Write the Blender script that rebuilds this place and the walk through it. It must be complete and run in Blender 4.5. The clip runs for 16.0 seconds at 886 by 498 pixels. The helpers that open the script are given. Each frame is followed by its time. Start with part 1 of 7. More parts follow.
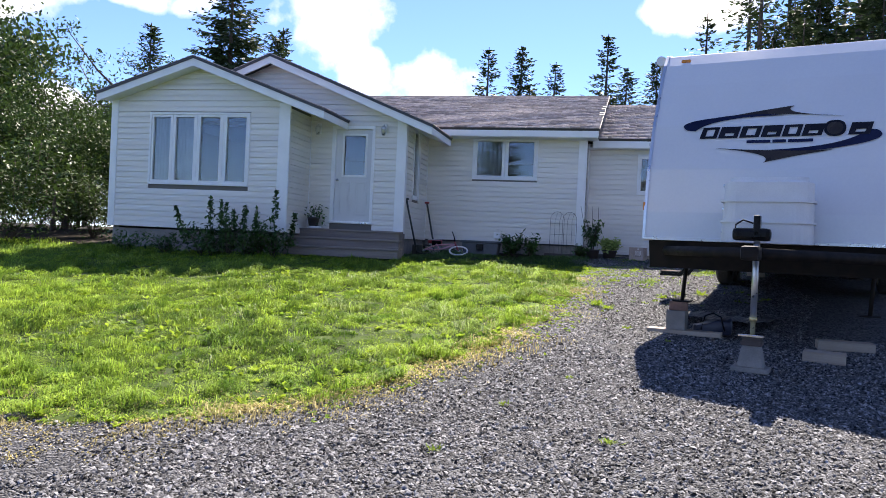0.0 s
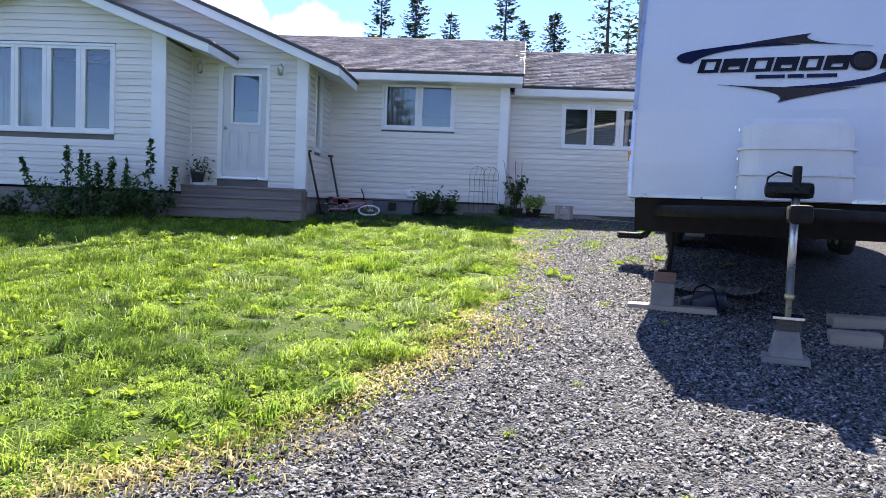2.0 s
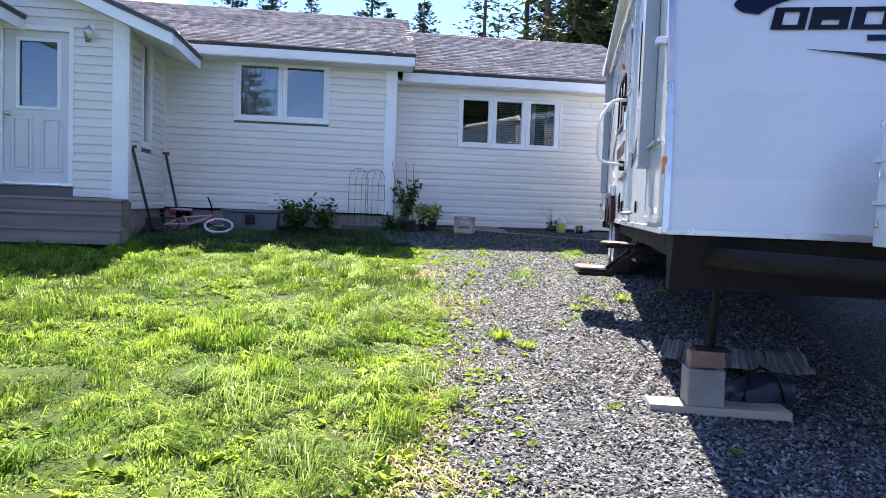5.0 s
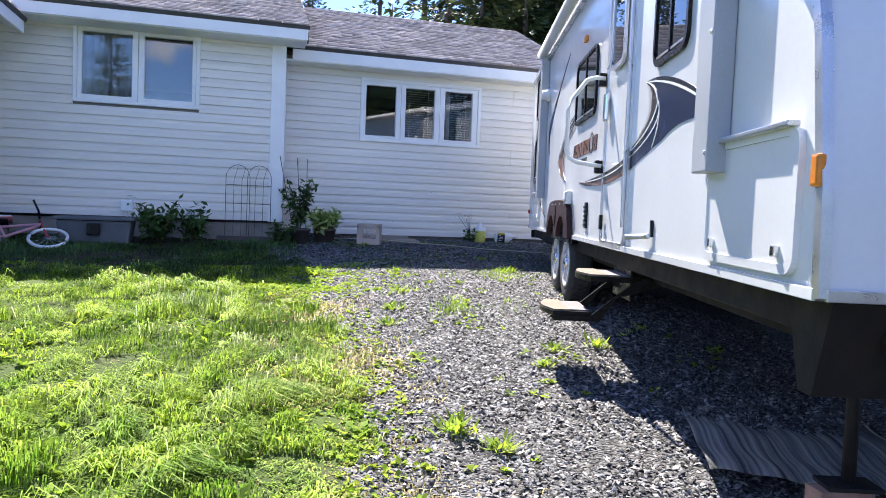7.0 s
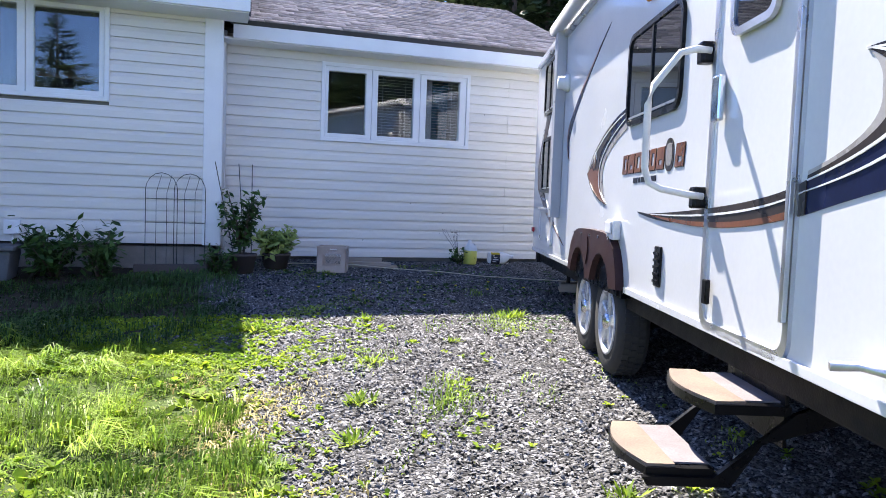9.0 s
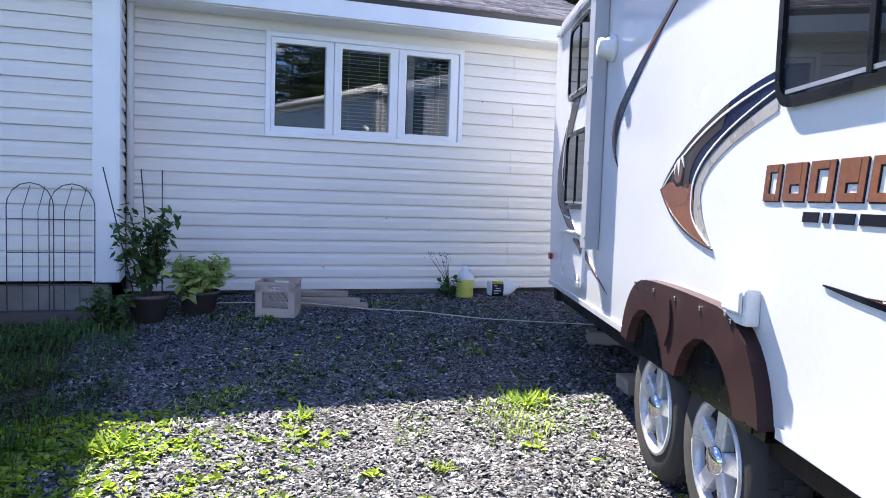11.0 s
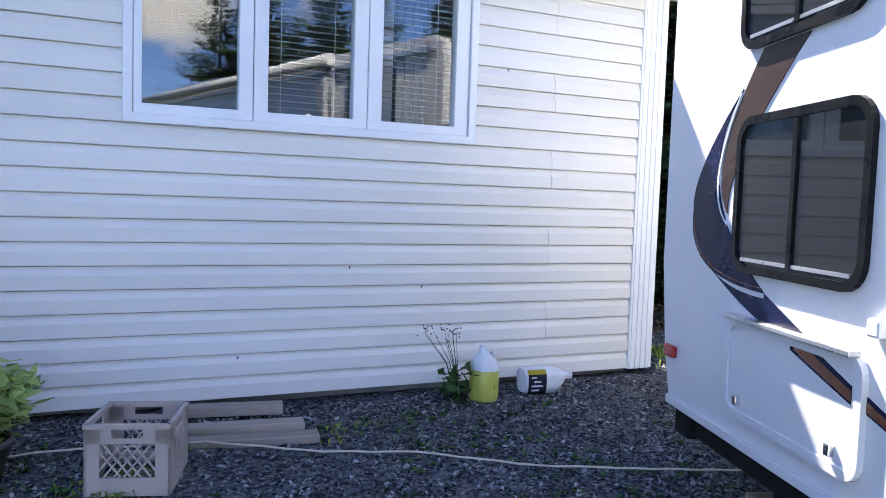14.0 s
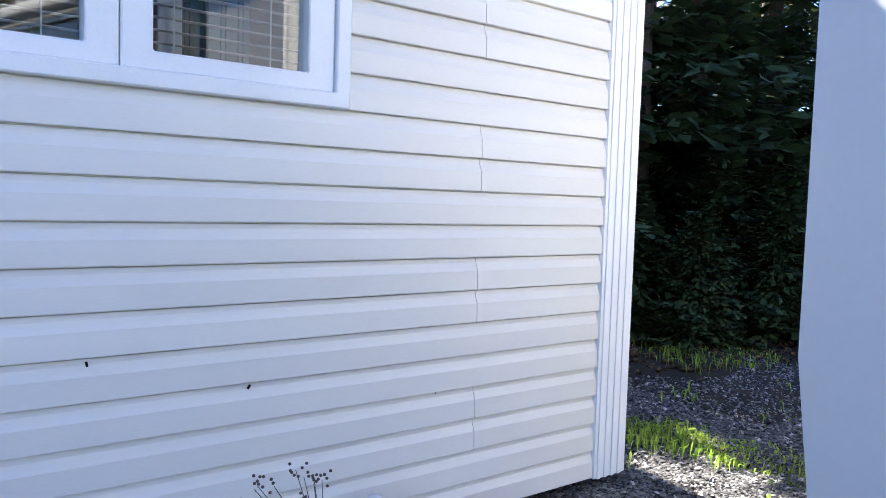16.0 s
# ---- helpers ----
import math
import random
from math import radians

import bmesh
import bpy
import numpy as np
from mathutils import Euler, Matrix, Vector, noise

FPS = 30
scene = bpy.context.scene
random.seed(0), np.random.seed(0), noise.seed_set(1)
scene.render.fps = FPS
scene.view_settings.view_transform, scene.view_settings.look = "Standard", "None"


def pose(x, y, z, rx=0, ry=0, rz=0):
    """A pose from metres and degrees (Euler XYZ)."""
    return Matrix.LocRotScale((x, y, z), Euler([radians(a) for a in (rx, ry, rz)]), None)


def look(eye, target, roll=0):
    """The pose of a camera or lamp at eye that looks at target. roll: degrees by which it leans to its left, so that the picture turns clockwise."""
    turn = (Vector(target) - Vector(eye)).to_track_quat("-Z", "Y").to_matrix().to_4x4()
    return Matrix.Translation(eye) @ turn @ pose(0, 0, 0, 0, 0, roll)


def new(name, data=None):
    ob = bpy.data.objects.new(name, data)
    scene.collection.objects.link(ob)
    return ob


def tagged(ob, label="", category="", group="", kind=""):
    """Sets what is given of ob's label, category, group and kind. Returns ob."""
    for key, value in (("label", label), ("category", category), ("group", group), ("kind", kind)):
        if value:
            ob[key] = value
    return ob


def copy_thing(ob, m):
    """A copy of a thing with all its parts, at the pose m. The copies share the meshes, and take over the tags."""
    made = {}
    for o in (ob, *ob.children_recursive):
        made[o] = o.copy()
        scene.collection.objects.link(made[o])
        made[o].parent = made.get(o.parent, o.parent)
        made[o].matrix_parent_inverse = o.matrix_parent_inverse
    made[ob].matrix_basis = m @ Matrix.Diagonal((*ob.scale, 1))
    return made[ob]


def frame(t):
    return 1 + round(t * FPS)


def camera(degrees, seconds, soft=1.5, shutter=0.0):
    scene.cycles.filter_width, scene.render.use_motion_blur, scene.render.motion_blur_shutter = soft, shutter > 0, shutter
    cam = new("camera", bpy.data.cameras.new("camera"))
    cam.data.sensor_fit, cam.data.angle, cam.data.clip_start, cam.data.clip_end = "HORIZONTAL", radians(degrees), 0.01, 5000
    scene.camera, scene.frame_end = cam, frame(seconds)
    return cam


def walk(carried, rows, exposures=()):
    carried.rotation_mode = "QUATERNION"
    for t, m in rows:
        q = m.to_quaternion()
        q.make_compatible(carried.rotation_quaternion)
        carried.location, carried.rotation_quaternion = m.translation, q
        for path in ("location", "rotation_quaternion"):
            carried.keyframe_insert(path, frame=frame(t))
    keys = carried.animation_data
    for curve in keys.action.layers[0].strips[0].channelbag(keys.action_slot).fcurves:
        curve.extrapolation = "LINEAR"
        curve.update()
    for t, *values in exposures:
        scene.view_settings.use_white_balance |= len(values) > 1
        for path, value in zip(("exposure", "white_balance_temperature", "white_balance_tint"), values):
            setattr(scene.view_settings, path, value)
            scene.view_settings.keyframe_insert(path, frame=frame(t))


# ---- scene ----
cam = camera(62.4, 16.0, soft=0.75)
PATH = [
    (0, (1.947, 0.931, 1.766), (1.512, 2.883, 1.751), 2.6),
    (0.5, (1.756, 1.277, 1.775), (1.404, 3.245, 1.719), 2.4),
    (1, (1.566, 1.683, 1.773), (1.303, 3.664, 1.681), 2.4),
    (1.5, (1.33, 2.082, 1.736), (1.149, 4.071, 1.625), 2.3),
    (2, (1.134, 2.541, 1.763), (1.013, 4.534, 1.646), 2.3),
    (2.5, (0.968, 3.006, 1.835), (0.893, 5.001, 1.713), 2.2),
    (3, (0.843, 3.48, 1.865), (0.806, 5.476, 1.74), 2.2),
    (3.5, (0.783, 3.975, 1.901), (0.802, 5.971, 1.775), 2.1),
    (4, (0.692, 4.418, 1.926), (0.782, 6.413, 1.804), 2.2),
    (4.5, (0.705, 4.882, 1.937), (0.873, 6.872, 1.821), 2.2),
    (5, (0.723, 5.371, 2.001), (0.982, 7.35, 1.888), 2.1),
    (5.2, (0.718, 5.584, 1.987), (1.014, 7.559, 1.876), 2.1),
    (7.3, (0.849, 7.608, 2.167), (1.423, 9.521, 2.053), 2.2),
    (7.5, (0.89, 7.798, 2.207), (1.47, 9.708, 2.087), 2.1),
    (8, (0.971, 8.372, 2.278), (1.576, 10.275, 2.157), 2.2),
    (8.5, (1.128, 8.842, 2.32), (1.744, 10.74, 2.191), 2.1),
    (8.7, (1.183, 9.034, 2.35), (1.806, 10.93, 2.223), 2.2),
    (10.8, (1.886, 11.139, 2.532), (2.527, 13.029, 2.401), 1.7),
    (11, (1.97, 11.334, 2.569), (2.617, 13.221, 2.429), 1.9),
    (11.5, (2.09, 11.77, 2.635), (2.75, 13.652, 2.496), 1.8),
    (12, (2.161, 12.282, 2.663), (2.831, 14.161, 2.521), 1.8),
    (12.5, (2.258, 12.762, 2.703), (2.947, 14.634, 2.561), 1.9),
    (13, (2.326, 13.266, 2.72), (3.037, 15.129, 2.575), 1.8),
    (13.5, (2.447, 13.731, 2.735), (3.197, 15.58, 2.592), 1.8),
    (14, (2.555, 14.192, 2.737), (3.36, 16.018, 2.604), 1.9),
    (14.5, (2.692, 14.649, 2.762), (3.569, 16.442, 2.636), 1.8),
    (15, (2.872, 15.134, 2.757), (3.858, 16.869, 2.63), 1.9),
    (15.5, (3.057, 15.598, 2.758), (4.138, 17.276, 2.636), 1.7),
    (16, (3.326, 16.012, 2.787), (4.506, 17.622, 2.661), 1.7),
]
EXPOSURES = [(0, 1.32, 7050, 13), (1, 1.5, 7050, 13), (2.5, 1.7, 7000, 12), (5, 1.84, 6950, 11), (8.5, 1.9, 6850, 12), (11, 2.12, 6900, 12), (12.5, 2.34, 7050, 12), (14, 2.4, 7050, 11), (16, 2.42, 7050, 10)]
walk(cam, [(t, look(eye, target, roll)) for t, eye, target, roll in PATH], EXPOSURES)

# ---------- light, sky ----------
SUN_EL, SUN_AZ = radians(48.5), radians(3.5)      # azimuth from +y towards +x
world = bpy.data.worlds.new("sky")
scene.world = world
world.use_nodes = True
wn, wl = world.node_tree.nodes, world.node_tree.links
wn.clear()
w_out = wn.new("ShaderNodeOutputWorld")
w_bg = wn.new("ShaderNodeBackground")
w_sky = wn.new("ShaderNodeTexSky")
w_sky.sky_type, w_sky.sun_disc = "NISHITA", False
w_sky.sun_elevation, w_sky.sun_rotation = SUN_EL, SUN_AZ
w_sky.air_density, w_sky.dust_density, w_sky.ozone_density = 0.8, 0.1, 2.5
w_co = wn.new("ShaderNodeTexCoord")
w_noise = wn.new("ShaderNodeTexNoise")
w_noise.inputs["Scale"].default_value, w_noise.inputs["Detail"].default_value = 9.0, 8.0
w_noise.inputs["Roughness"].default_value = 0.55
wl.new(w_co.outputs["Generated"], w_noise.inputs["Vector"])
w_mix = wn.new("ShaderNodeMixRGB")
w_mix.inputs[2].default_value = (5.6, 5.6, 5.8, 1)


def w_math(op, a, c):
    n = wn.new("ShaderNodeMath")
    n.operation = op
    for k, v in enumerate((a, c)):
        if isinstance(v, (int, float)):
            n.inputs[k].default_value = v
        else:
            wl.new(v, n.inputs[k])
    return n.outputs[0]


# cumulus clouds: azimuth from +y towards +x, elevation, half width and half height, in degrees
CLOUDS = [(-44, 15.0, 5.5, 3.2), (-36.5, 17.0, 2.4, 1.6), (-31, 18.0, 3.2, 2.2), (-22, 17.2, 5.6, 4.2), (-19, 13.0, 2.6, 2.2), (-14.2, 12.6, 4.6, 3.2), (-41, 8.5, 3.4, 1.7), (6, 17.6, 4.6, 1.9), (3, 7.6, 4, 1.4), (12.5, 10.5, 3.5, 2.0), (-27, 24, 4, 2), (-8, 8.5, 3, 1.2),
          (-48, 26, 7, 4), (-5, 29, 9, 4), (24, 25, 8, 4), (45, 14, 8, 4), (75, 22, 9, 5), (-80, 15, 9, 5), (-105, 28, 9, 5), (110, 16, 10, 4), (150, 24, 11, 5), (178, 13, 9, 4), (-150, 20, 10, 4), (-178, 36, 12, 5), (-125, 10, 8, 3), (130, 40, 12, 6), (60, 45, 12, 7), (-60, 48, 12, 7)]
w_sep = wn.new("ShaderNodeSeparateXYZ")
wl.new(w_co.outputs["Generated"], w_sep.inputs[0])
w_az = w_math("ARCTAN2", w_sep.outputs[0], w_sep.outputs[1])
w_el = w_math("ARCSINE", w_sep.outputs[2], 0)
w_best = None
for az, el, da, de in CLOUDS:
    dx = w_math("DIVIDE", w_math("WRAP", w_math("SUBTRACT", w_az, radians(az)), math.pi), radians(da))
    dx.node.inputs[0].links[0].from_node.inputs[2].default_value = -math.pi
    dy = w_math("DIVIDE", w_math("SUBTRACT", w_el, radians(el)), radians(de))
    q = w_math("SUBTRACT", 1.0, w_math("SQRT", w_math("ADD", w_math("MULTIPLY", dx, dx), w_math("MULTIPLY", dy, dy)), 0))
    w_best = q if w_best is None else w_math("MAXIMUM", w_best, q)
w_edge = w_math("ADD", w_best, w_math("MULTIPLY", w_math("SUBTRACT", w_noise.outputs[0], 0.5), 2.6))
w_ramp = wn.new("ShaderNodeValToRGB")
w_ramp.color_ramp.elements[0].position, w_ramp.color_ramp.elements[1].position = 0.05, 0.55
wl.new(w_edge, w_ramp.inputs[0])
wl.new(w_ramp.outputs[0], w_mix.inputs[0])
w_deep = wn.new("ShaderNodeMixRGB")
w_deep.blend_type = "MULTIPLY"
w_deep.inputs[0].default_value, w_deep.inputs[2].default_value = 1.0, (0.47, 0.575, 0.83, 1)
wl.new(w_sky.outputs[0], w_deep.inputs[1])
wl.new(w_deep.outputs[0], w_mix.inputs[1])
wl.new(w_mix.outputs[0], w_bg.inputs[0])
w_bg.inputs[1].default_value = 0.138
wl.new(w_bg.outputs[0], w_out.inputs[0])
sun = bpy.data.lights.new("sun", "SUN")
sun.energy, sun.angle, sun.color = 5.0, radians(0.53), (1.0, 0.965, 0.91)
sun_ob = new("sun", sun)
sun_ob.matrix_world = look((0, 0, 40), (-math.sin(SUN_AZ) * math.cos(SUN_EL), -math.cos(SUN_AZ) * math.cos(SUN_EL), 40 - math.sin(SUN_EL)))


# ---------- materials ----------
def mat(name, a, b=None, rough=0.6, scale=8.0, fine=90.0, bump=0.15, metal=0.0, per=None, spread=0.0, coat=0.0, stretch=None, c=None):
    """Two colours mixed by coarse and fine noise, with fine relief; per: 'object' or 'island' varies the brightness by spread."""
    b = b or tuple(v * 0.82 for v in a)
    m = bpy.data.materials.new(name)
    m.use_nodes = True
    n, l = m.node_tree.nodes, m.node_tree.links
    p = n["Principled BSDF"]
    co = n.new("ShaderNodeTexCoord")
    mp = n.new("ShaderNodeMapping")
    mp.inputs["Scale"].default_value = stretch or (1, 1, 1)
    l.new(co.outputs["Object"], mp.inputs[0])
    n1, n2 = n.new("ShaderNodeTexNoise"), n.new("ShaderNodeTexNoise")
    n1.inputs["Scale"].default_value, n1.inputs["Detail"].default_value = scale, 5
    n2.inputs["Scale"].default_value, n2.inputs["Detail"].default_value = fine, 3
    l.new(mp.outputs[0], n1.inputs["Vector"]), l.new(mp.outputs[0], n2.inputs["Vector"])
    ad = n.new("ShaderNodeMath")
    ad.operation = "MULTIPLY_ADD"
    l.new(n2.outputs[0], ad.inputs[0])
    ad.inputs[1].default_value = 0.45
    l.new(n1.outputs[0], ad.inputs[2])
    rp = n.new("ShaderNodeValToRGB")
    e = rp.color_ramp.elements
    e[0].position, e[1].position = 0.55, 0.9
    e[0].color, e[1].color = (*b, 1), (*a, 1)
    if c:
        k = rp.color_ramp.elements.new(0.48)
        k.color = (*c, 1)
    l.new(ad.outputs[0], rp.inputs[0])
    col = rp.outputs[0]
    if per:
        src = n.new("ShaderNodeObjectInfo") if per == "object" else n.new("ShaderNodeNewGeometry")
        r = src.outputs["Random"] if per == "object" else src.outputs["Random Per Island"]
        mr = n.new("ShaderNodeMapRange")
        mr.inputs[3].default_value, mr.inputs[4].default_value = 1 - spread, 1 + spread
        l.new(r, mr.inputs[0])
        hsv = n.new("ShaderNodeHueSaturation")
        l.new(mr.outputs[0], hsv.inputs["Value"])
        l.new(col, hsv.inputs["Color"])
        col = hsv.outputs[0]
    l.new(col, p.inputs["Base Color"])
    rr = n.new("ShaderNodeMapRange")
    rr.inputs[1].default_value, rr.inputs[2].default_value = 0.3, 0.8
    rr.inputs[3].default_value, rr.inputs[4].default_value = max(0.02, rough - 0.08), min(1, rough + 0.1)
    l.new(n1.outputs[0], rr.inputs[0])
    l.new(rr.outputs[0], p.inputs["Roughness"])
    p.inputs["Metallic"].default_value, p.inputs["Coat Weight"].default_value = metal, coat
    if bump:
        bp = n.new("ShaderNodeBump")
        bp.inputs["Strength"].default_value, bp.inputs["Distance"].default_value = bump, 0.01
        l.new(ad.outputs[0], bp.inputs["Height"])
        l.new(bp.outputs[0], p.inputs["Normal"])
    return m


def leafy(name, a, b, trans=0.35, spread=0.35, rough=0.5):
    """Leaves and grass: colour varies leaf by leaf, and some light passes through."""
    m = mat(name, a, b, rough, 3.0, 30.0, 0.0, per="island", spread=spread)
    n, l = m.node_tree.nodes, m.node_tree.links
    p, out = n["Principled BSDF"], n["Material Output"]
    p.inputs["Specular IOR Level"].default_value = 0.22
    tr = n.new("ShaderNodeBsdfTranslucent")
    mx = n.new("ShaderNodeMixShader")
    mx.inputs[0].default_value = trans
    l.new(p.inputs["Base Color"].links[0].from_socket, tr.inputs[0])
    l.new(p.outputs[0], mx.inputs[1]), l.new(tr.outputs[0], mx.inputs[2])
    l.new(mx.outputs[0], out.inputs[0])
    return m


def glass(name, tint=(1, 1, 1), trans=1.0, rough=0.0):
    m = bpy.data.materials.new(name)
    m.use_nodes = True
    p = m.node_tree.nodes["Principled BSDF"]
    p.inputs["Base Color"].default_value = (*tint, 1)
    p.inputs["Roughness"].default_value, p.inputs["IOR"].default_value = rough, 1.52
    p.inputs["Transmission Weight"].default_value = trans
    return m


M_SIDING = mat("vinyl_siding", (0.78, 0.755, 0.705), (0.71, 0.685, 0.64), 0.42, 1.6, 160, 0.06, per="object", spread=0.025, stretch=(0.25, 1, 3))
M_WHITE = mat("white_trim", (0.84, 0.85, 0.86), (0.78, 0.79, 0.80), 0.4, 3, 120, 0.05)
M_DOOR = mat("door_paint", (0.66, 0.67, 0.68), (0.60, 0.61, 0.62), 0.4, 2, 90, 0.05)
M_SHINGLE = mat("asphalt_shingle", (0.52, 0.435, 0.395), (0.29, 0.235, 0.21), 0.95, 9, 260, 0.6, per="island", spread=0.42)
M_ROOFDARK = mat("drip_edge", (0.05, 0.05, 0.055), None, 0.5, 6, 80, 0.1)
M_CONC = mat("concrete", (0.30, 0.28, 0.26), (0.19, 0.18, 0.17), 0.9, 5, 120, 0.4)
M_DECK = mat("weathered_deck", (0.25, 0.21, 0.19), (0.16, 0.135, 0.125), 0.8, 4, 90, 0.3, per="object", spread=0.15, stretch=(0.2, 4, 4))
M_WOOD = mat("grey_lumber", (0.42, 0.35, 0.28), (0.27, 0.22, 0.18), 0.8, 5, 110, 0.3, per="object", spread=0.15, stretch=(0.2, 5, 5))
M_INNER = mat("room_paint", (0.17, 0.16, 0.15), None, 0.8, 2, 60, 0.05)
M_GLASS = glass("double_glazing", (0.90, 0.95, 0.94))
M_GLASS.node_tree.nodes["Principled BSDF"].inputs["IOR"].default_value = 1.7   # as bright a mirror as two panes
M_TINT = glass("dark_tinted_glass", (0.02, 0.022, 0.024), 0.25)
M_BLIND = mat("blind_slat", (0.55, 0.54, 0.52), None, 0.5, 4, 90, 0.0)
M_CURTAIN = mat("curtain", (0.62, 0.62, 0.64), (0.5, 0.5, 0.53), 0.9, 3, 120, 0.1)
M_TEAL = mat("teal_curtain", (0.03, 0.10, 0.12), (0.02, 0.07, 0.085), 0.9, 5, 120, 0.1)
M_GRP = mat("white_fibreglass", (0.71, 0.72, 0.735), (0.665, 0.675, 0.70), 0.22, 0.9, 40, 0.03, coat=0.3)
M_ALU = mat("aluminium_trim", (0.66, 0.67, 0.69), (0.55, 0.56, 0.58), 0.32, 6, 140, 0.05, metal=0.85)
M_ARM = mat("painted_aluminium", (0.40, 0.42, 0.46), (0.35, 0.37, 0.41), 0.4, 4, 90, 0.04)
M_STEEL = mat("chrome", (0.78, 0.78, 0.78), (0.6, 0.6, 0.61), 0.15, 8, 100, 0.03, metal=1.0)
M_BLACK = mat("black_plastic", (0.006, 0.006, 0.0065), (0.004, 0.004, 0.0045), 0.3, 12, 160, 0.15)
M_CHASSIS = mat("black_chassis_steel", (0.011, 0.0105, 0.0105), (0.018, 0.014, 0.012), 0.65, 9, 120, 0.3)
M_BRASS = mat("brassy_plating", (0.62, 0.52, 0.26), (0.5, 0.42, 0.22), 0.35, 9, 120, 0.05, metal=0.7)
M_ALLOY = mat("painted_alloy", (0.62, 0.62, 0.64), (0.5, 0.5, 0.52), 0.3, 8, 120, 0.05, metal=0.25)
M_TYRE = mat("tyre_rubber", (0.035, 0.034, 0.033), (0.022, 0.022, 0.022), 0.8, 14, 160, 0.3)
M_BROWN = mat("brown_fender", (0.046, 0.021, 0.022), (0.033, 0.016, 0.016), 0.45, 5, 90, 0.06)
M_BLUE = mat("navy_decal", (0.010, 0.016, 0.058), (0.007, 0.010, 0.036), 0.25, 3, 60, 0.0)
M_INK = mat("ink_black_decal", (0.012, 0.013, 0.022), (0.008, 0.008, 0.013), 0.3, 3, 60, 0.0)
M_FADE = mat("pale_grey_decal", (0.40, 0.38, 0.37), (0.26, 0.24, 0.23), 0.3, 3, 60, 0.0)
M_DKBROWN = mat("brown_decal", (0.062, 0.040, 0.034), (0.038, 0.026, 0.024), 0.3, 2.2, 50, 0.0)
M_COPPER2 = mat("dark_copper_decal", (0.16, 0.075, 0.04), (0.08, 0.04, 0.026), 0.3, 9, 50, 0.0)
M_ORANGE = mat("copper_decal", (0.235, 0.088, 0.040), (0.125, 0.048, 0.026), 0.3, 2.2, 50, 0.0)
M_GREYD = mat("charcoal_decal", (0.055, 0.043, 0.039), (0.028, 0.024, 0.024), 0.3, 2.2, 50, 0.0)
M_AMBER = mat("amber_lens", (0.75, 0.24, 0.02), None, 0.2, 20, 90, 0.05)
M_RED = mat("red_lens", (0.45, 0.02, 0.03), None, 0.2, 20, 90, 0.05)
M_POLY = mat("white_polyethylene", (0.76, 0.77, 0.78), (0.66, 0.67, 0.69), 0.5, 3, 100, 0.08)
M_SOIL = mat("forest_soil", (0.055, 0.042, 0.03), (0.028, 0.024, 0.017), 0.95, 2.0, 40, 0.8, c=(0.035, 0.045, 0.018))
M_GRAVELBED = mat("gravel_bed", (0.11, 0.105, 0.105), (0.045, 0.043, 0.045), 0.95, 30, 150, 1.0)
nd, lk = M_GRAVELBED.node_tree.nodes, M_GRAVELBED.node_tree.links
co_, vo_, rp_, bu_ = nd.new("ShaderNodeTexCoord"), nd.new("ShaderNodeTexVoronoi"), nd.new("ShaderNodeValToRGB"), nd.new("ShaderNodeBump")
vo_.inputs["Scale"].default_value = 62.0
rp_.color_ramp.elements[0].color, rp_.color_ramp.elements[1].color = (0.015, 0.015, 0.016, 1), (0.17, 0.167, 0.17, 1)
bu_.inputs["Strength"].default_value, bu_.inputs["Distance"].default_value, bu_.invert = 0.9, 0.02, True
lk.new(co_.outputs["Object"], vo_.inputs["Vector"])
sep_ = nd.new("ShaderNodeSeparateColor")
lk.new(vo_.outputs["Color"], sep_.inputs[0])
lk.new(sep_.outputs[0], rp_.inputs[0])
lk.new(rp_.outputs[0], nd["Principled BSDF"].inputs["Base Color"])
lk.new(vo_.outputs["Distance"], bu_.inputs["Height"])
lk.new(bu_.outputs[0], nd["Principled BSDF"].inputs["Normal"])
M_TURF = mat("turf_soil", (0.065, 0.10, 0.017), (0.032, 0.052, 0.011), 0.95, 3.2, 40, 0.9, c=(0.09, 0.075, 0.035))
M_STONE = mat("grey_gravel", (0.245, 0.242, 0.248), (0.058, 0.058, 0.061), 0.9, 20, 150, 0.3, per="island", spread=0.9)
M_GRASS = leafy("grass_blade", (0.36, 0.49, 0.07), (0.105, 0.205, 0.024), 0.5, 0.5)
M_DRY = leafy("dry_grass", (0.55, 0.46, 0.20), (0.36, 0.30, 0.11), 0.35, 0.3)
M_WEED = leafy("weed_leaf", (0.36, 0.46, 0.045), (0.17, 0.29, 0.03), 0.5, 0.4, 0.7)
M_SPRUCE = leafy("spruce_needles", (0.065, 0.10, 0.042), (0.032, 0.058, 0.024), 0.15, 0.45, 0.6)
M_BROADLEAF = leafy("broad_leaves", (0.075, 0.125, 0.028), (0.034, 0.062, 0.016), 0.22, 0.45)
# also the darker tone that puts shade into grass and weeds by the house
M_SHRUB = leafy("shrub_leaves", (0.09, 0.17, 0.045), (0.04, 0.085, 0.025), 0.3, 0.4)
M_BARK = mat("bark", (0.14, 0.105, 0.085), (0.07, 0.055, 0.045), 0.95, 12, 80, 0.9, stretch=(1, 1, 0.25))
# leaf green lightened and yellowed: the lens flare's veil is in the colour
M_FLARELEAF = leafy("flare_paled_pot_leaves", (0.46, 0.55, 0.20), (0.30, 0.40, 0.12), 0.4, 0.4)
M_LITTER = leafy("leaf_litter", (0.20, 0.12, 0.06), (0.10, 0.06, 0.035), 0.1, 0.5, 0.8)
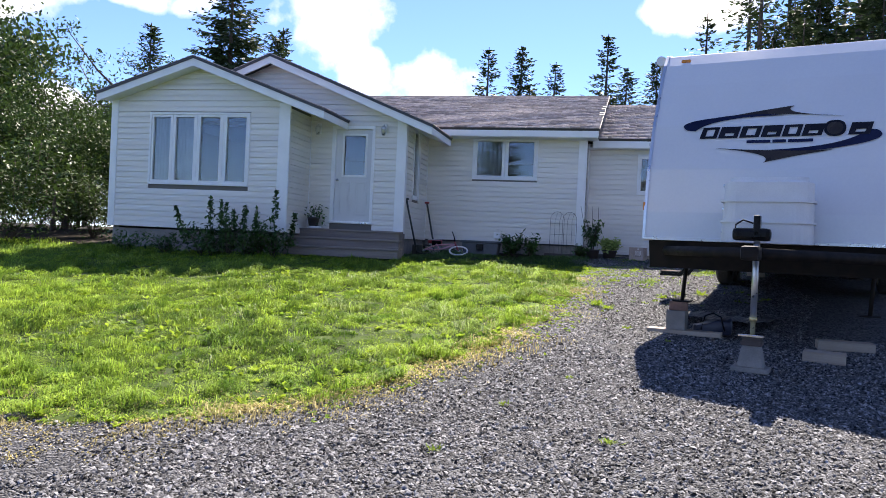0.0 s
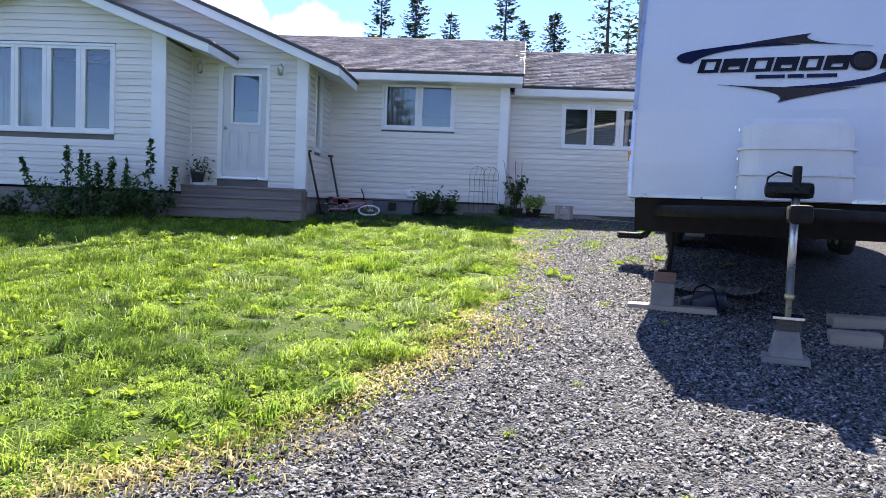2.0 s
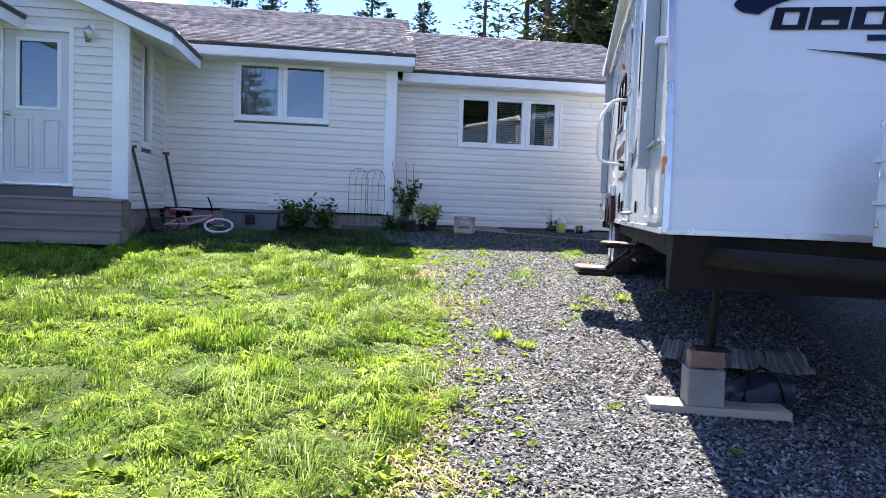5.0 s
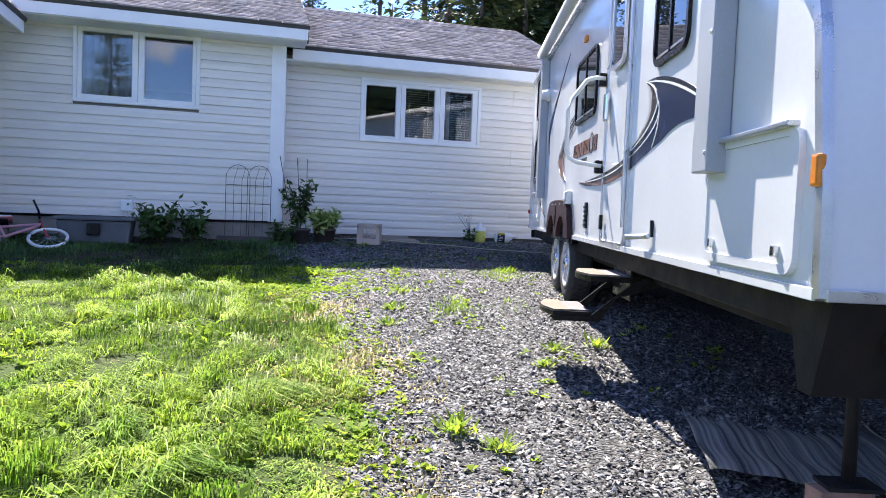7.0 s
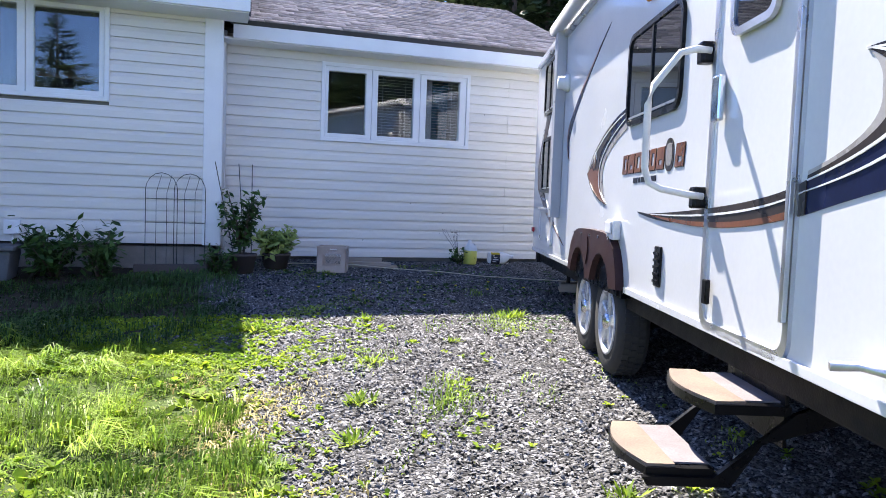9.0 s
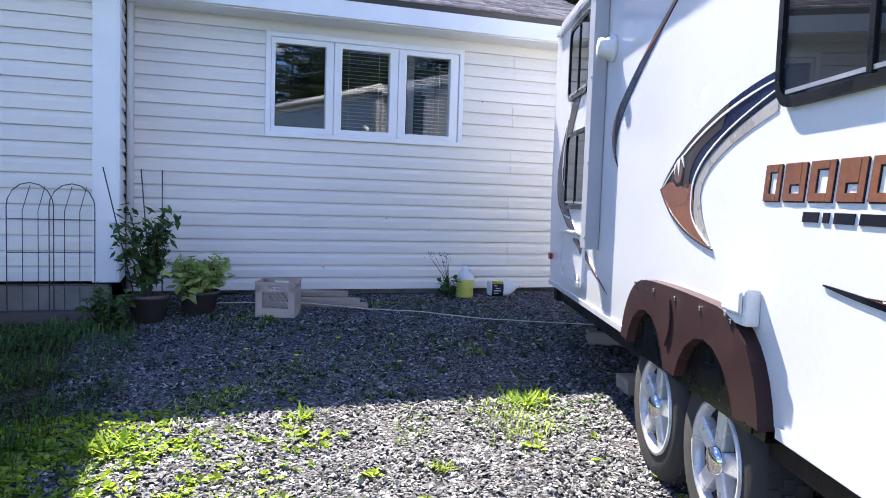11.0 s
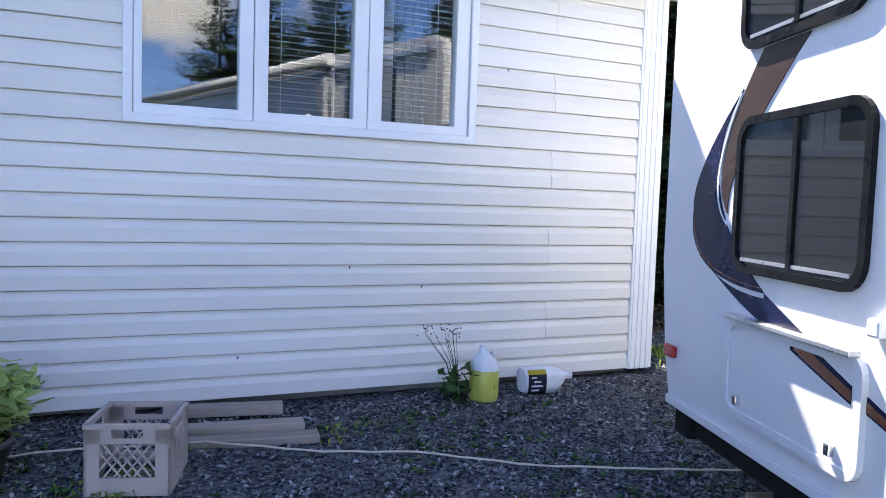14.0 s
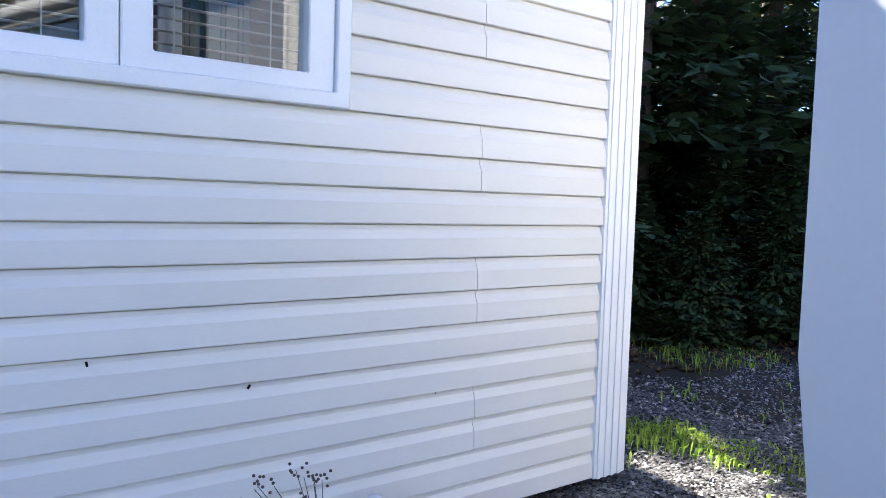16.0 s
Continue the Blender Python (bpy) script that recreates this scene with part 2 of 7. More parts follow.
for m_ in (M_STONE, M_GRAVELBED, M_SOIL, M_TURF):
    m_.node_tree.nodes["Principled BSDF"].inputs["Specular IOR Level"].default_value = 0.2
M_FLOWER = mat("yellow_petals", (0.75, 0.60, 0.03), None, 0.6, 30, 90, 0.0)
M_WIRE = mat("dark_wire", (0.05, 0.055, 0.05), None, 0.5, 30, 90, 0.1)
M_CORD = mat("cream_cord", (0.62, 0.55, 0.42), None, 0.6, 30, 90, 0.1)
M_CRATE = mat("beige_crate_plastic", (0.50, 0.40, 0.34), (0.43, 0.34, 0.29), 0.5, 5, 90, 0.08)
M_YELLOW = mat("yellow_fluid_jug", (0.62, 0.60, 0.14), (0.55, 0.52, 0.10), 0.35, 6, 60, 0.03)
M_NAVYL = mat("navy_label", (0.03, 0.035, 0.06), None, 0.4, 20, 90, 0.0)
M_YLABEL = mat("yellow_label", (0.75, 0.56, 0.03), None, 0.4, 20, 90, 0.0)
M_TOTE = mat("grey_tote", (0.13, 0.14, 0.155), (0.09, 0.10, 0.11), 0.75, 4, 80, 0.08)
M_REDP = mat("red_plastic", (0.34, 0.04, 0.045), None, 0.45, 8, 80, 0.05)
M_PINK = mat("pink_paint", (0.55, 0.28, 0.32), None, 0.4, 8, 80, 0.05)
M_BRICK = mat("red_brick", (0.30, 0.17, 0.13), (0.20, 0.12, 0.09), 0.9, 14, 120, 0.4)
M_RUG = mat("grey_rug", (0.62, 0.60, 0.58), (0.10, 0.098, 0.10), 0.95, 3, 140, 0.4, stretch=(16, 0.2, 1))
M_GREEN = mat("green_hose", (0.05, 0.32, 0.24), None, 0.45, 12, 80, 0.05)
M_CLAY = mat("dark_pot", (0.09, 0.07, 0.065), None, 0.7, 9, 90, 0.15)
M_PADGREY = mat("worn_pale_pad", (0.24, 0.21, 0.215), (0.16, 0.145, 0.15), 0.9, 6, 130, 0.3)
M_SANDTREAD = mat("step_tread", (0.25, 0.19, 0.145), (0.17, 0.13, 0.105), 0.9, 5, 110, 0.3)
for m_ in (M_SANDTREAD, M_PADGREY, M_TOTE, M_BLACK, M_BLUE, M_INK, M_GREYD, M_DKBROWN, M_BROWN, M_CHASSIS):
    m_.node_tree.nodes["Principled BSDF"].inputs["Specular IOR Level"].default_value = 0.2


# ---------- helpers ----------
def thing(name, label, category, m=None, group="", kind=""):
    ob = tagged(new(name), label, category, group, kind)
    ob.empty_display_size = 0.1
    if m is not None:
        ob.matrix_basis = m
    return ob


def part(name, bm, material, parent=None, label=""):
    me = bpy.data.meshes.new(name)
    bm.to_mesh(me)
    bm.free()
    for m in material if isinstance(material, (list, tuple)) else [material]:
        me.materials.append(m)
    ob = new(name, me)
    if parent:
        ob.parent = parent
    if label:
        ob["label"] = label
    return ob


def raw(name, verts, faces, material, parent=None, label=""):
    """A mesh straight from arrays of corners and faces."""
    me = bpy.data.meshes.new(name)
    verts, faces = np.asarray(verts, dtype=np.float32), np.asarray(faces, dtype=np.int32)
    k = faces.shape[1]
    me.vertices.add(len(verts)), me.loops.add(faces.size), me.polygons.add(len(faces))
    me.vertices.foreach_set("co", verts.ravel())
    me.loops.foreach_set("vertex_index", faces.ravel())
    me.polygons.foreach_set("loop_start", np.arange(0, faces.size, k, dtype=np.int32))
    for m in material if isinstance(material, (list, tuple)) else [material]:
        me.materials.append(m)
    me.update(calc_edges=True)
    me.validate()
    ob = new(name, me)
    if parent:
        ob.parent = parent
    if label:
        ob["label"] = label
    return ob


def box(bm, x0, x1, y0, y1, z0, z1, m=None):
    r = bmesh.ops.create_cube(bm, size=1)
    t = Matrix.Translation(((x0 + x1) / 2, (y0 + y1) / 2, (z0 + z1) / 2)) @ Matrix.Diagonal((x1 - x0, y1 - y0, z1 - z0, 1))
    bmesh.ops.transform(bm, matrix=(m or Matrix()) @ t, verts=r["verts"])
    return r["verts"]


def B(x0, x1, y0, y1, z0, z1, bevel=0.0, m=None):
    bm = bmesh.new()
    box(bm, x0, x1, y0, y1, z0, z1, m)
    if bevel:
        bmesh.ops.bevel(bm, geom=bm.edges[:], offset=bevel, segments=2, affect="EDGES", profile=0.6)
    return bm


def tube(bm, pts, r, n=8):
    """A round bar through pts; r is one radius or one for each point."""
    pts = [Vector(p) for p in pts]
    rs = r if isinstance(r, (list, tuple)) else [r] * len(pts)
    rings = []
    for i, p in enumerate(pts):
        d = (pts[min(i + 1, len(pts) - 1)] - pts[max(i - 1, 0)]).normalized()
        a = d.cross(Vector((0, 0, 1)) if abs(d.z) < 0.9 else Vector((1, 0, 0))).normalized()
        b = d.cross(a)
        rings.append([bm.verts.new(p + rs[i] * (math.cos(k * math.tau / n) * a + math.sin(k * math.tau / n) * b)) for k in range(n)])
    for q, w in zip(rings, rings[1:]):
        for k in range(n):
            bm.faces.new((q[k], q[(k + 1) % n], w[(k + 1) % n], w[k]))
    bm.faces.new(rings[0][::-1]), bm.faces.new(rings[-1])
    return bm


def T(pts, r, n=8):
    bm = tube(bmesh.new(), pts, r, n)
    for f in bm.faces:
        f.smooth = len(f.verts) == 4
    return bm


def lathe(prof, n=24, axis="z", cap=True):
    """A turned shape from (radius, height) pairs."""
    bm = bmesh.new()
    rings = [[bm.verts.new((r * math.cos(k * math.tau / n), r * math.sin(k * math.tau / n), h)) for k in range(n)] for r, h in prof]
    for q, w in zip(rings, rings[1:]):
        for k in range(n):
            f = bm.faces.new((q[k], q[(k + 1) % n], w[(k + 1) % n], w[k]))
            f.smooth = True
    if cap and prof[0][0] > 1e-4:
        bm.faces.new(rings[0][::-1])
    if cap and prof[-1][0] > 1e-4:
        bm.faces.new(rings[-1])
    bmesh.ops.remove_doubles(bm, verts=bm.verts[:], dist=1e-5)
    bmesh.ops.recalc_face_normals(bm, faces=bm.faces[:])
    if axis == "x":
        bmesh.ops.transform(bm, matrix=pose(0, 0, 0, 0, 90, 0), verts=bm.verts[:])
    return bm


def prism(poly, lo, hi, plane="xz"):
    """A flat outline pushed out from lo to hi along the third axis."""
    bm = bmesh.new()
    put = {"xz": lambda a, b, c: (a, c, b), "yz": lambda a, b, c: (c, a, b), "xy": lambda a, b, c: (a, b, c)}[plane]
    v0, v1 = [bm.verts.new(put(a, b, lo)) for a, b in poly], [bm.verts.new(put(a, b, hi)) for a, b in poly]
    bm.faces.new(v0), bm.faces.new(v1[::-1])
    for i in range(len(poly)):
        j = (i + 1) % len(poly)
        bm.faces.new((v0[j], v0[i], v1[i], v1[j]))
    bmesh.ops.recalc_face_normals(bm, faces=bm.faces[:])
    return bm


def rrect(x0, x1, z0, z1, r, n=5):
    out = []
    for cx, cz, a0 in ((x1 - r, z1 - r, 0), (x0 + r, z1 - r, 90), (x0 + r, z0 + r, 180), (x1 - r, z0 + r, 270)):
        for k in range(n + 1):
            a = radians(a0 + 90 * k / n)
            out.append((cx + r * math.cos(a), cz + r * math.sin(a)))
    return out


def ring(outer, inner, lo, hi, plane="yz"):
    """A frame between two outlines with as many corners."""
    bm = bmesh.new()
    put = {"xz": lambda a, b, c: (a, c, b), "yz": lambda a, b, c: (c, a, b), "xy": lambda a, b, c: (a, b, c)}[plane]
    n = len(outer)
    v = [[bm.verts.new(put(a, b, c)) for a, b in o] for o, c in ((outer, lo), (outer, hi), (inner, hi), (inner, lo))]
    for q, w in zip(v, v[1:] + v[:1]):
        for i in range(n):
            bm.faces.new((q[i], q[(i + 1) % n], w[(i + 1) % n], w[i]))
    bmesh.ops.recalc_face_normals(bm, faces=bm.faces[:])
    return bm


# ---------- the lie of the land ----------
def gz(x, y):
    """Height of the ground: the plot climbs towards the house."""
    z = np.interp(y, [-60, -6, 0.9, 5.5, 6.2, 8.2, 9.2, 12, 13.8, 15, 16.2, 17.0, 17.8, 20, 30, 90, 800],
                  [-0.6, -0.1, 0.17, 0.57, 0.635, 0.86, 0.92, 1.19, 1.33, 1.42, 1.50, 1.57, 1.645, 1.68, 1.7, 2.0, 3.0])
    return z + 0.02 * np.sin(1.7 * x + 0.6 * y) * np.exp(-((y - 8) / 9.0) ** 2)


def lawn_edge(y):
    return np.interp(y, [4.7, 4.95, 5.2, 5.5, 6.0, 6.6, 7.4, 8.2, 10, 12, 13.2, 14.0, 14.6, 15.1],
                     [-3.0, -1.1, -0.6, -0.3, 0.05, 0.36, 0.72, 1.02, 1.36, 1.5, 1.5, 1.35, 0.7, -1.2])


def on_lawn(x, y):
    front = 4.85 + 0.05 * np.sin(3 * x) + np.clip(-1.0 - x, 0, 9) * 0.09
    wob = 0.07 * np.sin(4.1 * y + 1.3) + 0.05 * np.sin(9.7 * y)
    return (x < lawn_edge(y) + wob) & (y > front) & (y < 14.7) & (x > -16)


def make_ground():
    xs = np.unique(np.concatenate([np.linspace(-800, -60, 12), np.linspace(-60, -14, 24), np.arange(-14, 7.001, 0.12), np.linspace(7, 60, 28), np.linspace(60, 800, 12)]).round(4))
    ys = np.unique(np.concatenate([np.linspace(-500, -40, 10), np.linspace(-40, -1, 20), np.arange(-1, 20.001, 0.12), np.linspace(20, 60, 22), np.linspace(60, 900, 14)]).round(4))
    X, Y = np.meshgrid(xs, ys)
    Z = gz(X, Y)
    near = (X > -14) & (X < 7) & (Y > -1) & (Y < 20)
    Z = Z + np.where(near, np.random.default_rng(4).normal(0, 0.006, X.shape), 0)
    nx, ny = len(xs), len(ys)
    i = (np.arange(ny - 1)[:, None] * nx + np.arange(nx - 1)[None, :]).ravel()
    ob = raw("ground", np.stack([X, Y, Z], -1).reshape(-1, 3), np.stack([i, i + 1, i + nx + 1, i + nx], -1), [M_GRAVELBED, M_TURF, M_SOIL])
    cx, cy = ((X[:-1, :-1] + X[1:, 1:]) / 2).ravel(), ((Y[:-1, :-1] + Y[1:, 1:]) / 2).ravel()
    drive = (cy < 18.1) & (cx > -9) & (cx < 9.5) & (cy > -9) | (cx > 5.5) & (cx < 7.9 + 0.2 * np.sin(2 * cy)) & (cy < 19.0 + 0.25 * np.sin(3 * cx))
    k = np.where(on_lawn(cx, cy), 1, np.where(drive, 0, 2))
    k = np.where((cx < 1.2) & (cy > 14.6), 2, k)
    k = np.where((cx < -1) & (cy > -9) & (cy < 4.9) & (cx < -7), 1, k)
    ob.data.polygons.foreach_set("material_index", k.astype(np.int32))
    ob.data.polygons.foreach_set("use_smooth", np.ones(len(k), dtype=bool))
    return tagged(ob, "sloping plot of grey gravel drive, turf and forest soil", "ground", kind="structure")


make_ground()


# ---------- the house ----------
house = thing("house", "single-storey house with cream vinyl siding, white trim and brown shingle roof", "house")
COURSE = 0.1135
LAP = ((0.003, 0.0), (0.0255, 0.0005), (0.0265, 0.0035), (0.024, 0.066), (0.0185, 0.079), (0.0125, 0.094), (0.0105, 0.1088), (0.003, 0.1105), (0.003, 0.1155))


def front(y0):
    return lambda u, d, z: (u, y0 - d, z)


def side(x0):
    return lambda u, d, z: (x0 + d, u, z)


def board(parent, put, u0, u1, z, top=None, edges=None):
    """One lapped siding board; edges(z) gives its two ends where a gable cuts it."""
    bm = bmesh.new()
    rows = []
    for d, h in LAP:
        h = min(h, top - z) if top else h
        a, b = edges(z + h) if edges else (u0, u1)
        a, b = (max(a, u0), min(b, u1)) if edges else (a, b)
        rows.append((bm.verts.new(put(a, d, z + h)), bm.verts.new(put(b, d, z + h))))
    for (p, q), (r, s) in zip(rows, rows[1:]):
        bm.faces.new((p, q, s, r))
    bm.faces.new([p for p, q in rows][::-1]), bm.faces.new([q for p, q in rows])
    bmesh.ops.remove_doubles(bm, verts=bm.verts[:], dist=1e-5)
    if len(bm.faces) < 3:
        bm.free()
        return None
    return part("siding_board", bm, M_SIDING, parent)


def siding(parent, put, u0, u1, z0, z1, holes=(), edges=None, seams=None):
    n = int(math.ceil((z1 - z0) / COURSE))
    for k in range(n):
        z = z0 + k * COURSE
        top = min(z + COURSE + 0.002, z1)
        spans = [(u0, u1)]
        for a, b, c, d in holes:
            if top > c + 0.02 and z < d - 0.02:
                spans = [s for p, q in spans for s in ((p, min(q, a)), (max(p, b), q)) if s[1] - s[0] > 0.03]
        if seams and (k % 4) in (2, 3):
            u = seams + random.uniform(-0.006, 0.006)
            spans = [s for p, q in spans for s in (((p, u - 0.0012), (u + 0.0012, q)) if p < u < q else ((p, q),))]
        for p, q in spans:
            if edges:
                ea, eb = edges(z)
                if min(eb, q) - max(ea, p) < 0.05:
                    continue
            board(parent, put, p, q, z, top, edges)


def wall(name, put, u0, u1, z0, z1, holes=(), label="", poly=None, thick=0.14):
    """A wall with real openings; poly: the gable above, as corners (u, z)."""
    bm = bmesh.new()
    us = sorted({u0, u1, *[v for h in holes for v in h[:2]]})
    zs = sorted({z0, z1, *[v for h in holes for v in h[2:]]})
    vs = {(a, c): bm.verts.new(put(a, 0, c)) for a in us for c in zs}
    for a, b in zip(us, us[1:]):
        for c, d in zip(zs, zs[1:]):
            if not any(h[0] <= a and b <= h[1] and h[2] <= c and d <= h[3] for h in holes):
                bm.faces.new((vs[a, c], vs[b, c], vs[b, d], vs[a, d]))
    r = bmesh.ops.extrude_face_region(bm, geom=bm.faces[:])
    shift = Vector(put(0, -thick, 0)) - Vector(put(0, 0, 0))
    bmesh.ops.translate(bm, vec=shift, verts=[g for g in r["geom"] if isinstance(g, bmesh.types.BMVert)])
    bmesh.ops.recalc_face_normals(bm, faces=bm.faces[:])
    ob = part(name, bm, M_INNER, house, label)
    if poly:
        bm = bmesh.new()
        v0, v1 = [bm.verts.new(put(a, 0, b)) for a, b in poly], [bm.verts.new(put(a, -thick, b)) for a, b in poly]
        bm.faces.new(v0), bm.faces.new(v1[::-1])
        for i in range(len(poly)):
            j = (i + 1) % len(poly)
            bm.faces.new((v0[j], v0[i], v1[i], v1[j]))
        bmesh.ops.recalc_face_normals(bm, faces=bm.faces[:])
        part("gable", bm, M_INNER, house)
    return ob


def pbox(put, u0, u1, d0, d1, z0, z1, bevel=0.0):
    bm = B(u0, u1, d0, d1, z0, z1, bevel)
    for v in bm.verts:
        v.co = put(*v.co)
    bmesh.ops.recalc_face_normals(bm, faces=bm.faces[:])
    return bm


def frame_ring(put, o, i, d0, d1):
    bm = ring([(o[0], o[2]), (o[1], o[2]), (o[1], o[3]), (o[0], o[3])], [(i[0], i[2]), (i[1], i[2]), (i[1], i[3]), (i[0], i[3])], d0, d1, "xz")
    bmesh.ops.bevel(bm, geom=bm.edges[:], offset=0.004, segments=1, affect="EDGES")
    for v in bm.verts:
        v.co = put(*v.co)
    bmesh.ops.recalc_face_normals(bm, faces=bm.faces[:])
    return bm


def window(put, o, panes, label, trim=0.045, blinds=(), curtains=()):
    """A white vinyl window: trim, one sash and pane for each opening, glass set back."""
    u0, u1, z0, z1 = o
    w = part("window", frame_ring(put, o, (u0 + trim, u1 - trim, z0 + trim, z1 - trim), -0.06, 0.042), M_WHITE, house, label)
    edges = [u0 + trim] + [(panes[k][1] + panes[k + 1][0]) / 2 for k in range(len(panes) - 1)] + [u1 - trim]
    for k, (a, b) in enumerate(panes):
        zz = (z0 + 0.095, z1 - 0.095)
        part("sash", frame_ring(put, (edges[k] + 0.002, edges[k + 1] - 0.002, z0 + trim, z1 - trim), (a, b, *zz), -0.05, 0.026), M_WHITE, w)
        g = part("pane", pbox(put, a - 0.01, b + 0.01, -0.018, -0.012, zz[0] - 0.01, zz[1] + 0.01), M_GLASS, w)
        g.visible_shadow = False
        if k in blinds:
            bm = bmesh.new()
            n = int((zz[1] - zz[0]) / 0.034)
            for j in range(n):
                vs = box(bm, a - 0.03, b + 0.03, -0.013, 0.013, -0.0008, 0.0008, Matrix.Translation((0, -0.085, zz[1] - j * 0.034)))
            for s in (0.18, 0.82):
                box(bm, a + s * (b - a) - 0.002, a + s * (b - a) + 0.002, -0.072, -0.070, zz[0], zz[1])
            for v in bm.verts:
                v.co = put(*v.co)
            part("blind", bm, M_BLIND, w, "white slatted blind, open")
        if k in curtains:
            bm = bmesh.new()
            n = 30
            cols = []
            for j in range(n + 1):
                u = a - 0.05 + (b - a + 0.1) * (0.95 * j / n)
                d = -0.13 - 0.025 * math.sin(j * 1.35)
                cols.append((bm.verts.new(put(u, d, zz[0] - 0.1)), bm.verts.new(put(u, d, zz[1] + 0.08))))
            for (p, q), (r, s) in zip(cols, cols[1:]):
                bm.faces.new((p, r, s, q)).smooth = True
            bmesh.ops.solidify(bm, geom=bm.faces[:], thickness=0.004)
            part("curtain", bm, M_CURTAIN, w, "pale grey curtain")
    return w


def roof(name, e0, e1, r1, r0, label):
    """A sloping roof slab from two eave and two ridge corners, with rows of shingle tabs as real steps."""
    e0, e1, r1, r0 = map(Vector, (e0, e1, r1, r0))
    n = (e1 - e0).cross(r0 - e0).normalized()
    n = n if n.z > 0 else -n
    bm = bmesh.new()
    lo = [bm.verts.new(p - n * 0.05) for p in (e0, e1, r1, r0)]
    hi = [bm.verts.new(p) for p in (e0, e1, r1, r0)]
    bm.faces.new(lo[::-1]), bm.faces.new(hi)
    for i in range(4):
        bm.faces.new((lo[i], lo[(i + 1) % 4], hi[(i + 1) % 4], hi[i]))
    bmesh.ops.recalc_face_normals(bm, faces=bm.faces[:])
    ob = part(name, bm, M_ROOFDARK, house, label)
    rng = np.random.default_rng(len(label))
    L = (r0 - e0).length
    rows = int(L / 0.14)
    verts, faces = [], []
    for j in range(rows):
        f0, f1 = j / rows, min(1.0, (j + 1.12) / rows)
        a0, a1, b0, b1 = e0.lerp(r0, f0), e1.lerp(r1, f0), e0.lerp(r0, f1), e1.lerp(r1, f1)
        w = (a1 - a0).length
        m = max(1, int(w / 0.31))
        cuts = np.sort(np.clip((np.arange(1, m) + (0.5 if j % 2 else 0.0) + rng.uniform(-0.22, 0.22, m - 1)) / m, 0, 1))
        cuts = np.concatenate([[0], cuts, [1]])
        for p, q in zip(cuts, cuts[1:]):
            if q - p < 0.01:
                continue
            t = 0.011 + rng.uniform(0, 0.008)
            k = len(verts)
            for c in (a0.lerp(a1, p), a0.lerp(a1, q - 0.004 / w), b0.lerp(b1, q - 0.004 / w), b0.lerp(b1, p)):
                verts.append(c + n * 0.004)
            for c, h in ((a0.lerp(a1, p), t), (a0.lerp(a1, q - 0.004 / w), t), (b0.lerp(b1, q - 0.004 / w), 0.006), (b0.lerp(b1, p), 0.006)):
                verts.append(c + n * (h + 0.004))
            faces += [(k + 4, k + 5, k + 6, k + 7), (k, k + 1, k + 5, k + 4), (k + 1, k + 2, k + 6, k + 5), (k + 3, k, k + 4, k + 7)]
    tagged(raw("shingles", [tuple(v) for v in verts], faces, M_SHINGLE, ob, "weathered brown asphalt shingle tabs in rows"), kind="stuff")
    return ob


W_WING, W_MAIN, W_DOOR, W_BAY = 18.0, 17.35, 15.44, 14.40
X_SIDE, X_BAYR, X_BAYL, X_MAINR, X_WINGR = -2.18, -4.27, -8.26, 1.41, 5.70
# front wall of the wing with a three-light window
h3 = (2.555, 4.395, 3.056, 3.968)
f = front(W_WING)
w = wall("wall", f, X_MAINR, X_WINGR, 1.70, 4.25, [(2.59, 4.36, 3.09, 3.93)], "wing front wall of cream vinyl siding")
siding(w, f, X_MAINR + 0.03, X_WINGR - 0.15, 1.695, 4.19, [h3], seams=4.92)
window(f, h3, [(2.64, 3.085), (3.23, 3.675), (3.835, 4.265)], "white three-light vinyl window with slatted blinds", blinds=(1, 2))
bm = pbox(f, X_WINGR - 0.155, X_WINGR + 0.018, -0.02, 0.034, 1.69, 4.2, 0.003)
cb = part("corner_board", bm, M_WHITE, house, "ribbed white vinyl corner post")
for k in range(4):
    part("rib", pbox(f, X_WINGR - 0.14 + 0.04 * k, X_WINGR - 0.14 + 0.04 * k + 0.018, 0.034, 0.040, 1.69, 4.2, 0.002), M_WHITE, cb)
part("corner_board", pbox(side(X_WINGR), W_WING - 0.028, W_WING + 0.15, 0, 0.036, 1.69, 4.2), M_WHITE, house)
w = wall("wall", side(X_WINGR), W_WING + 0.14, 24.4, 1.70, 4.3, [], "wing gable end wall of cream siding", poly=[(W_WING + 0.14, 4.3), (24.0, 4.3), (21.0, 5.55)])
siding(w, side(X_WINGR), W_WING + 0.15, 24.4, 1.695, 4.3)
cu = bmesh.new()
for k in range(20):
    box(cu, 3.99 + 0.011 * k, 4.001 + 0.011 * k, 18.30 + 0.012 * math.sin(1.3 * k), 18.31 + 0.012 * math.sin(1.3 * k), 2.9, 4.05)
part("curtain", cu, M_TEAL, house, "dark teal curtain panel behind the blind")
part("curtain_edge", B(3.915, 3.985, 18.24, 18.255, 2.9, 4.05, 0.004), M_CURTAIN, house, "pale curtain edge behind the blind")
# small return beside the wing, with a white downspout
part("downspout", T([(1.47, 17.955, 1.72), (1.47, 17.955, 4.0), (1.47, 17.8, 4.16)], 0.028, 8), M_WHITE, house, "white downspout")
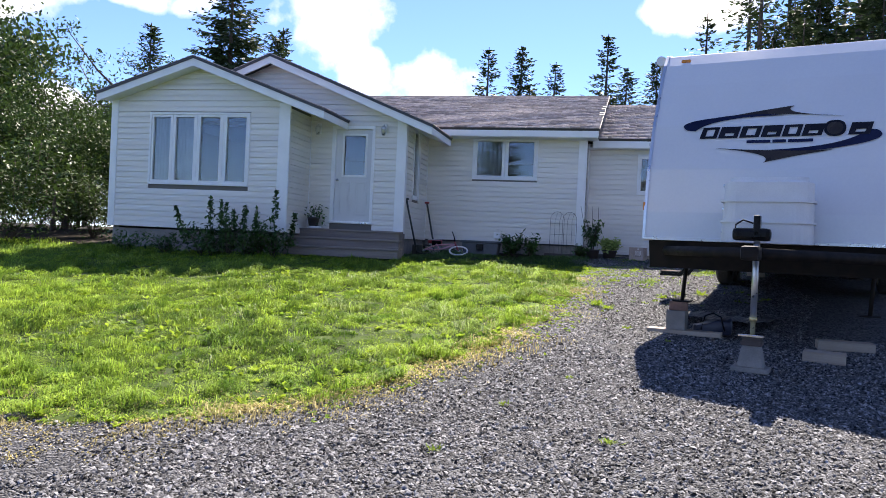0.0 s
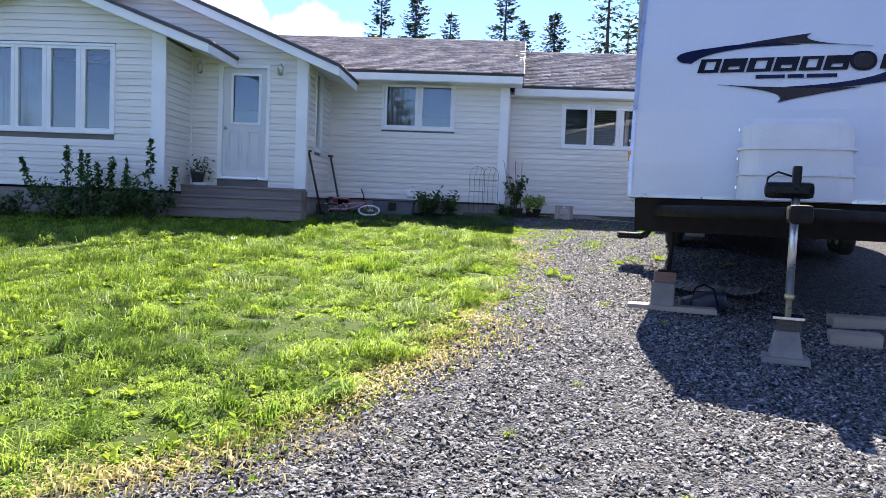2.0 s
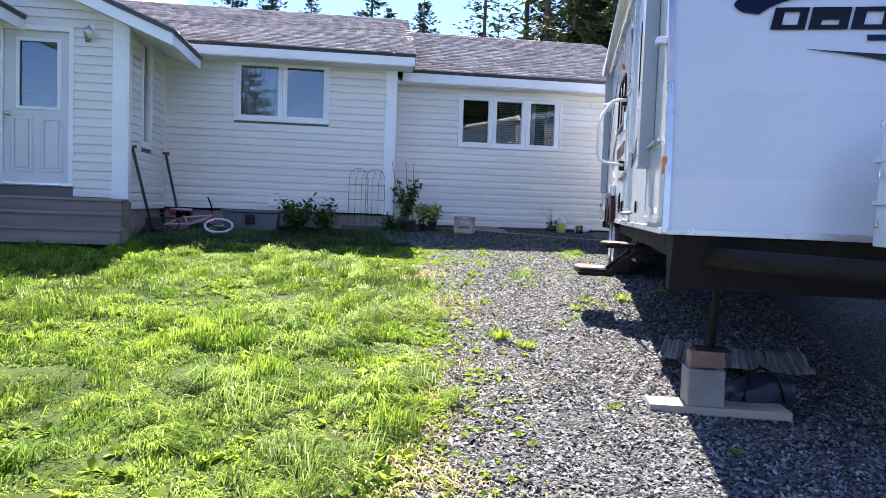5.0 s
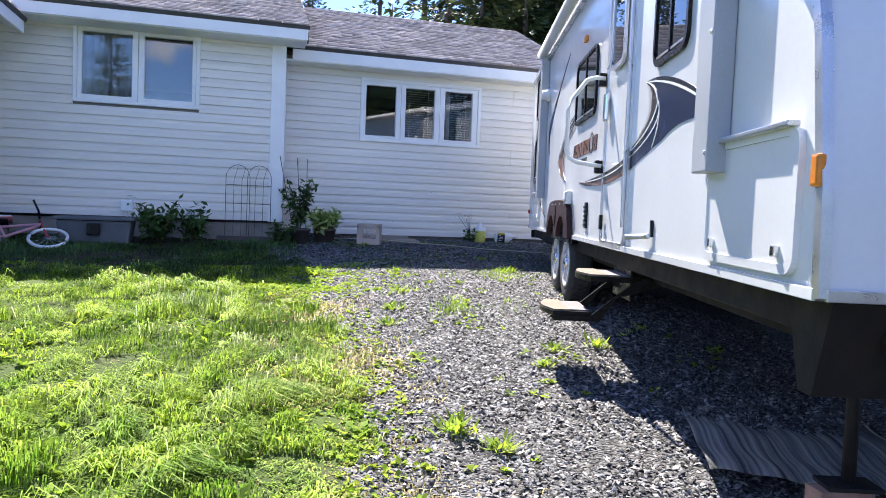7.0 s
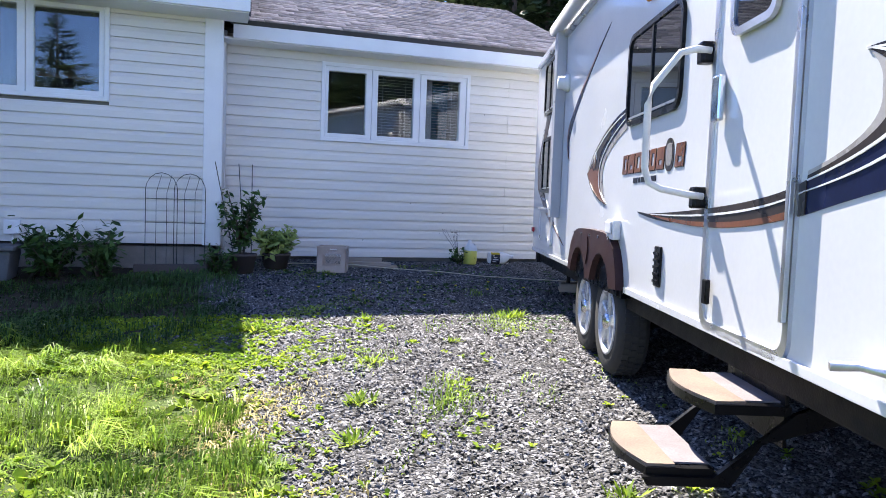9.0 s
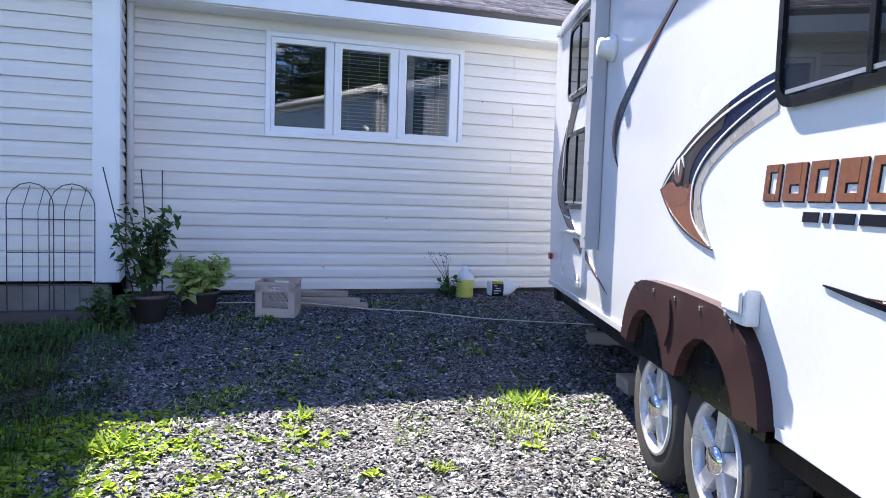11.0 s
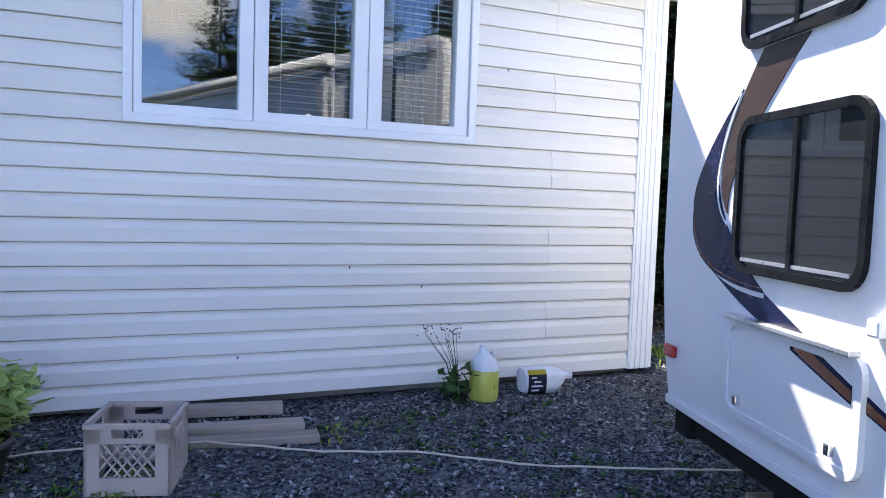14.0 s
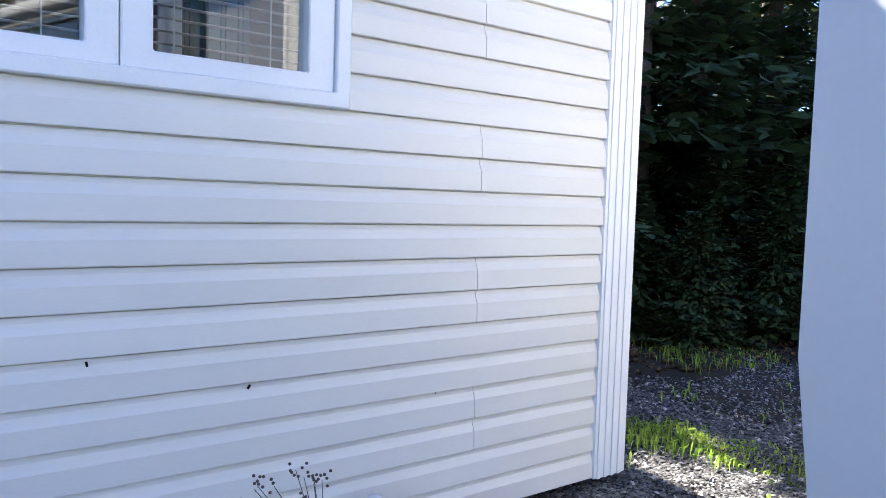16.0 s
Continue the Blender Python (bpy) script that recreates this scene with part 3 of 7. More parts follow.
# front wall of the main part with a two-light window
f = front(W_MAIN)
h2 = (-1.11, 0.368, 3.257, 4.219)
w = wall("wall", f, X_SIDE, X_MAINR, 1.86, 4.40, [(-1.07, 0.33, 3.29, 4.18)], "main front wall of cream vinyl siding")
siding(w, f, X_SIDE + 0.02, X_MAINR - 0.15, 1.86, 4.33, [h2])
# the pale curtain in the left light stands in for the sky's reflection
window(f, h2, [(-1.01, -0.44), (-0.295, 0.275)], "white two-light vinyl window", curtains=(0,))
part("corner_board", pbox(f, X_MAINR - 0.15, X_MAINR + 0.02, 0, 0.036, 1.85, 4.33, 0.004), M_WHITE, house, "white vinyl corner post")
part("corner_board", pbox(side(X_MAINR), W_MAIN - 0.03, W_MAIN + 0.13, 0, 0.036, 1.85, 4.33, 0.003), M_WHITE, house)
w = wall("wall", side(X_MAINR), W_MAIN + 0.14, 24.7, 1.83, 4.5, [], "main gable end wall of cream siding", poly=[(W_MAIN, 4.5), (24.5, 4.5), (21.0, 5.8)])
siding(w, side(X_MAINR), W_MAIN + 0.13, W_WING - 0.0, 1.83, 4.5)
siding(w, side(X_MAINR), 17.3, 24.4, 4.5, 5.7, edges=lambda z: (21 - (5.82 - z) / 0.376, 21 + (5.82 - z) / 0.376))
part("corner_trim", pbox(f, X_SIDE, X_SIDE + 0.03, 0, 0.03, 1.83, 4.3), M_WHITE, house)
# wall beside the entry with a narrow window
f = side(X_SIDE)
hs = (16.05, 16.57, 2.68, 4.22)
w = wall("wall", f, W_DOOR, W_MAIN, 1.83, 4.45, [(16.09, 16.53, 2.72, 4.18)], "entry side wall of cream siding")
siding(w, f, W_DOOR + 0.1, W_MAIN - 0.03, 1.83, 4.3, [hs])
window(f, hs, [(16.15, 16.47)], "tall narrow white window")
# entry wall with the door
f = front(W_DOOR)
hd = (-3.76, -2.825, 1.9, 4.13)
GA, GZ2 = -5.11, 5.58
gable2 = lambda z: (-9.0, GA + (GZ2 - 0.12 - z) / 0.41)
w = wall("wall", f, X_BAYR, X_SIDE, 1.83, 4.4, [(-3.69, -2.87, 2.10, 4.08)], "entry wall of cream vinyl siding", poly=[(-8.0, 4.36), (X_SIDE, 4.36), (GA, 5.5)])
siding(w, f, X_BAYR, X_SIDE - 0.15, 1.97, 4.35, [hd])
siding(w, f, X_BAYL, X_SIDE, 1.97 + 21 * COURSE, 5.5, edges=lambda z: (GA - (GZ2 - 0.12 - z) / 0.41, GA + (GZ2 - 0.12 - z) / 0.41))
part("corner_board", pbox(f, X_SIDE - 0.17, X_SIDE + 0.02, 0, 0.036, 1.90, 4.42, 0.004), M_WHITE, house, "white vinyl corner post")
part("corner_board", pbox(side(X_SIDE), W_DOOR - 0.03, W_DOOR + 0.1, 0, 0.036, 1.83, 4.35, 0.003), M_WHITE, house)
part("corner_trim", pbox(f, X_BAYR, X_BAYR + 0.035, 0, 0.032, 1.92, 4.3), M_WHITE, house)
door = part("door", frame_ring(f, (-3.76, -2.825, 2.09, 4.13), (-3.68, -2.885, 2.14, 4.065), -0.08, 0.035), M_WHITE, house, "pale grey half-glazed entry door, shut, in white casing")
part("door_leaf", frame_ring(f, (-3.68, -2.885, 2.14, 4.065), (-3.505, -3.03, 3.10, 3.94), -0.07, -0.02), M_DOOR, door)
for u0, u1 in ((-3.60, -3.33), (-3.235, -2.965)):
    part("door_panel", frame_ring(f, (u0, u1, 2.27, 2.98), (u0 + 0.045, u1 - 0.045, 2.315, 2.935), -0.02, -0.008), M_DOOR, door)
    part("door_panel_field", pbox(f, u0 + 0.055, u1 - 0.055, -0.02, -0.01, 2.325, 2.925, 0.004), M_DOOR, door)
part("glazing_bead", frame_ring(f, (-3.54, -2.995, 3.065, 3.975), (-3.495, -3.04, 3.11, 3.93), -0.02, -0.006), M_WHITE, door)
g = part("pane", pbox(f, -3.51, -3.025, -0.05, -0.044, 3.095, 3.945), M_GLASS, door)
g.visible_shadow = False
bm = lathe([(0.028, 0), (0.028, 0.008), (0.012, 0.012), (0.012, 0.035), (0.028, 0.045), (0.03, 0.06), (0.018, 0.072), (0.0, 0.074)], 16)
bmesh.ops.transform(bm, matrix=Matrix.Translation((-3.625, W_DOOR + 0.02, 3.0)) @ pose(0, 0, 0, 90, 0, 0), verts=bm.verts[:])
part("door_handle", bm, M_STEEL, door, "round metal knob")
part("threshold", pbox(f, -3.78, -2.81, -0.05, 0.05, 2.10, 2.135, 0.005), M_ALU, door)
# bay with the big four-light window
f = front(W_BAY)
h1 = (-7.37, -5.11, 2.725, 4.205)
BA, BZ = -6.24, 5.28
bay = lambda z: (BA - (BZ - 0.14 - z) / 0.329, BA + (BZ - 0.14 - z) / 0.370)
w = wall("wall", f, X_BAYL, X_BAYR, 1.84, 4.36, [(-7.33, -5.15, 2.765, 4.165)], "bay front wall of cream vinyl siding", poly=[(-8.2, 4.36), (X_BAYR, 4.36), (BA, 5.12)])
siding(w, f, X_BAYL + 0.12, X_BAYR - 0.2, 1.84, 1.84 + 22 * COURSE, [h1])
siding(w, f, X_BAYL, X_BAYR, 1.84 + 22 * COURSE, 5.1, edges=bay)
window(f, h1, [(-7.28, -6.90), (-6.77, -6.36), (-6.21, -5.78), (-5.62, -5.20)], "large white four-light picture window with curtain", curtains=(0, 1))
part("corner_board", pbox(f, X_BAYR - 0.22, X_BAYR + 0.02, 0, 0.036, 1.84, 4.40, 0.004), M_WHITE, house, "white vinyl corner post")
part("corner_board", pbox(f, X_BAYL - 0.02, X_BAYL + 0.13, 0, 0.036, 1.84, 4.46, 0.004), M_WHITE, house)
w = wall("wall", side(X_BAYR), W_BAY + 0.14, W_DOOR, 1.84, 4.36, [], "bay side wall of cream siding")
siding(w, side(X_BAYR), W_BAY + 0.0, W_DOOR - 0.0, 1.84, 4.3)
bm = bmesh.new()
box(bm, X_BAYL, X_BAYL + 0.14, W_BAY + 0.14, 24.7, 1.8, 4.5)
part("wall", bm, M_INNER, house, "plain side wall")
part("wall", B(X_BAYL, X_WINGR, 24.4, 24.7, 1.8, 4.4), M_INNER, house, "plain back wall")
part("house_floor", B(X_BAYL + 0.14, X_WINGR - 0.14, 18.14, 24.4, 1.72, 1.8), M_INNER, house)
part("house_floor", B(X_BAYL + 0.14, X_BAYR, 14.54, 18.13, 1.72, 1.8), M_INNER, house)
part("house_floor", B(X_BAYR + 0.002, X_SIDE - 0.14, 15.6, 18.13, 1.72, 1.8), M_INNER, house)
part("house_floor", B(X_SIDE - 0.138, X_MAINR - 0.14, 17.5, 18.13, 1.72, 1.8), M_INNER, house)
# foundations
for a, b, y, zt in ((X_MAINR + 0.03, X_WINGR - 0.1, W_WING + 0.06, 1.70), (X_SIDE + 0.02, X_MAINR - 0.04, W_MAIN + 0.05, 1.83), (X_BAYL + 0.05, X_BAYR - 0.05, W_BAY + 0.05, 1.80)):
    part("foundation", B(a, b, y, y + 0.2, 0.9, zt, 0.01), M_CONC, house, "grey concrete footing")
part("foundation", B(X_SIDE - 0.3, X_SIDE - 0.03, W_DOOR + 0.05, W_MAIN, 0.9, 1.83), M_CONC, house)
part("foundation", B(X_WINGR - 0.3, X_WINGR - 0.1, W_WING + 0.26, 24.3, 0.9, 1.70), M_CONC, house)
# roofs, fascias, soffits
ME, MR = 4.375, 5.905
roof("roof", (-9.1, 16.86, ME - 0.015), (1.70, 16.86, ME - 0.015), (1.855, 21.0, MR), (-9.1, 21.0, MR), "main roof, front slope of brown shingles")
roof("roof", (1.855, 25.1, ME), (-9.1, 25.1, ME), (-9.1, 21.0, MR), (1.855, 21.0, MR), "main roof, back slope of brown shingles")
roof("roof", (1.52, 17.62, 4.262), (5.97, 17.62, 4.262), (6.09, 21.0, 5.655), (1.52, 21.0, 5.655), "wing roof, front slope of brown shingles")
roof("roof", (6.09, 24.8, 4.262), (1.52, 24.8, 4.262), (1.52, 21.0, 5.655), (6.09, 21.0, 5.655), "wing roof, back slope of brown shingles")
roof("roof", (-1.52, 16.95, 4.115), (-1.52, 15.08, 4.115), (GA, 15.08, GZ2), (GA, 20.2, GZ2), "entry gable roof of brown shingles")
roof("roof", (-8.7, 15.08, 4.115), (-8.7, 20.0, 4.115), (GA, 20.2, GZ2), (GA, 15.08, GZ2), "entry gable roof of brown shingles")
roof("roof", (-3.40, 16.4, 4.23), (-3.40, 14.03, 4.23), (BA, 14.03, BZ), (BA, 18.0, BZ), "bay gable roof of brown shingles")
roof("roof", (-8.43, 14.03, 4.56), (-8.43, 17.0, 4.56), (BA, 18.0, BZ), (BA, 14.03, BZ), "bay gable roof of brown shingles")
part("fascia", B(-2.0, 1.68, 16.88, 16.91, 4.18, 4.36, 0.004), M_WHITE, house, "white eaves fascia")
part("soffit", B(-2.2, 1.68, 16.912, W_MAIN, 4.17, 4.195), M_WHITE, house)
part("rake_fascia", prism([(16.9, 4.14), (21.0, 5.67), (21.0, 5.80), (16.9, 4.28)], 1.67, 1.69, "yz"), M_ROOFDARK, house)
part("fascia", B(1.55, 5.95, 17.64, 17.67, 4.07, 4.245, 0.004), M_WHITE, house, "white eaves fascia")
part("soffit", B(1.45, 5.95, 17.672, W_WING, 4.06, 4.085), M_WHITE, house)
part("rake_fascia", prism([(17.65, 4.04), (21.0, 5.44), (21.0, 5.59), (17.65, 4.19)], 5.93, 5.96, "yz"), M_WHITE, house)
part("rake_fascia", prism([(-1.54, 3.92), (-1.54, 4.07), (GA, GZ2 - 0.045), (-8.65, 4.09), (-8.65, 3.94), (GA, GZ2 - 0.20)], 15.1, 15.14, "xz"), M_WHITE, house, "white gable fascia")
part("rake_soffit", prism([(-1.66, 3.99), (-1.66, 4.01), (GA, GZ2 - 0.165), (GA, GZ2 - 0.185)], 15.141, W_DOOR, "xz"), M_WHITE, house)
part("eave_fascia", B(-1.575, -1.545, 15.141, 16.9, 3.94, 4.085, 0.003), M_WHITE, house)
part("soffit", prism([(X_SIDE, 4.19), (X_SIDE, 4.21), (-1.58, 3.97), (-1.58, 3.95)], 15.142, 16.9, "xz"), M_WHITE, house)
part("rake_fascia", prism([(-3.42, 4.04), (-3.42, 4.19), (BA, BZ - 0.045), (-8.41, 4.52), (-8.41, 4.37), (BA, BZ - 0.20)], 14.05, 14.09, "xz"), M_WHITE, house, "white gable fascia")
part("rake_soffit", prism([(-3.52, 4.10), (-3.52, 4.12), (BA, BZ - 0.165), (BA, BZ - 0.185)], 14.091, W_BAY, "xz"), M_WHITE, house)
part("rake_soffit", prism([(-8.3, 4.42), (-8.3, 4.44), (BA, BZ - 0.165), (BA, BZ - 0.185)], 14.091, W_BAY, "xz"), M_WHITE, house)
part("eave_fascia", B(-3.455, -3.425, 14.091, 16.2, 4.05, 4.20, 0.003), M_WHITE, house)
part("soffit", prism([(X_BAYR, 4.36), (X_BAYR, 4.38), (-3.46, 4.09), (-3.46, 4.07)], 14.4, 16.0, "xz"), M_WHITE, house)


# ---------- the porch ----------
porch = thing("porch_steps", "weathered grey-brown wooden porch with two broad steps", "porch")
for k, (y0, y1, zt, xr) in enumerate(((15.02, 15.43, 1.96, -2.09), (14.70, 15.02, 1.79, -2.0), (14.38, 14.70, 1.61, -1.92))):
    x0 = -4.24 if k == 0 else -4.3
    m = int((y1 - y0) / 0.138)
    for j in range(m):
        part("tread_board", B(x0, xr, y0 + j * 0.14 - 0.02, y0 + j * 0.14 + 0.115, zt - 0.035, zt, 0.006), M_DECK, porch)
    part("riser", B(x0, xr - 0.02, y0 + 0.01, y0 + 0.035, zt - 0.19, zt - 0.036, 0.004), M_DECK, porch)
    part("stringer", B(xr - 0.05, xr - 0.015, y0 + 0.036, y1 + 0.0, 1.2, zt - 0.036), M_DECK, porch)


# ---------- the travel trailer ----------
# its own axes: x across from the near side, y from the nose to the tail, z up
TR = Matrix.Translation((2.325, 8.93, 0)) @ pose(0, 0, 0, 0, 0, -17.25)
TW, ZB, ZT = 2.44, 1.91, 4.03
trailer = thing("travel_trailer", "white travel trailer with navy and copper swooshes, parked on blocks", "trailer", TR)


def at(s, w, z=0.0):
    return TR @ Vector((w, s, z))


def ground_at(s, w):
    p = at(s, w)
    return float(gz(p.x, p.y))


PROFILE = [(0.0, ZB), (0.015, 2.2), (0.08, 2.65), (0.22, 3.12), (0.44, 3.60), (0.58, 3.86), (0.70, 3.99), (0.84, ZT), (4.2, ZT + 0.02), (8.04, 3.99), (8.18, 3.93), (8.21, 3.8), (8.21, 2.5), (8.15, 2.12), (8.08, ZB)]
bm = prism(PROFILE, 0.0, TW, "yz")
es = [e for e in bm.edges if abs(e.verts[0].co.x - e.verts[1].co.x) < 1e-6]
bmesh.ops.bevel(bm, geom=es, offset=0.018, segments=2, affect="EDGES")
part("body", bm, M_GRP, trailer, "glossy white fibreglass body with a sloping nose")


def decal(name, poly, material, off=0.003, label=""):
    return part(name, prism(poly, -off, 0.004, "yz"), material, trailer, label)


def arc(p, c, q, n=16):
    return [((1 - t) ** 2 * p[0] + 2 * t * (1 - t) * c[0] + t * t * q[0], (1 - t) ** 2 * p[1] + 2 * t * (1 - t) * c[1] + t * t * q[1]) for t in [k / n for k in range(n + 1)]]


def crescent(p, c0, q, c1):
    return arc(p, c0, q) + arc(q, c1, p)[1:-1]


def bow(p, m, q, n=14):
    """A smooth curve from p to q that passes through m half-way."""
    return arc(p, (2 * m[0] - (p[0] + q[0]) / 2, 2 * m[1] - (p[1] + q[1]) / 2), q, n)


def strip(name, line, width, material, off):
    """A thin pinstripe along a curve."""
    out = []
    for i, p in enumerate(line):
        a, c = line[max(i - 1, 0)], line[min(i + 1, len(line) - 1)]
        d = Vector((c[0] - a[0], c[1] - a[1])).normalized()
        k = width / 2 * (0.25 + 0.75 * math.sin(math.pi * (0.06 + 0.88 * i / (len(line) - 1))))
        out.append((Vector((p[0] - d.y * k, p[1] + d.x * k)), Vector((p[0] + d.y * k, p[1] - d.x * k))))
    return decal(name, [tuple(v) for v, _ in out] + [tuple(v) for _, v in out[::-1]], material, off)


# painted swooshes on the entry side: the broad navy one ahead of the door
nav_top = bow((2.0, 2.835), (1.42, 2.752), (0.76, 2.49))
nav_line = bow((2.0, 2.832), (1.40, 2.717), (0.76, 2.484))
nav_in = bow((2.26, 2.494), (1.907, 2.588), (1.75, 2.69)) + bow((1.75, 2.69), (1.83, 2.775), (2.0, 2.835))[1:]
decal("swoosh_decal", nav_top + bow((0.76, 2.49), (1.25, 2.545), (1.65, 2.494))[1:] + bow((1.65, 2.494), (1.95, 2.447), (2.26, 2.39))[1:] + nav_in[:-1], M_BLUE)
decal("swoosh_edge", nav_top + nav_line[::-1][:-1], M_INK, 0.0045)
strip("pinstripe", nav_line, 0.012, M_POLY, 0.006)
decal("swoosh_fade", bow((2.0, 2.83), (1.935, 2.775), (1.92, 2.715)) + bow((1.92, 2.715), (1.985, 2.612), (2.26, 2.522))[1:] + nav_in[:-1], M_FADE, 0.0035)
decal("swoosh_shade", bow((2.0, 2.832), (1.89, 2.772), (1.872, 2.71)) + bow((1.872, 2.71), (1.945, 2.608), (2.26, 2.508))[1:] + nav_in[:-1], M_GREYD, 0.0045)
strip("pinstripe", nav_in, 0.012, M_POLY, 0.006)
strip("pinstripe", bow((1.745, 2.70), (1.80, 2.575), (2.26, 2.462)), 0.009, M_POLY, 0.006)
strip("pinstripe", bow((1.735, 2.70), (1.722, 2.59), (1.826, 2.47)), 0.011, M_POLY, 0.006)
# its tail across the door
decal("swoosh_tail", bow((2.26, 2.494), (2.80, 2.418), (3.874, 2.367)) + bow((3.874, 2.367), (3.0, 2.325), (2.26, 2.39))[1:], M_GREYD, 0.0075)
decal("swoosh_tail", bow((2.30, 2.41), (2.95, 2.348), (3.85, 2.366)) + bow((3.85, 2.364), (3.0, 2.326), (2.30, 2.385))[1:], M_ORANGE, 0.009)
strip("pinstripe", bow((2.26, 2.462), (2.85, 2.385), (3.80, 2.366)), 0.009, M_POLY, 0.0095)
decal("swoosh_dart", bow((4.06, 2.376), (3.8, 2.362), (3.45, 2.335)) + bow((3.45, 2.33), (3.8, 2.345), (4.06, 2.372))[1:], M_INK, 0.0045)
# the copper one behind the big window, with its round emblem
eye_top = bow((4.37, 2.985), (4.94, 2.872), (5.408, 2.636))
eye_in = bow((4.802, 2.413), (4.975, 2.50), (5.01, 2.60)) + bow((5.01, 2.60), (4.87, 2.755), (4.37, 2.905))[1:]
eye_low = bow((5.408, 2.636), (5.165, 2.495), (4.802, 2.413))
decal("swoosh_fade", bow((4.802, 2.413), (4.90, 2.51), (4.945, 2.60)) + bow((4.945, 2.60), (4.81, 2.735), (4.37, 2.86))[1:] + eye_in[::-1][:-1], M_FADE, 0.0025)
decal("swoosh_decal", eye_top + eye_low[1:] + eye_in[1:], M_BLUE)
decal("swoosh_copper", eye_low + eye_in[1:14] + bow((5.0, 2.66), (5.16, 2.66), (5.345, 2.70))[1:-1], M_ORANGE, 0.0045)
decal("swoosh_shade", bow((5.40, 2.64), (5.14, 2.80), (4.72, 2.93)) + bow((4.72, 2.86), (5.0, 2.76), (5.06, 2.64))[1:] + bow((5.06, 2.64), (5.2, 2.64), (5.40, 2.64))[1:-1], M_GREYD, 0.0045)
decal("swoosh_copper", bow((5.385, 2.632), (5.26, 2.665), (5.06, 2.62)) + bow((5.06, 2.60), (5.2, 2.57), (5.385, 2.628))[1:-1], M_ORANGE, 0.0052)
part("emblem_ring", prism([(5.19 + 0.066 * math.cos(k * math.tau / 24), 2.708 + 0.062 * math.sin(k * math.tau / 24)) for k in range(24)], -0.006, 0.004, "yz"), M_INK, trailer)
part("emblem_disc", prism([(5.19 + 0.052 * math.cos(k * math.tau / 24), 2.710 + 0.050 * math.sin(k * math.tau / 24)) for k in range(24)], -0.0072, 0.004, "yz"), M_COPPER2, trailer)
for q0, q1, tip in (((5.235, 2.735), (5.205, 2.75), (5.232, 2.695)), ((5.205, 2.752), (5.17, 2.765), (5.178, 2.688)), ((5.165, 2.768), (5.14, 2.775), (5.122, 2.722))):
    decal("emblem_ray", [q0, q1, tip], M_POLY, 0.0085)
strip("pinstripe", bow((4.37, 2.958), (4.93, 2.85), (5.375, 2.645)), 0.010, M_POLY, 0.0065)
strip("pinstripe", bow((4.83, 2.425), (4.995, 2.51), (5.03, 2.60)) + bow((5.03, 2.60), (4.885, 2.768), (4.37, 2.928))[1:], 0.010, M_POLY, 0.0065)
strip("pinstripe", eye_low, 0.011, M_GREYD, 0.0065)
# the slim crescent ahead of the rear awning arm
decal("swoosh_decal", bow((4.9, 3.60), (5.62, 3.355), (6.12, 3.13)) + bow((6.12, 3.13), (6.302, 2.965), (6.16, 2.768))[1:] + bow((6.16, 2.768), (6.20, 2.93), (6.0, 3.11))[1:] + bow((6.0, 3.11), (5.5, 3.36), (4.9, 3.595))[1:-1], M_BLUE)
decal("swoosh_copper", bow((6.16, 3.105), (6.30, 2.945), (6.16, 2.768)) + bow((6.16, 2.768), (6.243, 2.935), (6.16, 3.105))[1:-1], M_ORANGE, 0.0045)
decal("swoosh_copper", bow((5.2, 3.50), (5.5, 3.395), (5.83, 3.265)) + bow((5.83, 3.265), (5.5, 3.37), (5.2, 3.49))[1:-1], M_ORANGE, 0.0045)
# the tail crescents round the bunk window
decal("swoosh_brown", bow((7.46, 3.285), (7.69, 2.95), (7.65, 2.722)) + bow((7.645, 2.727), (7.555, 2.945), (7.20, 3.285))[1:], M_DKBROWN)
decal("swoosh_decal", bow((7.581, 3.164), (7.85, 2.91), (7.919, 2.731)) + bow((7.919, 2.731), (7.80, 2.53), (7.371, 2.463))[1:] + bow((7.371, 2.463), (7.62, 2.65), (7.725, 2.85))[1:] + bow((7.725, 2.85), (7.70, 3.02), (7.581, 3.164))[1:-1], M_BLUE, 0.0045)
strip("pinstripe", bow((7.64, 2.68), (7.725, 2.86), (7.59, 3.15)), 0.012, M_POLY, 0.006)
strip("pinstripe", bow((7.90, 2.70), (7.775, 2.535), (7.39, 2.478)), 0.006, M_ORANGE, 0.006)


def tail_lo(s):
    return 2.055 + 0.2263 * (s - 6.25) + 0.0523 * (s - 6.25) ** 2


def tail_hi(s):
    return 2.055 + 0.305 * (s - 6.25) + 0.0515 * (s - 6.25) ** 2


def tail_band(name, s0, s1, lo, hi, material, off, back=0.004, cap=9.0):
    ss = [s0 + (s1 - s0) * k / 18 for k in range(19)]
    ss = [v for v in ss if lo(v) < cap - 0.004]
    part(name, prism([(v, lo(v)) for v in ss] + [(v, min(cap, hi(v) + 0.0006)) for v in ss[::-1]], -off, back, "yz"), material, trailer)


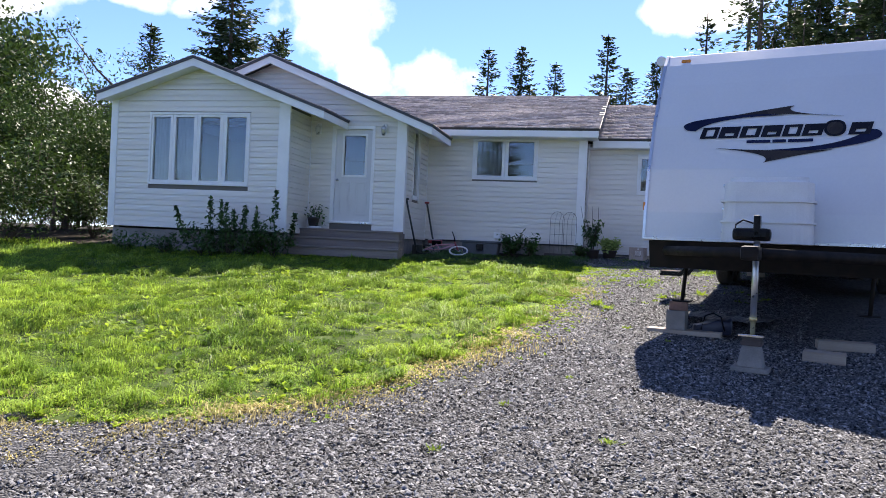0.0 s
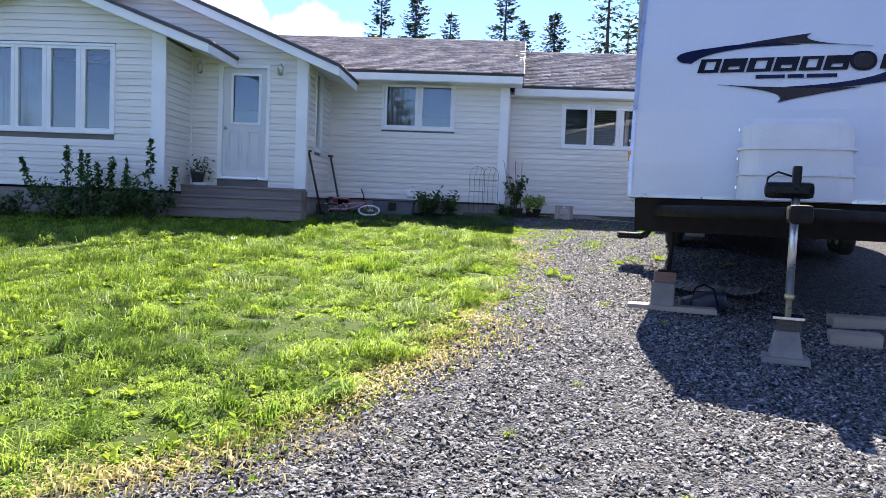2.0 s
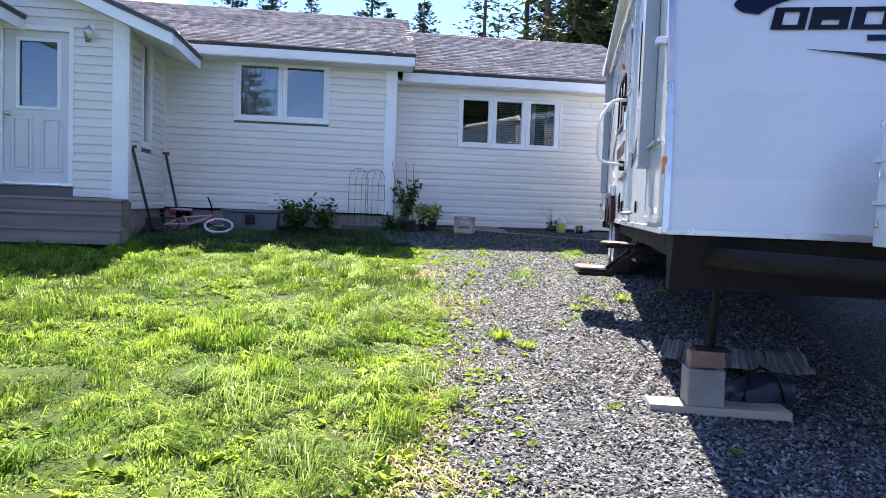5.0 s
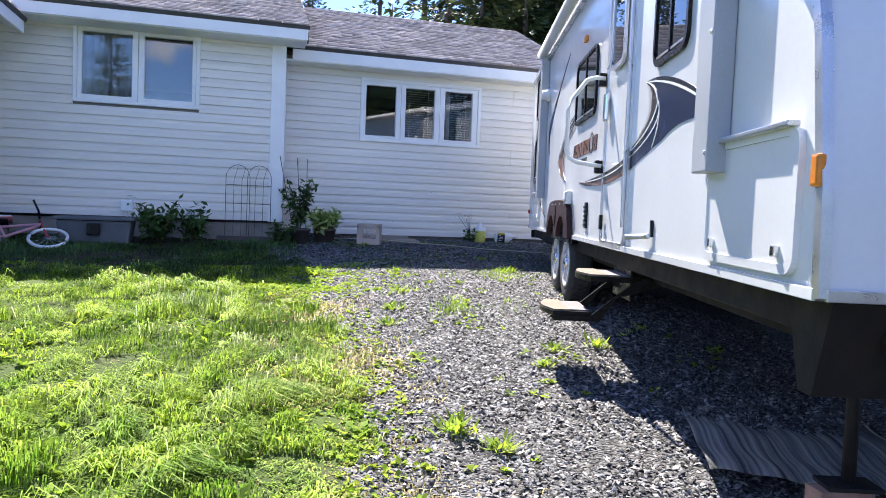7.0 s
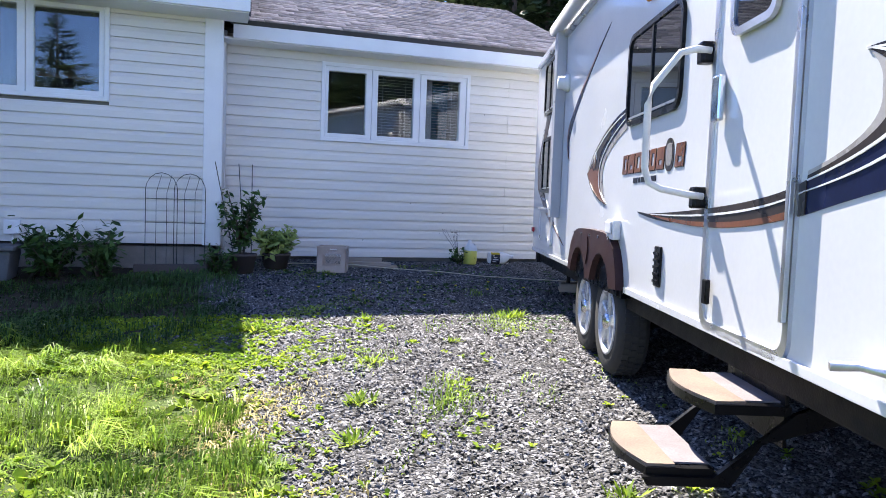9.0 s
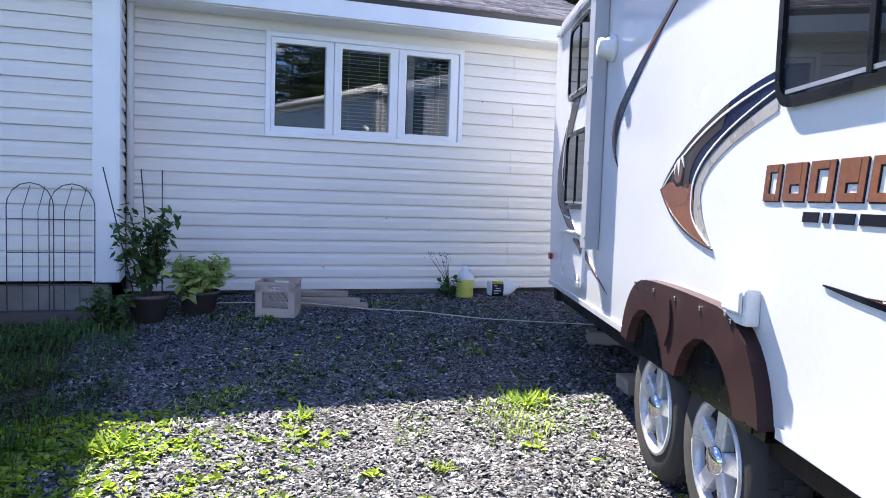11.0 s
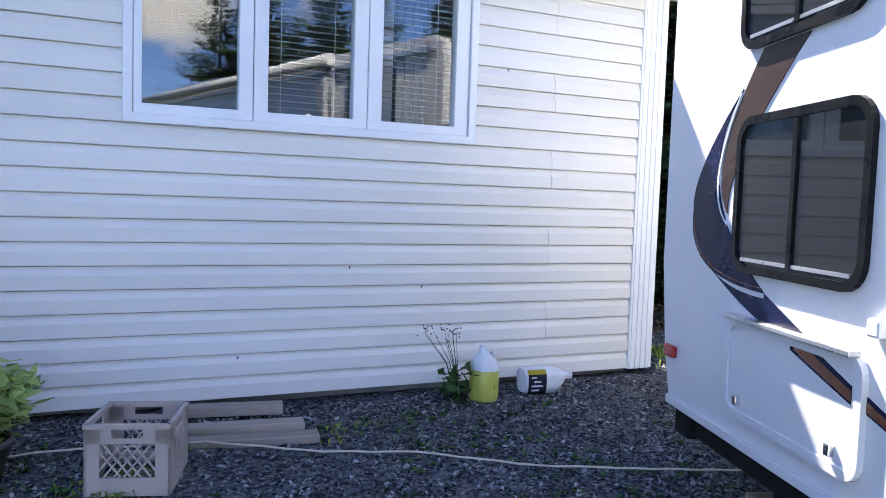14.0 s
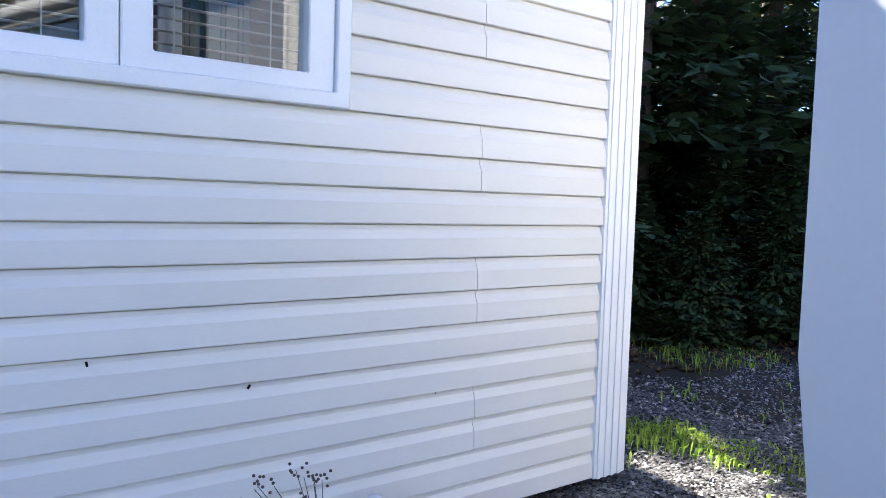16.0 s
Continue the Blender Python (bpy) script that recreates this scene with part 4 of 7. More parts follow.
decal("swoosh_decal", bow((7.742, 2.506), (7.52, 2.41), (7.371, 2.365)) + [(7.371, 2.446)] + bow((7.371, 2.446), (7.58, 2.459), (7.742, 2.506))[1:-1], M_BLUE)
tail_band("swoosh_tail", 6.25, 7.372, tail_lo, tail_hi, M_BLUE, 0.003)
tail_band("swoosh_copper", 6.33, 7.2, lambda v: tail_lo(v) + 0.15 * (tail_hi(v) - tail_lo(v)), lambda v: tail_lo(v) + 0.72 * (tail_hi(v) - tail_lo(v)), M_ORANGE, 0.0045)
tail_band("hatch_swoosh", 6.895, 7.372, tail_lo, tail_hi, M_BLUE, 0.0155, -0.0135, 2.325)
tail_band("hatch_copper", 6.895, 7.2, lambda v: tail_lo(v) + 0.15 * (tail_hi(v) - tail_lo(v)), lambda v: tail_lo(v) + 0.72 * (tail_hi(v) - tail_lo(v)), M_ORANGE, 0.017, -0.0135, 2.325)


# the maker's lettering as plain slanted shapes: a copper face on a dark edge
def mark(kind, x0, x1, z0, z1, lean=0.016):
    """A plain slanted block with a slot, of a letter's weight."""
    t = (x1 - x0) * 0.24
    h = (z1 - z0) * 0.2
    bar = lambda a, c, y0, y1: [(a + lean * (y0 - z0) / (z1 - z0), y0), (c + lean * (y0 - z0) / (z1 - z0), y0), (c + lean * (y1 - z0) / (z1 - z0), y1), (a + lean * (y1 - z0) / (z1 - z0), y1)]
    sides = [bar(x0, x0 + 1.25 * t, z0, z1), bar(x1 - t, x1, z0, z1)]
    bars = [bar(x0 + 1.25 * t, x1 - t, z0, z0 + h), bar(x0 + 1.25 * t, x1 - t, z1 - h, z1)]
    return sides + (bars if kind == 0 else bars[:1] + [bar(x0 + 1.25 * t, x1 - t, (z0 + z1) / 2 - h * 0.3, z1)])


x = 4.43
for k, wd in enumerate((0.10, 0.12, 0.12, 0.115, 0.10, 0.115, 0.13, 0.12)):
    if k == 6:
        decal("lettering_disc", rrect(x - wd, x, 2.575, 2.735, 0.06), M_GREYD)
        decal("lettering_disc", rrect(x - wd + 0.02, x - 0.02, 2.60, 2.71, 0.042), M_FADE, 0.0045)
    else:
        for g, pl in enumerate(mark(k % 2, -x, -x + wd, 2.592, 2.70)):
            decal("lettering_edge", [(-a_ - 0.004, b_ - 0.004) for a_, b_ in pl], M_INK, 0.0022 + 0.0003 * g)
            decal("lettering_face", [(-a_, b_) for a_, b_ in pl], M_ORANGE, 0.0038 + 0.0003 * g)
    x -= wd + 0.02
x = 4.19
for wd in (0.08, 0.03, 0.09, 0.15):
    decal("lettering_bar", [(x, 2.535), (x - wd, 2.535), (x - wd - 0.006, 2.563), (x - 0.006, 2.563)], M_INK)
    x -= wd + 0.022


def rv_window(s0, s1, z0, z1, label, split=True, r=0.09, parent=None):
    w = part("window", ring(rrect(s0, s1, z0, z1, r), rrect(s0 + 0.028, s1 - 0.028, z0 + 0.028, z1 - 0.028, r * 0.72), -0.018, 0.004, "yz"), M_BLACK, parent or trailer, label)
    part("pane", prism(rrect(s0 + 0.024, s1 - 0.024, z0 + 0.024, z1 - 0.024, r * 0.72), -0.009, 0.003, "yz"), M_TINT, w)
    if split:
        m = (s0 + s1) / 2
        part("mullion", B(-0.017, 0.0, m - 0.012, m + 0.012, z0 + 0.035, z1 - 0.035, 0.002), M_BLACK, w)
        part("slide_rail", B(-0.014, -0.0095, s0 + 0.06, s1 - 0.06, z0 + 0.04, z0 + 0.052), M_ALU, w)
    return w


rv_window(3.44, 4.37, 2.86, 3.38, "black-framed tinted sliding window")
rv_window(1.28, 1.85, 2.87, 3.45, "black-framed tinted sliding window")
rv_window(6.93, 7.60, 3.29, 3.82, "black-framed tinted bunk window")
rv_window(6.88, 7.58, 2.52, 3.06, "black-framed tinted bunk window")


def hatch(s0, s1, z0, z1, label, r=0.06):
    h = part("storage_hatch", prism(rrect(s0 + 0.022, s1 - 0.022, z0 + 0.022, z1 - 0.022, r * 0.8), -0.014, 0.004, "yz"), M_GRP, trailer, label)
    part("hatch_frame", ring(rrect(s0, s1, z0, z1, r), rrect(s0 + 0.03, s1 - 0.03, z0 + 0.03, z1 - 0.03, r * 0.7), -0.02, 0.004, "yz"), M_GRP, h)
    part("drip_rail", B(-0.045, -0.005, s0 + 0.03, s1 - 0.03, z1 - 0.005, z1 + 0.012, 0.004), M_ALU, h)
    for s in (s0 + 0.11, s1 - 0.11):
        part("hatch_lock", B(-0.035, -0.012, s - 0.012, s + 0.012, z0 + 0.05, z0 + 0.085, 0.005), M_STEEL, h)


hatch(0.14, 0.92, 1.96, 2.40, "white storage hatch with rounded corners")
hatch(6.85, 7.58, 2.01, 2.36, "white storage hatch with rounded corners")
# entry door with its window, hinges and grab rail
rdoor = part("entry_door", prism(rrect(2.33, 3.02, 1.935, 3.80, 0.07), -0.005, 0.004, "yz"), M_GRP, trailer, "white entry door, shut")
part("door_frame", ring(rrect(2.30, 3.05, 1.915, 3.83, 0.08), rrect(2.335, 3.015, 1.95, 3.795, 0.06), -0.014, 0.004, "yz"), M_ALU, rdoor)
part("hinge", B(-0.034, -0.016, 2.305, 2.33, 2.05, 3.72, 0.004), M_ALU, rdoor)
part("door_window_frame", ring(rrect(2.48, 2.86, 3.04, 3.62, 0.07), rrect(2.51, 2.83, 3.07, 3.59, 0.05), -0.03, -0.012, "yz"), M_ALU, rdoor)
part("door_pane", prism(rrect(2.505, 2.835, 3.065, 3.595, 0.05), -0.022, -0.016, "yz"), M_TINT, rdoor)
part("door_lock", B(-0.045, -0.016, 2.90, 2.97, 2.74, 2.92, 0.01), M_STEEL, rdoor)
part("deadbolt", B(-0.035, -0.016, 2.93, 2.98, 2.02, 2.12, 0.008), M_BLACK, rdoor)
rail = part("grab_rail", T([(-0.02, 3.06, 3.04), (-0.08, 3.06, 3.045), (-0.14, 3.07, 3.03), (-0.235, 3.10, 2.90), (-0.255, 3.10, 2.82), (-0.255, 3.10, 2.56), (-0.235, 3.10, 2.50), (-0.19, 3.08, 2.475), (-0.08, 3.06, 2.455), (-0.02, 3.06, 2.45)], 0.015, 10), M_POLY, trailer, "white grab rail swung out beside the door")
for z in (3.04, 2.45):
    part("rail_mount", B(-0.06, -0.001, 3.055, 3.12, z - 0.05, z + 0.04, 0.012), M_BLACK, rail)
# awning: two arms and the roller under the roof
for s0, s1 in ((0.73, 0.96), (6.50, 6.70)):
    a = part("awning_arm", B(-0.085, -0.002, s0, s1 - 0.06, 2.29, 3.93, 0.006), M_ARM, trailer, "folded pale grey aluminium awning arm")
    part("arm_flange", B(-0.04, -0.002, s1 - 0.058, s1, 2.31, 3.92, 0.004), M_ARM, a)
    for z in (2.36, 2.8, 3.3):
        bm = lathe([(0.008, 0), (0.008, 0.004), (0, 0.006)], 10)
        bmesh.ops.transform(bm, matrix=Matrix.Translation((-0.0855, s0 + 0.02, z)) @ pose(0, 0, 0, 0, -90, 0), verts=bm.verts[:])
        part("bolt", bm, M_STEEL, a)
part("awning_roller", T([(-0.075, 0.70, 3.96), (-0.075, 6.72, 3.955)], 0.055, 14), M_POLY, trailer, "rolled white awning")
part("roof_gutter", B(-0.03, 0.0, 0.85, 8.09, 3.86, 3.90, 0.006), M_ALU, trailer)
part("bottom_rail", B(-0.014, -0.001, 0.02, 4.24, ZB - 0.005, ZB + 0.03, 0.003), M_GRP, trailer)
part("bottom_rail", B(-0.014, -0.001, 5.80, 8.07, ZB - 0.005, ZB + 0.03, 0.003), M_GRP, trailer)
# corner mouldings along the nose
for w0, w1 in ((-0.012, 0.02), (TW - 0.02, TW + 0.012)):
    bm = bmesh.new()
    pr = PROFILE[:9]
    quad = []
    for s, z in pr:
        quad.append([bm.verts.new((x, s + ds, z + dz)) for x, ds, dz in ((w0, -0.010, 0.006), (w1, -0.010, 0.006), (w1, 0.004, -0.004), (w0, 0.03, -0.004))])
    for q, p in zip(quad, quad[1:]):
        for k in range(4):
            bm.faces.new((q[k], q[(k + 1) % 4], p[(k + 1) % 4], p[k]))
    bm.faces.new(quad[0]), bm.faces.new(quad[-1][::-1])
    bmesh.ops.recalc_face_normals(bm, faces=bm.faces[:])
    part("corner_moulding", bm, M_ALU, trailer)
part("nose_rail", B(0.01, TW - 0.01, -0.014, 0.0, ZB - 0.004, ZB + 0.03, 0.003), M_ALU, trailer)
# wheel arch skirt in brown, with the openings of the two wheels
sk = arc((4.27, 1.915), (4.33, 2.22), (4.62, 2.235), 8) + arc((4.62, 2.235), (5.1, 2.25), (5.40, 2.235), 6)[1:] + arc((5.40, 2.235), (5.70, 2.22), (5.77, 1.915), 8)[1:]
cs = [5.77 - 0.09] + [5.40 + 0.29 * math.cos(a) for a in np.linspace(0.3, 2.85, 9)] + [4.72 + 0.29 * math.cos(a) for a in np.linspace(0.3, 2.85, 9)] + [4.27 + 0.09]
cz = [1.915] + [1.80 + 0.30 * math.sin(a) for a in np.linspace(0.3, 2.85, 9)] + [1.80 + 0.30 * math.sin(a) for a in np.linspace(0.3, 2.85, 9)] + [1.915]
bm = prism(sk + [(float(a), float(max(b, 1.9))) for a, b in zip(cs, cz)], -0.05, 0.002, "yz")
bmesh.ops.triangulate(bm, faces=bm.faces[:])
skirt = part("fender_skirt", bm, M_BROWN, trailer, "brown moulded plastic fender over two wheels")
part("emblem", prism(crescent((5.10, 2.0), (5.02, 2.1), (5.07, 2.19), (5.16, 2.12)), -0.058, -0.049, "yz"), M_BROWN, skirt)
for s in np.linspace(4.5, 5.55, 5):
    part("screw", B(-0.056, -0.049, s - 0.008, s + 0.008, 2.195, 2.211, 0.003), M_STEEL, skirt)
part("wheel_well_lining", B(-0.008, -0.0005, 4.40, 5.66, 1.865, 2.115), M_BLACK, trailer)
part("wheel_well", B(0.0045, 0.35, 4.33, 5.72, 1.86, 2.1), M_BLACK, trailer)


def wheel(s, w):
    R, zc = 0.335, 1.665
    bm = lathe([(0.20, -0.09), (0.30, -0.10), (R - 0.012, -0.085), (R, -0.06), (R, 0.06), (R - 0.012, 0.085), (0.30, 0.10), (0.20, 0.09)], 40, "x", False)
    wh = part("wheel", bm, M_TYRE, trailer, "alloy wheel with a treaded black tyre")
    wh.matrix_basis = Matrix.Translation((w, s, zc))
    bm = bmesh.new()
    for k in range(44):
        for dx in (-0.045, 0.0, 0.045):
            box(bm, dx - 0.017, dx + 0.017, -0.014, 0.014, R - 0.004, R + 0.007, pose(0, 0, 0, k * 360 / 44 + dx * 60, 0, 0))
    part("tread", bm, M_TYRE, wh)
    # the barrel gets a dark colour for the shade behind the silver spokes
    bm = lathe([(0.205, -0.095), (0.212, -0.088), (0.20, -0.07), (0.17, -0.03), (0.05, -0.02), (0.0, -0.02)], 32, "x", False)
    part("rim", bm, M_GREYD, wh, "rim barrel coloured dark for the shade between the spokes")
    part("rim_lip", lathe([(0.212, -0.085), (0.216, -0.1), (0.2, -0.102), (0.19, -0.085), (0.186, -0.06)], 36, "x", False), M_ALLOY, wh, "silver alloy rim")
    bm = bmesh.new()
    for k in range(5):
        box(bm, -0.092, -0.04, -0.036, 0.036, 0.045, 0.195, pose(0, 0, 0, k * 72 + 8, 0, 0))
    bmesh.ops.bevel(bm, geom=bm.edges[:], offset=0.008, segments=1, affect="EDGES")
    part("spokes", bm, M_ALLOY, wh)
    bm = lathe([(0.0, -0.115), (0.045, -0.112), (0.055, -0.09), (0.058, -0.03)], 20, "x", False)
    part("hub_cap", bm, M_STEEL, wh)
    return wh


for s in (4.72, 5.40):
    wheel(s, 0.115)
    wheel(s, TW - 0.115)
part("axle", T([(0.2, 4.72, 1.665), (TW - 0.2, 4.72, 1.665)], 0.035, 8), M_CHASSIS, trailer)
part("axle", T([(0.2, 5.40, 1.665), (TW - 0.2, 5.40, 1.665)], 0.035, 8), M_CHASSIS, trailer)
# small fittings on the side
for s, z, m_, n_ in ((0.035, 2.26, M_AMBER, "side_marker"), (3.99, 3.52, M_AMBER, "side_marker"), (8.05, 2.13, M_RED, "side_marker")):
    part(n_, B(-0.026, 0.0, s - 0.022, s + 0.022, z - 0.045, z + 0.045, 0.009) if m_ is M_AMBER and s < 1 else B(-0.026, 0.0, s - 0.045, s + 0.045, z - 0.025, z + 0.025, 0.009), m_, trailer, "small marker light")
part("outlet_cover", B(-0.05, 0.0, 4.40, 4.57, 2.20, 2.32, 0.012), M_POLY, trailer)
part("outlet_flap", B(-0.062, -0.051, 4.415, 4.555, 2.235, 2.31, 0.008), M_POLY, trailer)
part("fold_table_bracket", B(-0.012, 0.0, 1.71, 1.745, 2.015, 2.10, 0.004), M_BLACK, trailer)
part("table_latch", T([(-0.02, 1.72, 2.02), (-0.03, 1.88, 2.01), (-0.10, 1.90, 2.005)], 0.013, 8), M_ALU, trailer)
part("fridge_vent", B(-0.012, 0.0, 3.60, 3.70, 2.01, 2.21, 0.006), M_BLACK, trailer)
for k in range(5):
    part("louvre", B(-0.02, -0.0125, 3.61, 3.69, 2.03 + 0.034 * k, 2.045 + 0.034 * k, 0.002), M_BLACK, trailer)
bm = lathe([(0.075, 0.0), (0.075, 0.02), (0.055, 0.05), (0.055, 0.09), (0.0, 0.095)], 20)
bmesh.ops.transform(bm, matrix=Matrix.Translation((0.0, 6.36, 3.44)) @ pose(0, 0, 0, 0, -90, 0), verts=bm.verts[:])
part("porch_light", bm, M_POLY, trailer, "round white outside light")
part("cable_port", B(-0.03, 0.0, 6.79, 6.84, 2.42, 2.47, 0.008), M_POLY, trailer)
part("door_catch", B(-0.06, 0.0, 0.28, 0.36, 2.93, 2.97, 0.008), M_ALU, trailer)
# nose: swoosh logo, lettering blocks, marker lamps
def nose_decal(name, poly, material, off=0.004):
    bm = prism(poly, -off - 0.004, 0.0, "xz")
    bmesh.ops.transform(bm, matrix=Matrix.Translation((0, -0.004, 0)), verts=bm.verts[:])
    for v in bm.verts:
        s = np.interp(v.co.z, [p[1] for p in PROFILE[:8]], [p[0] for p in PROFILE[:8]])
        v.co.y += s
    return part(name, bm, material, trailer)


nose_decal("logo_swoosh", arc((0.36, 3.07), (0.20, 3.16), (0.62, 3.20)) + arc((0.62, 3.20), (0.95, 3.25), (1.28, 3.20))[1:] + arc((1.28, 3.20), (0.60, 3.21), (0.44, 3.06))[1:], M_BLUE)
nose_decal("logo_swoosh", arc((0.78, 3.215), (1.10, 3.27), (1.36, 3.30)) + arc((1.36, 3.30), (1.20, 3.22), (1.80, 3.17))[1:] + arc((1.80, 3.17), (1.2, 3.235), (0.78, 3.215))[1:-1], M_GREYD)
nose_decal("logo_swoosh", arc((2.08, 3.02), (2.24, 2.93), (1.82, 2.86)) + arc((1.82, 2.86), (1.5, 2.80), (1.16, 2.84))[1:] + arc((1.16, 2.84), (1.85, 2.86), (2.0, 3.02))[1:], M_BLUE)
nose_decal("logo_swoosh", arc((1.72, 2.83), (1.35, 2.77), (1.12, 2.71)) + arc((1.12, 2.71), (1.25, 2.80), (0.66, 2.87))[1:] + arc((0.66, 2.87), (1.2, 2.82), (1.72, 2.83))[1:-1], M_GREYD)
x = 0.49
for k, wd in enumerate((0.165, 0.185, 0.185, 0.175, 0.16, 0.175, 0.19, 0.18)):
    if k == 6:
        nose_decal("lettering_disc", rrect(x, x + wd, 2.965, 3.125, 0.075), M_INK)
        nose_decal("lettering_disc", rrect(x + 0.025, x + wd - 0.025, 2.985, 3.105, 0.058), M_GREYD, 0.006)
    else:
        for g, pl in enumerate(mark(k % 2, x, x + wd, 2.975, 3.095, 0.03)):
            nose_decal("lettering_mark", pl, M_INK, 0.004 + 0.0004 * g)
    x += wd + 0.017
x = 0.95
for wd in (0.22, 0.12, 0.22):
    nose_decal("lettering_bar", [(x, 2.915), (x + wd, 2.915), (x + wd, 2.945), (x, 2.945)], M_BLUE)
    x += wd + 0.02
for x in (0.22, TW - 0.22):
    part("clearance_light", B(x - 0.05, x + 0.05, 0.605, 0.65, 3.895, 3.93, 0.01), M_AMBER, trailer, "amber clearance light")
# propane cover, tongue, jack
cov = part("propane_cover", prism(rrect(0.85, 1.63, -0.62, -0.22, 0.16, 8), 1.90, 2.50, "xy"), M_POLY, trailer, "white moulded propane bottle cover")
bm = cov.data
b2 = bmesh.new()
b2.from_mesh(bm)
bmesh.ops.bevel(b2, geom=[e for e in b2.edges if all(v.co.z > 2.49 for v in e.verts)], offset=0.05, segments=3, affect="EDGES")
bmesh.ops.scale(b2, vec=(0.96, 0.96, 1), space=Matrix.Translation((-1.24, 0.42, 0)), verts=[v for v in b2.verts if v.co.z > 2.4])
b2.to_mesh(bm)
b2.free()
for z in (2.08, 2.27):
    part("cover_band", ring(rrect(0.838, 1.642, -0.632, -0.208, 0.165, 8), rrect(0.86, 1.62, -0.61, -0.23, 0.15, 8), z, z + 0.02, "xy"), M_POLY, cov)
for z in (1.98, 2.2, 2.42):
    part("cover_bolt", B(0.838, 0.852, -0.40, -0.37, z, z + 0.03, 0.004), M_STEEL, cov)
for w0 in (0.25, TW - 0.25):
    part("tongue_rail", T([(w0, 0.3, 1.80), (w0, 0.0, 1.80), (TW / 2 + (0.04 if w0 > 1 else -0.04), -1.15, 1.80)], 0.055, 6), M_CHASSIS, trailer, "black steel tongue rail")
    part("frame_rail", B(w0 - 0.04, w0 + 0.04, 0.3, 8.0, 1.72, 1.88, 0.005), M_CHASSIS, trailer)
part("coupler", B(TW / 2 - 0.07, TW / 2 + 0.07, -1.42, -1.1, 1.74, 1.86, 0.03), M_CHASSIS, trailer)
part("underbelly", B(0.06, TW - 0.06, 0.12, 8.0, 1.79, ZB - 0.002, 0.01), M_CHASSIS, trailer, "black corrugated underbelly")
part("rear_bumper", B(0.03, TW - 0.03, 7.93, 8.06, 1.78, 1.885, 0.008), M_CHASSIS, trailer, "black steel bumper tube")
part("nose_skirt", prism([(0.03, 1.90), (0.12, 1.62), (0.2, 1.62), (0.3, 1.90)], 0.05, TW - 0.05, "yz"), M_CHASSIS, trailer)
jz = ground_at(-0.95, TW / 2)
jack = part("tongue_jack", T([(TW / 2, -0.95, jz + 0.32), (TW / 2, -0.95, 1.45)], 0.021, 12), M_BRASS, trailer, "tongue jack with brassy leg and black powered head")
part("jack_tube", T([(TW / 2, -0.95, 1.25), (TW / 2, -0.95, 1.95)], 0.027, 12), M_ALU, jack, "silver outer tube")
part("jack_collar", lathe([(0.02, 0.0), (0.033, 0.0), (0.033, 0.035), (0.02, 0.035)], 16), M_BRASS, jack).location = (TW / 2, -0.95, 1.22)
part("jack_cable", T([(TW / 2 - 0.03, -0.93, 2.06), (TW / 2 - 0.12, -0.93, 2.09), (TW / 2 - 0.18, -0.92, 2.05), (TW / 2 - 0.19, -0.9, 1.98)], 0.008, 6), M_BLACK, jack)
part("jack_motor", B(TW / 2 - 0.20, TW / 2 + 0.11, -1.0, -0.88, 1.91, 2.02, 0.035), M_BLACK, jack)
part("jack_head", B(TW / 2 - 0.03, TW / 2 + 0.025, -1.0, -0.9, 1.95, 2.13, 0.012), M_BLACK, jack)
part("jack_plate", B(TW / 2 - 0.1, TW / 2 + 0.1, -1.05, -0.85, jz + 0.30, jz + 0.322, 0.004), M_STEEL, jack)
# stabiliser legs at the corners
for w0, s0 in ((0.34, 0.42), (TW - 0.34, 0.42), (0.34, 7.75), (TW - 0.34, 7.75)):
    g = ground_at(s0, w0)
    top = g + (0.36 if s0 < 1 else 0.06)
    part("stabiliser_leg", T([(w0, s0, top), (w0 + 0.03, s0 + 0.06, 1.80)], 0.022, 6), M_CHASSIS, trailer)
    part("stabiliser_foot", B(w0 - 0.09, w0 + 0.09, s0 - 0.06, s0 + 0.06, top - 0.015, top, 0.004), M_CHASSIS, trailer)
# folding entry steps
def tread_outline(w0, w1, s0, s1, bow):
    """A tread seen from above, its outer edge bowed."""
    return [(w1, s0), (w1, s1)] + [(w0 - bow * math.sin(math.pi * k / 12), s1 + (s0 - s1) * k / 12) for k in range(13)]


st = part("entry_step", prism(tread_outline(-0.16, 0.10, 2.46, 2.96, 0.05), 1.712, 1.745, "xy"), M_BLACK, trailer, "two-tread folding entry steps, let down")
part("step_tread", prism(tread_outline(-0.155, -0.05, 2.47, 2.95, 0.05), 1.7455, 1.756, "xy"), M_SANDTREAD, st, "worn tan tread strip")
part("tread_pad", prism(tread_outline(-0.045, 0.09, 2.50, 2.92, 0.05), 1.7465, 1.753, "xy"), M_PADGREY, st, "worn pale grey tread pad")
low = part("lower_step", prism(tread_outline(-0.38, -0.15, 2.46, 2.96, 0.05), 1.497, 1.525, "xy"), M_BLACK, st)
part("step_tread", prism(tread_outline(-0.375, -0.28, 2.47, 2.95, 0.05), 1.5255, 1.536, "xy"), M_SANDTREAD, st, "worn tan tread strip")
part("tread_pad", prism(tread_outline(-0.275, -0.155, 2.50, 2.92, 0.05), 1.5265, 1.533, "xy"), M_PADGREY, st, "worn pale grey tread pad")
part("riser_plate", B(0.08, 0.095, 2.47, 2.95, 1.60, 1.80, 0.003), M_BLACK, st)
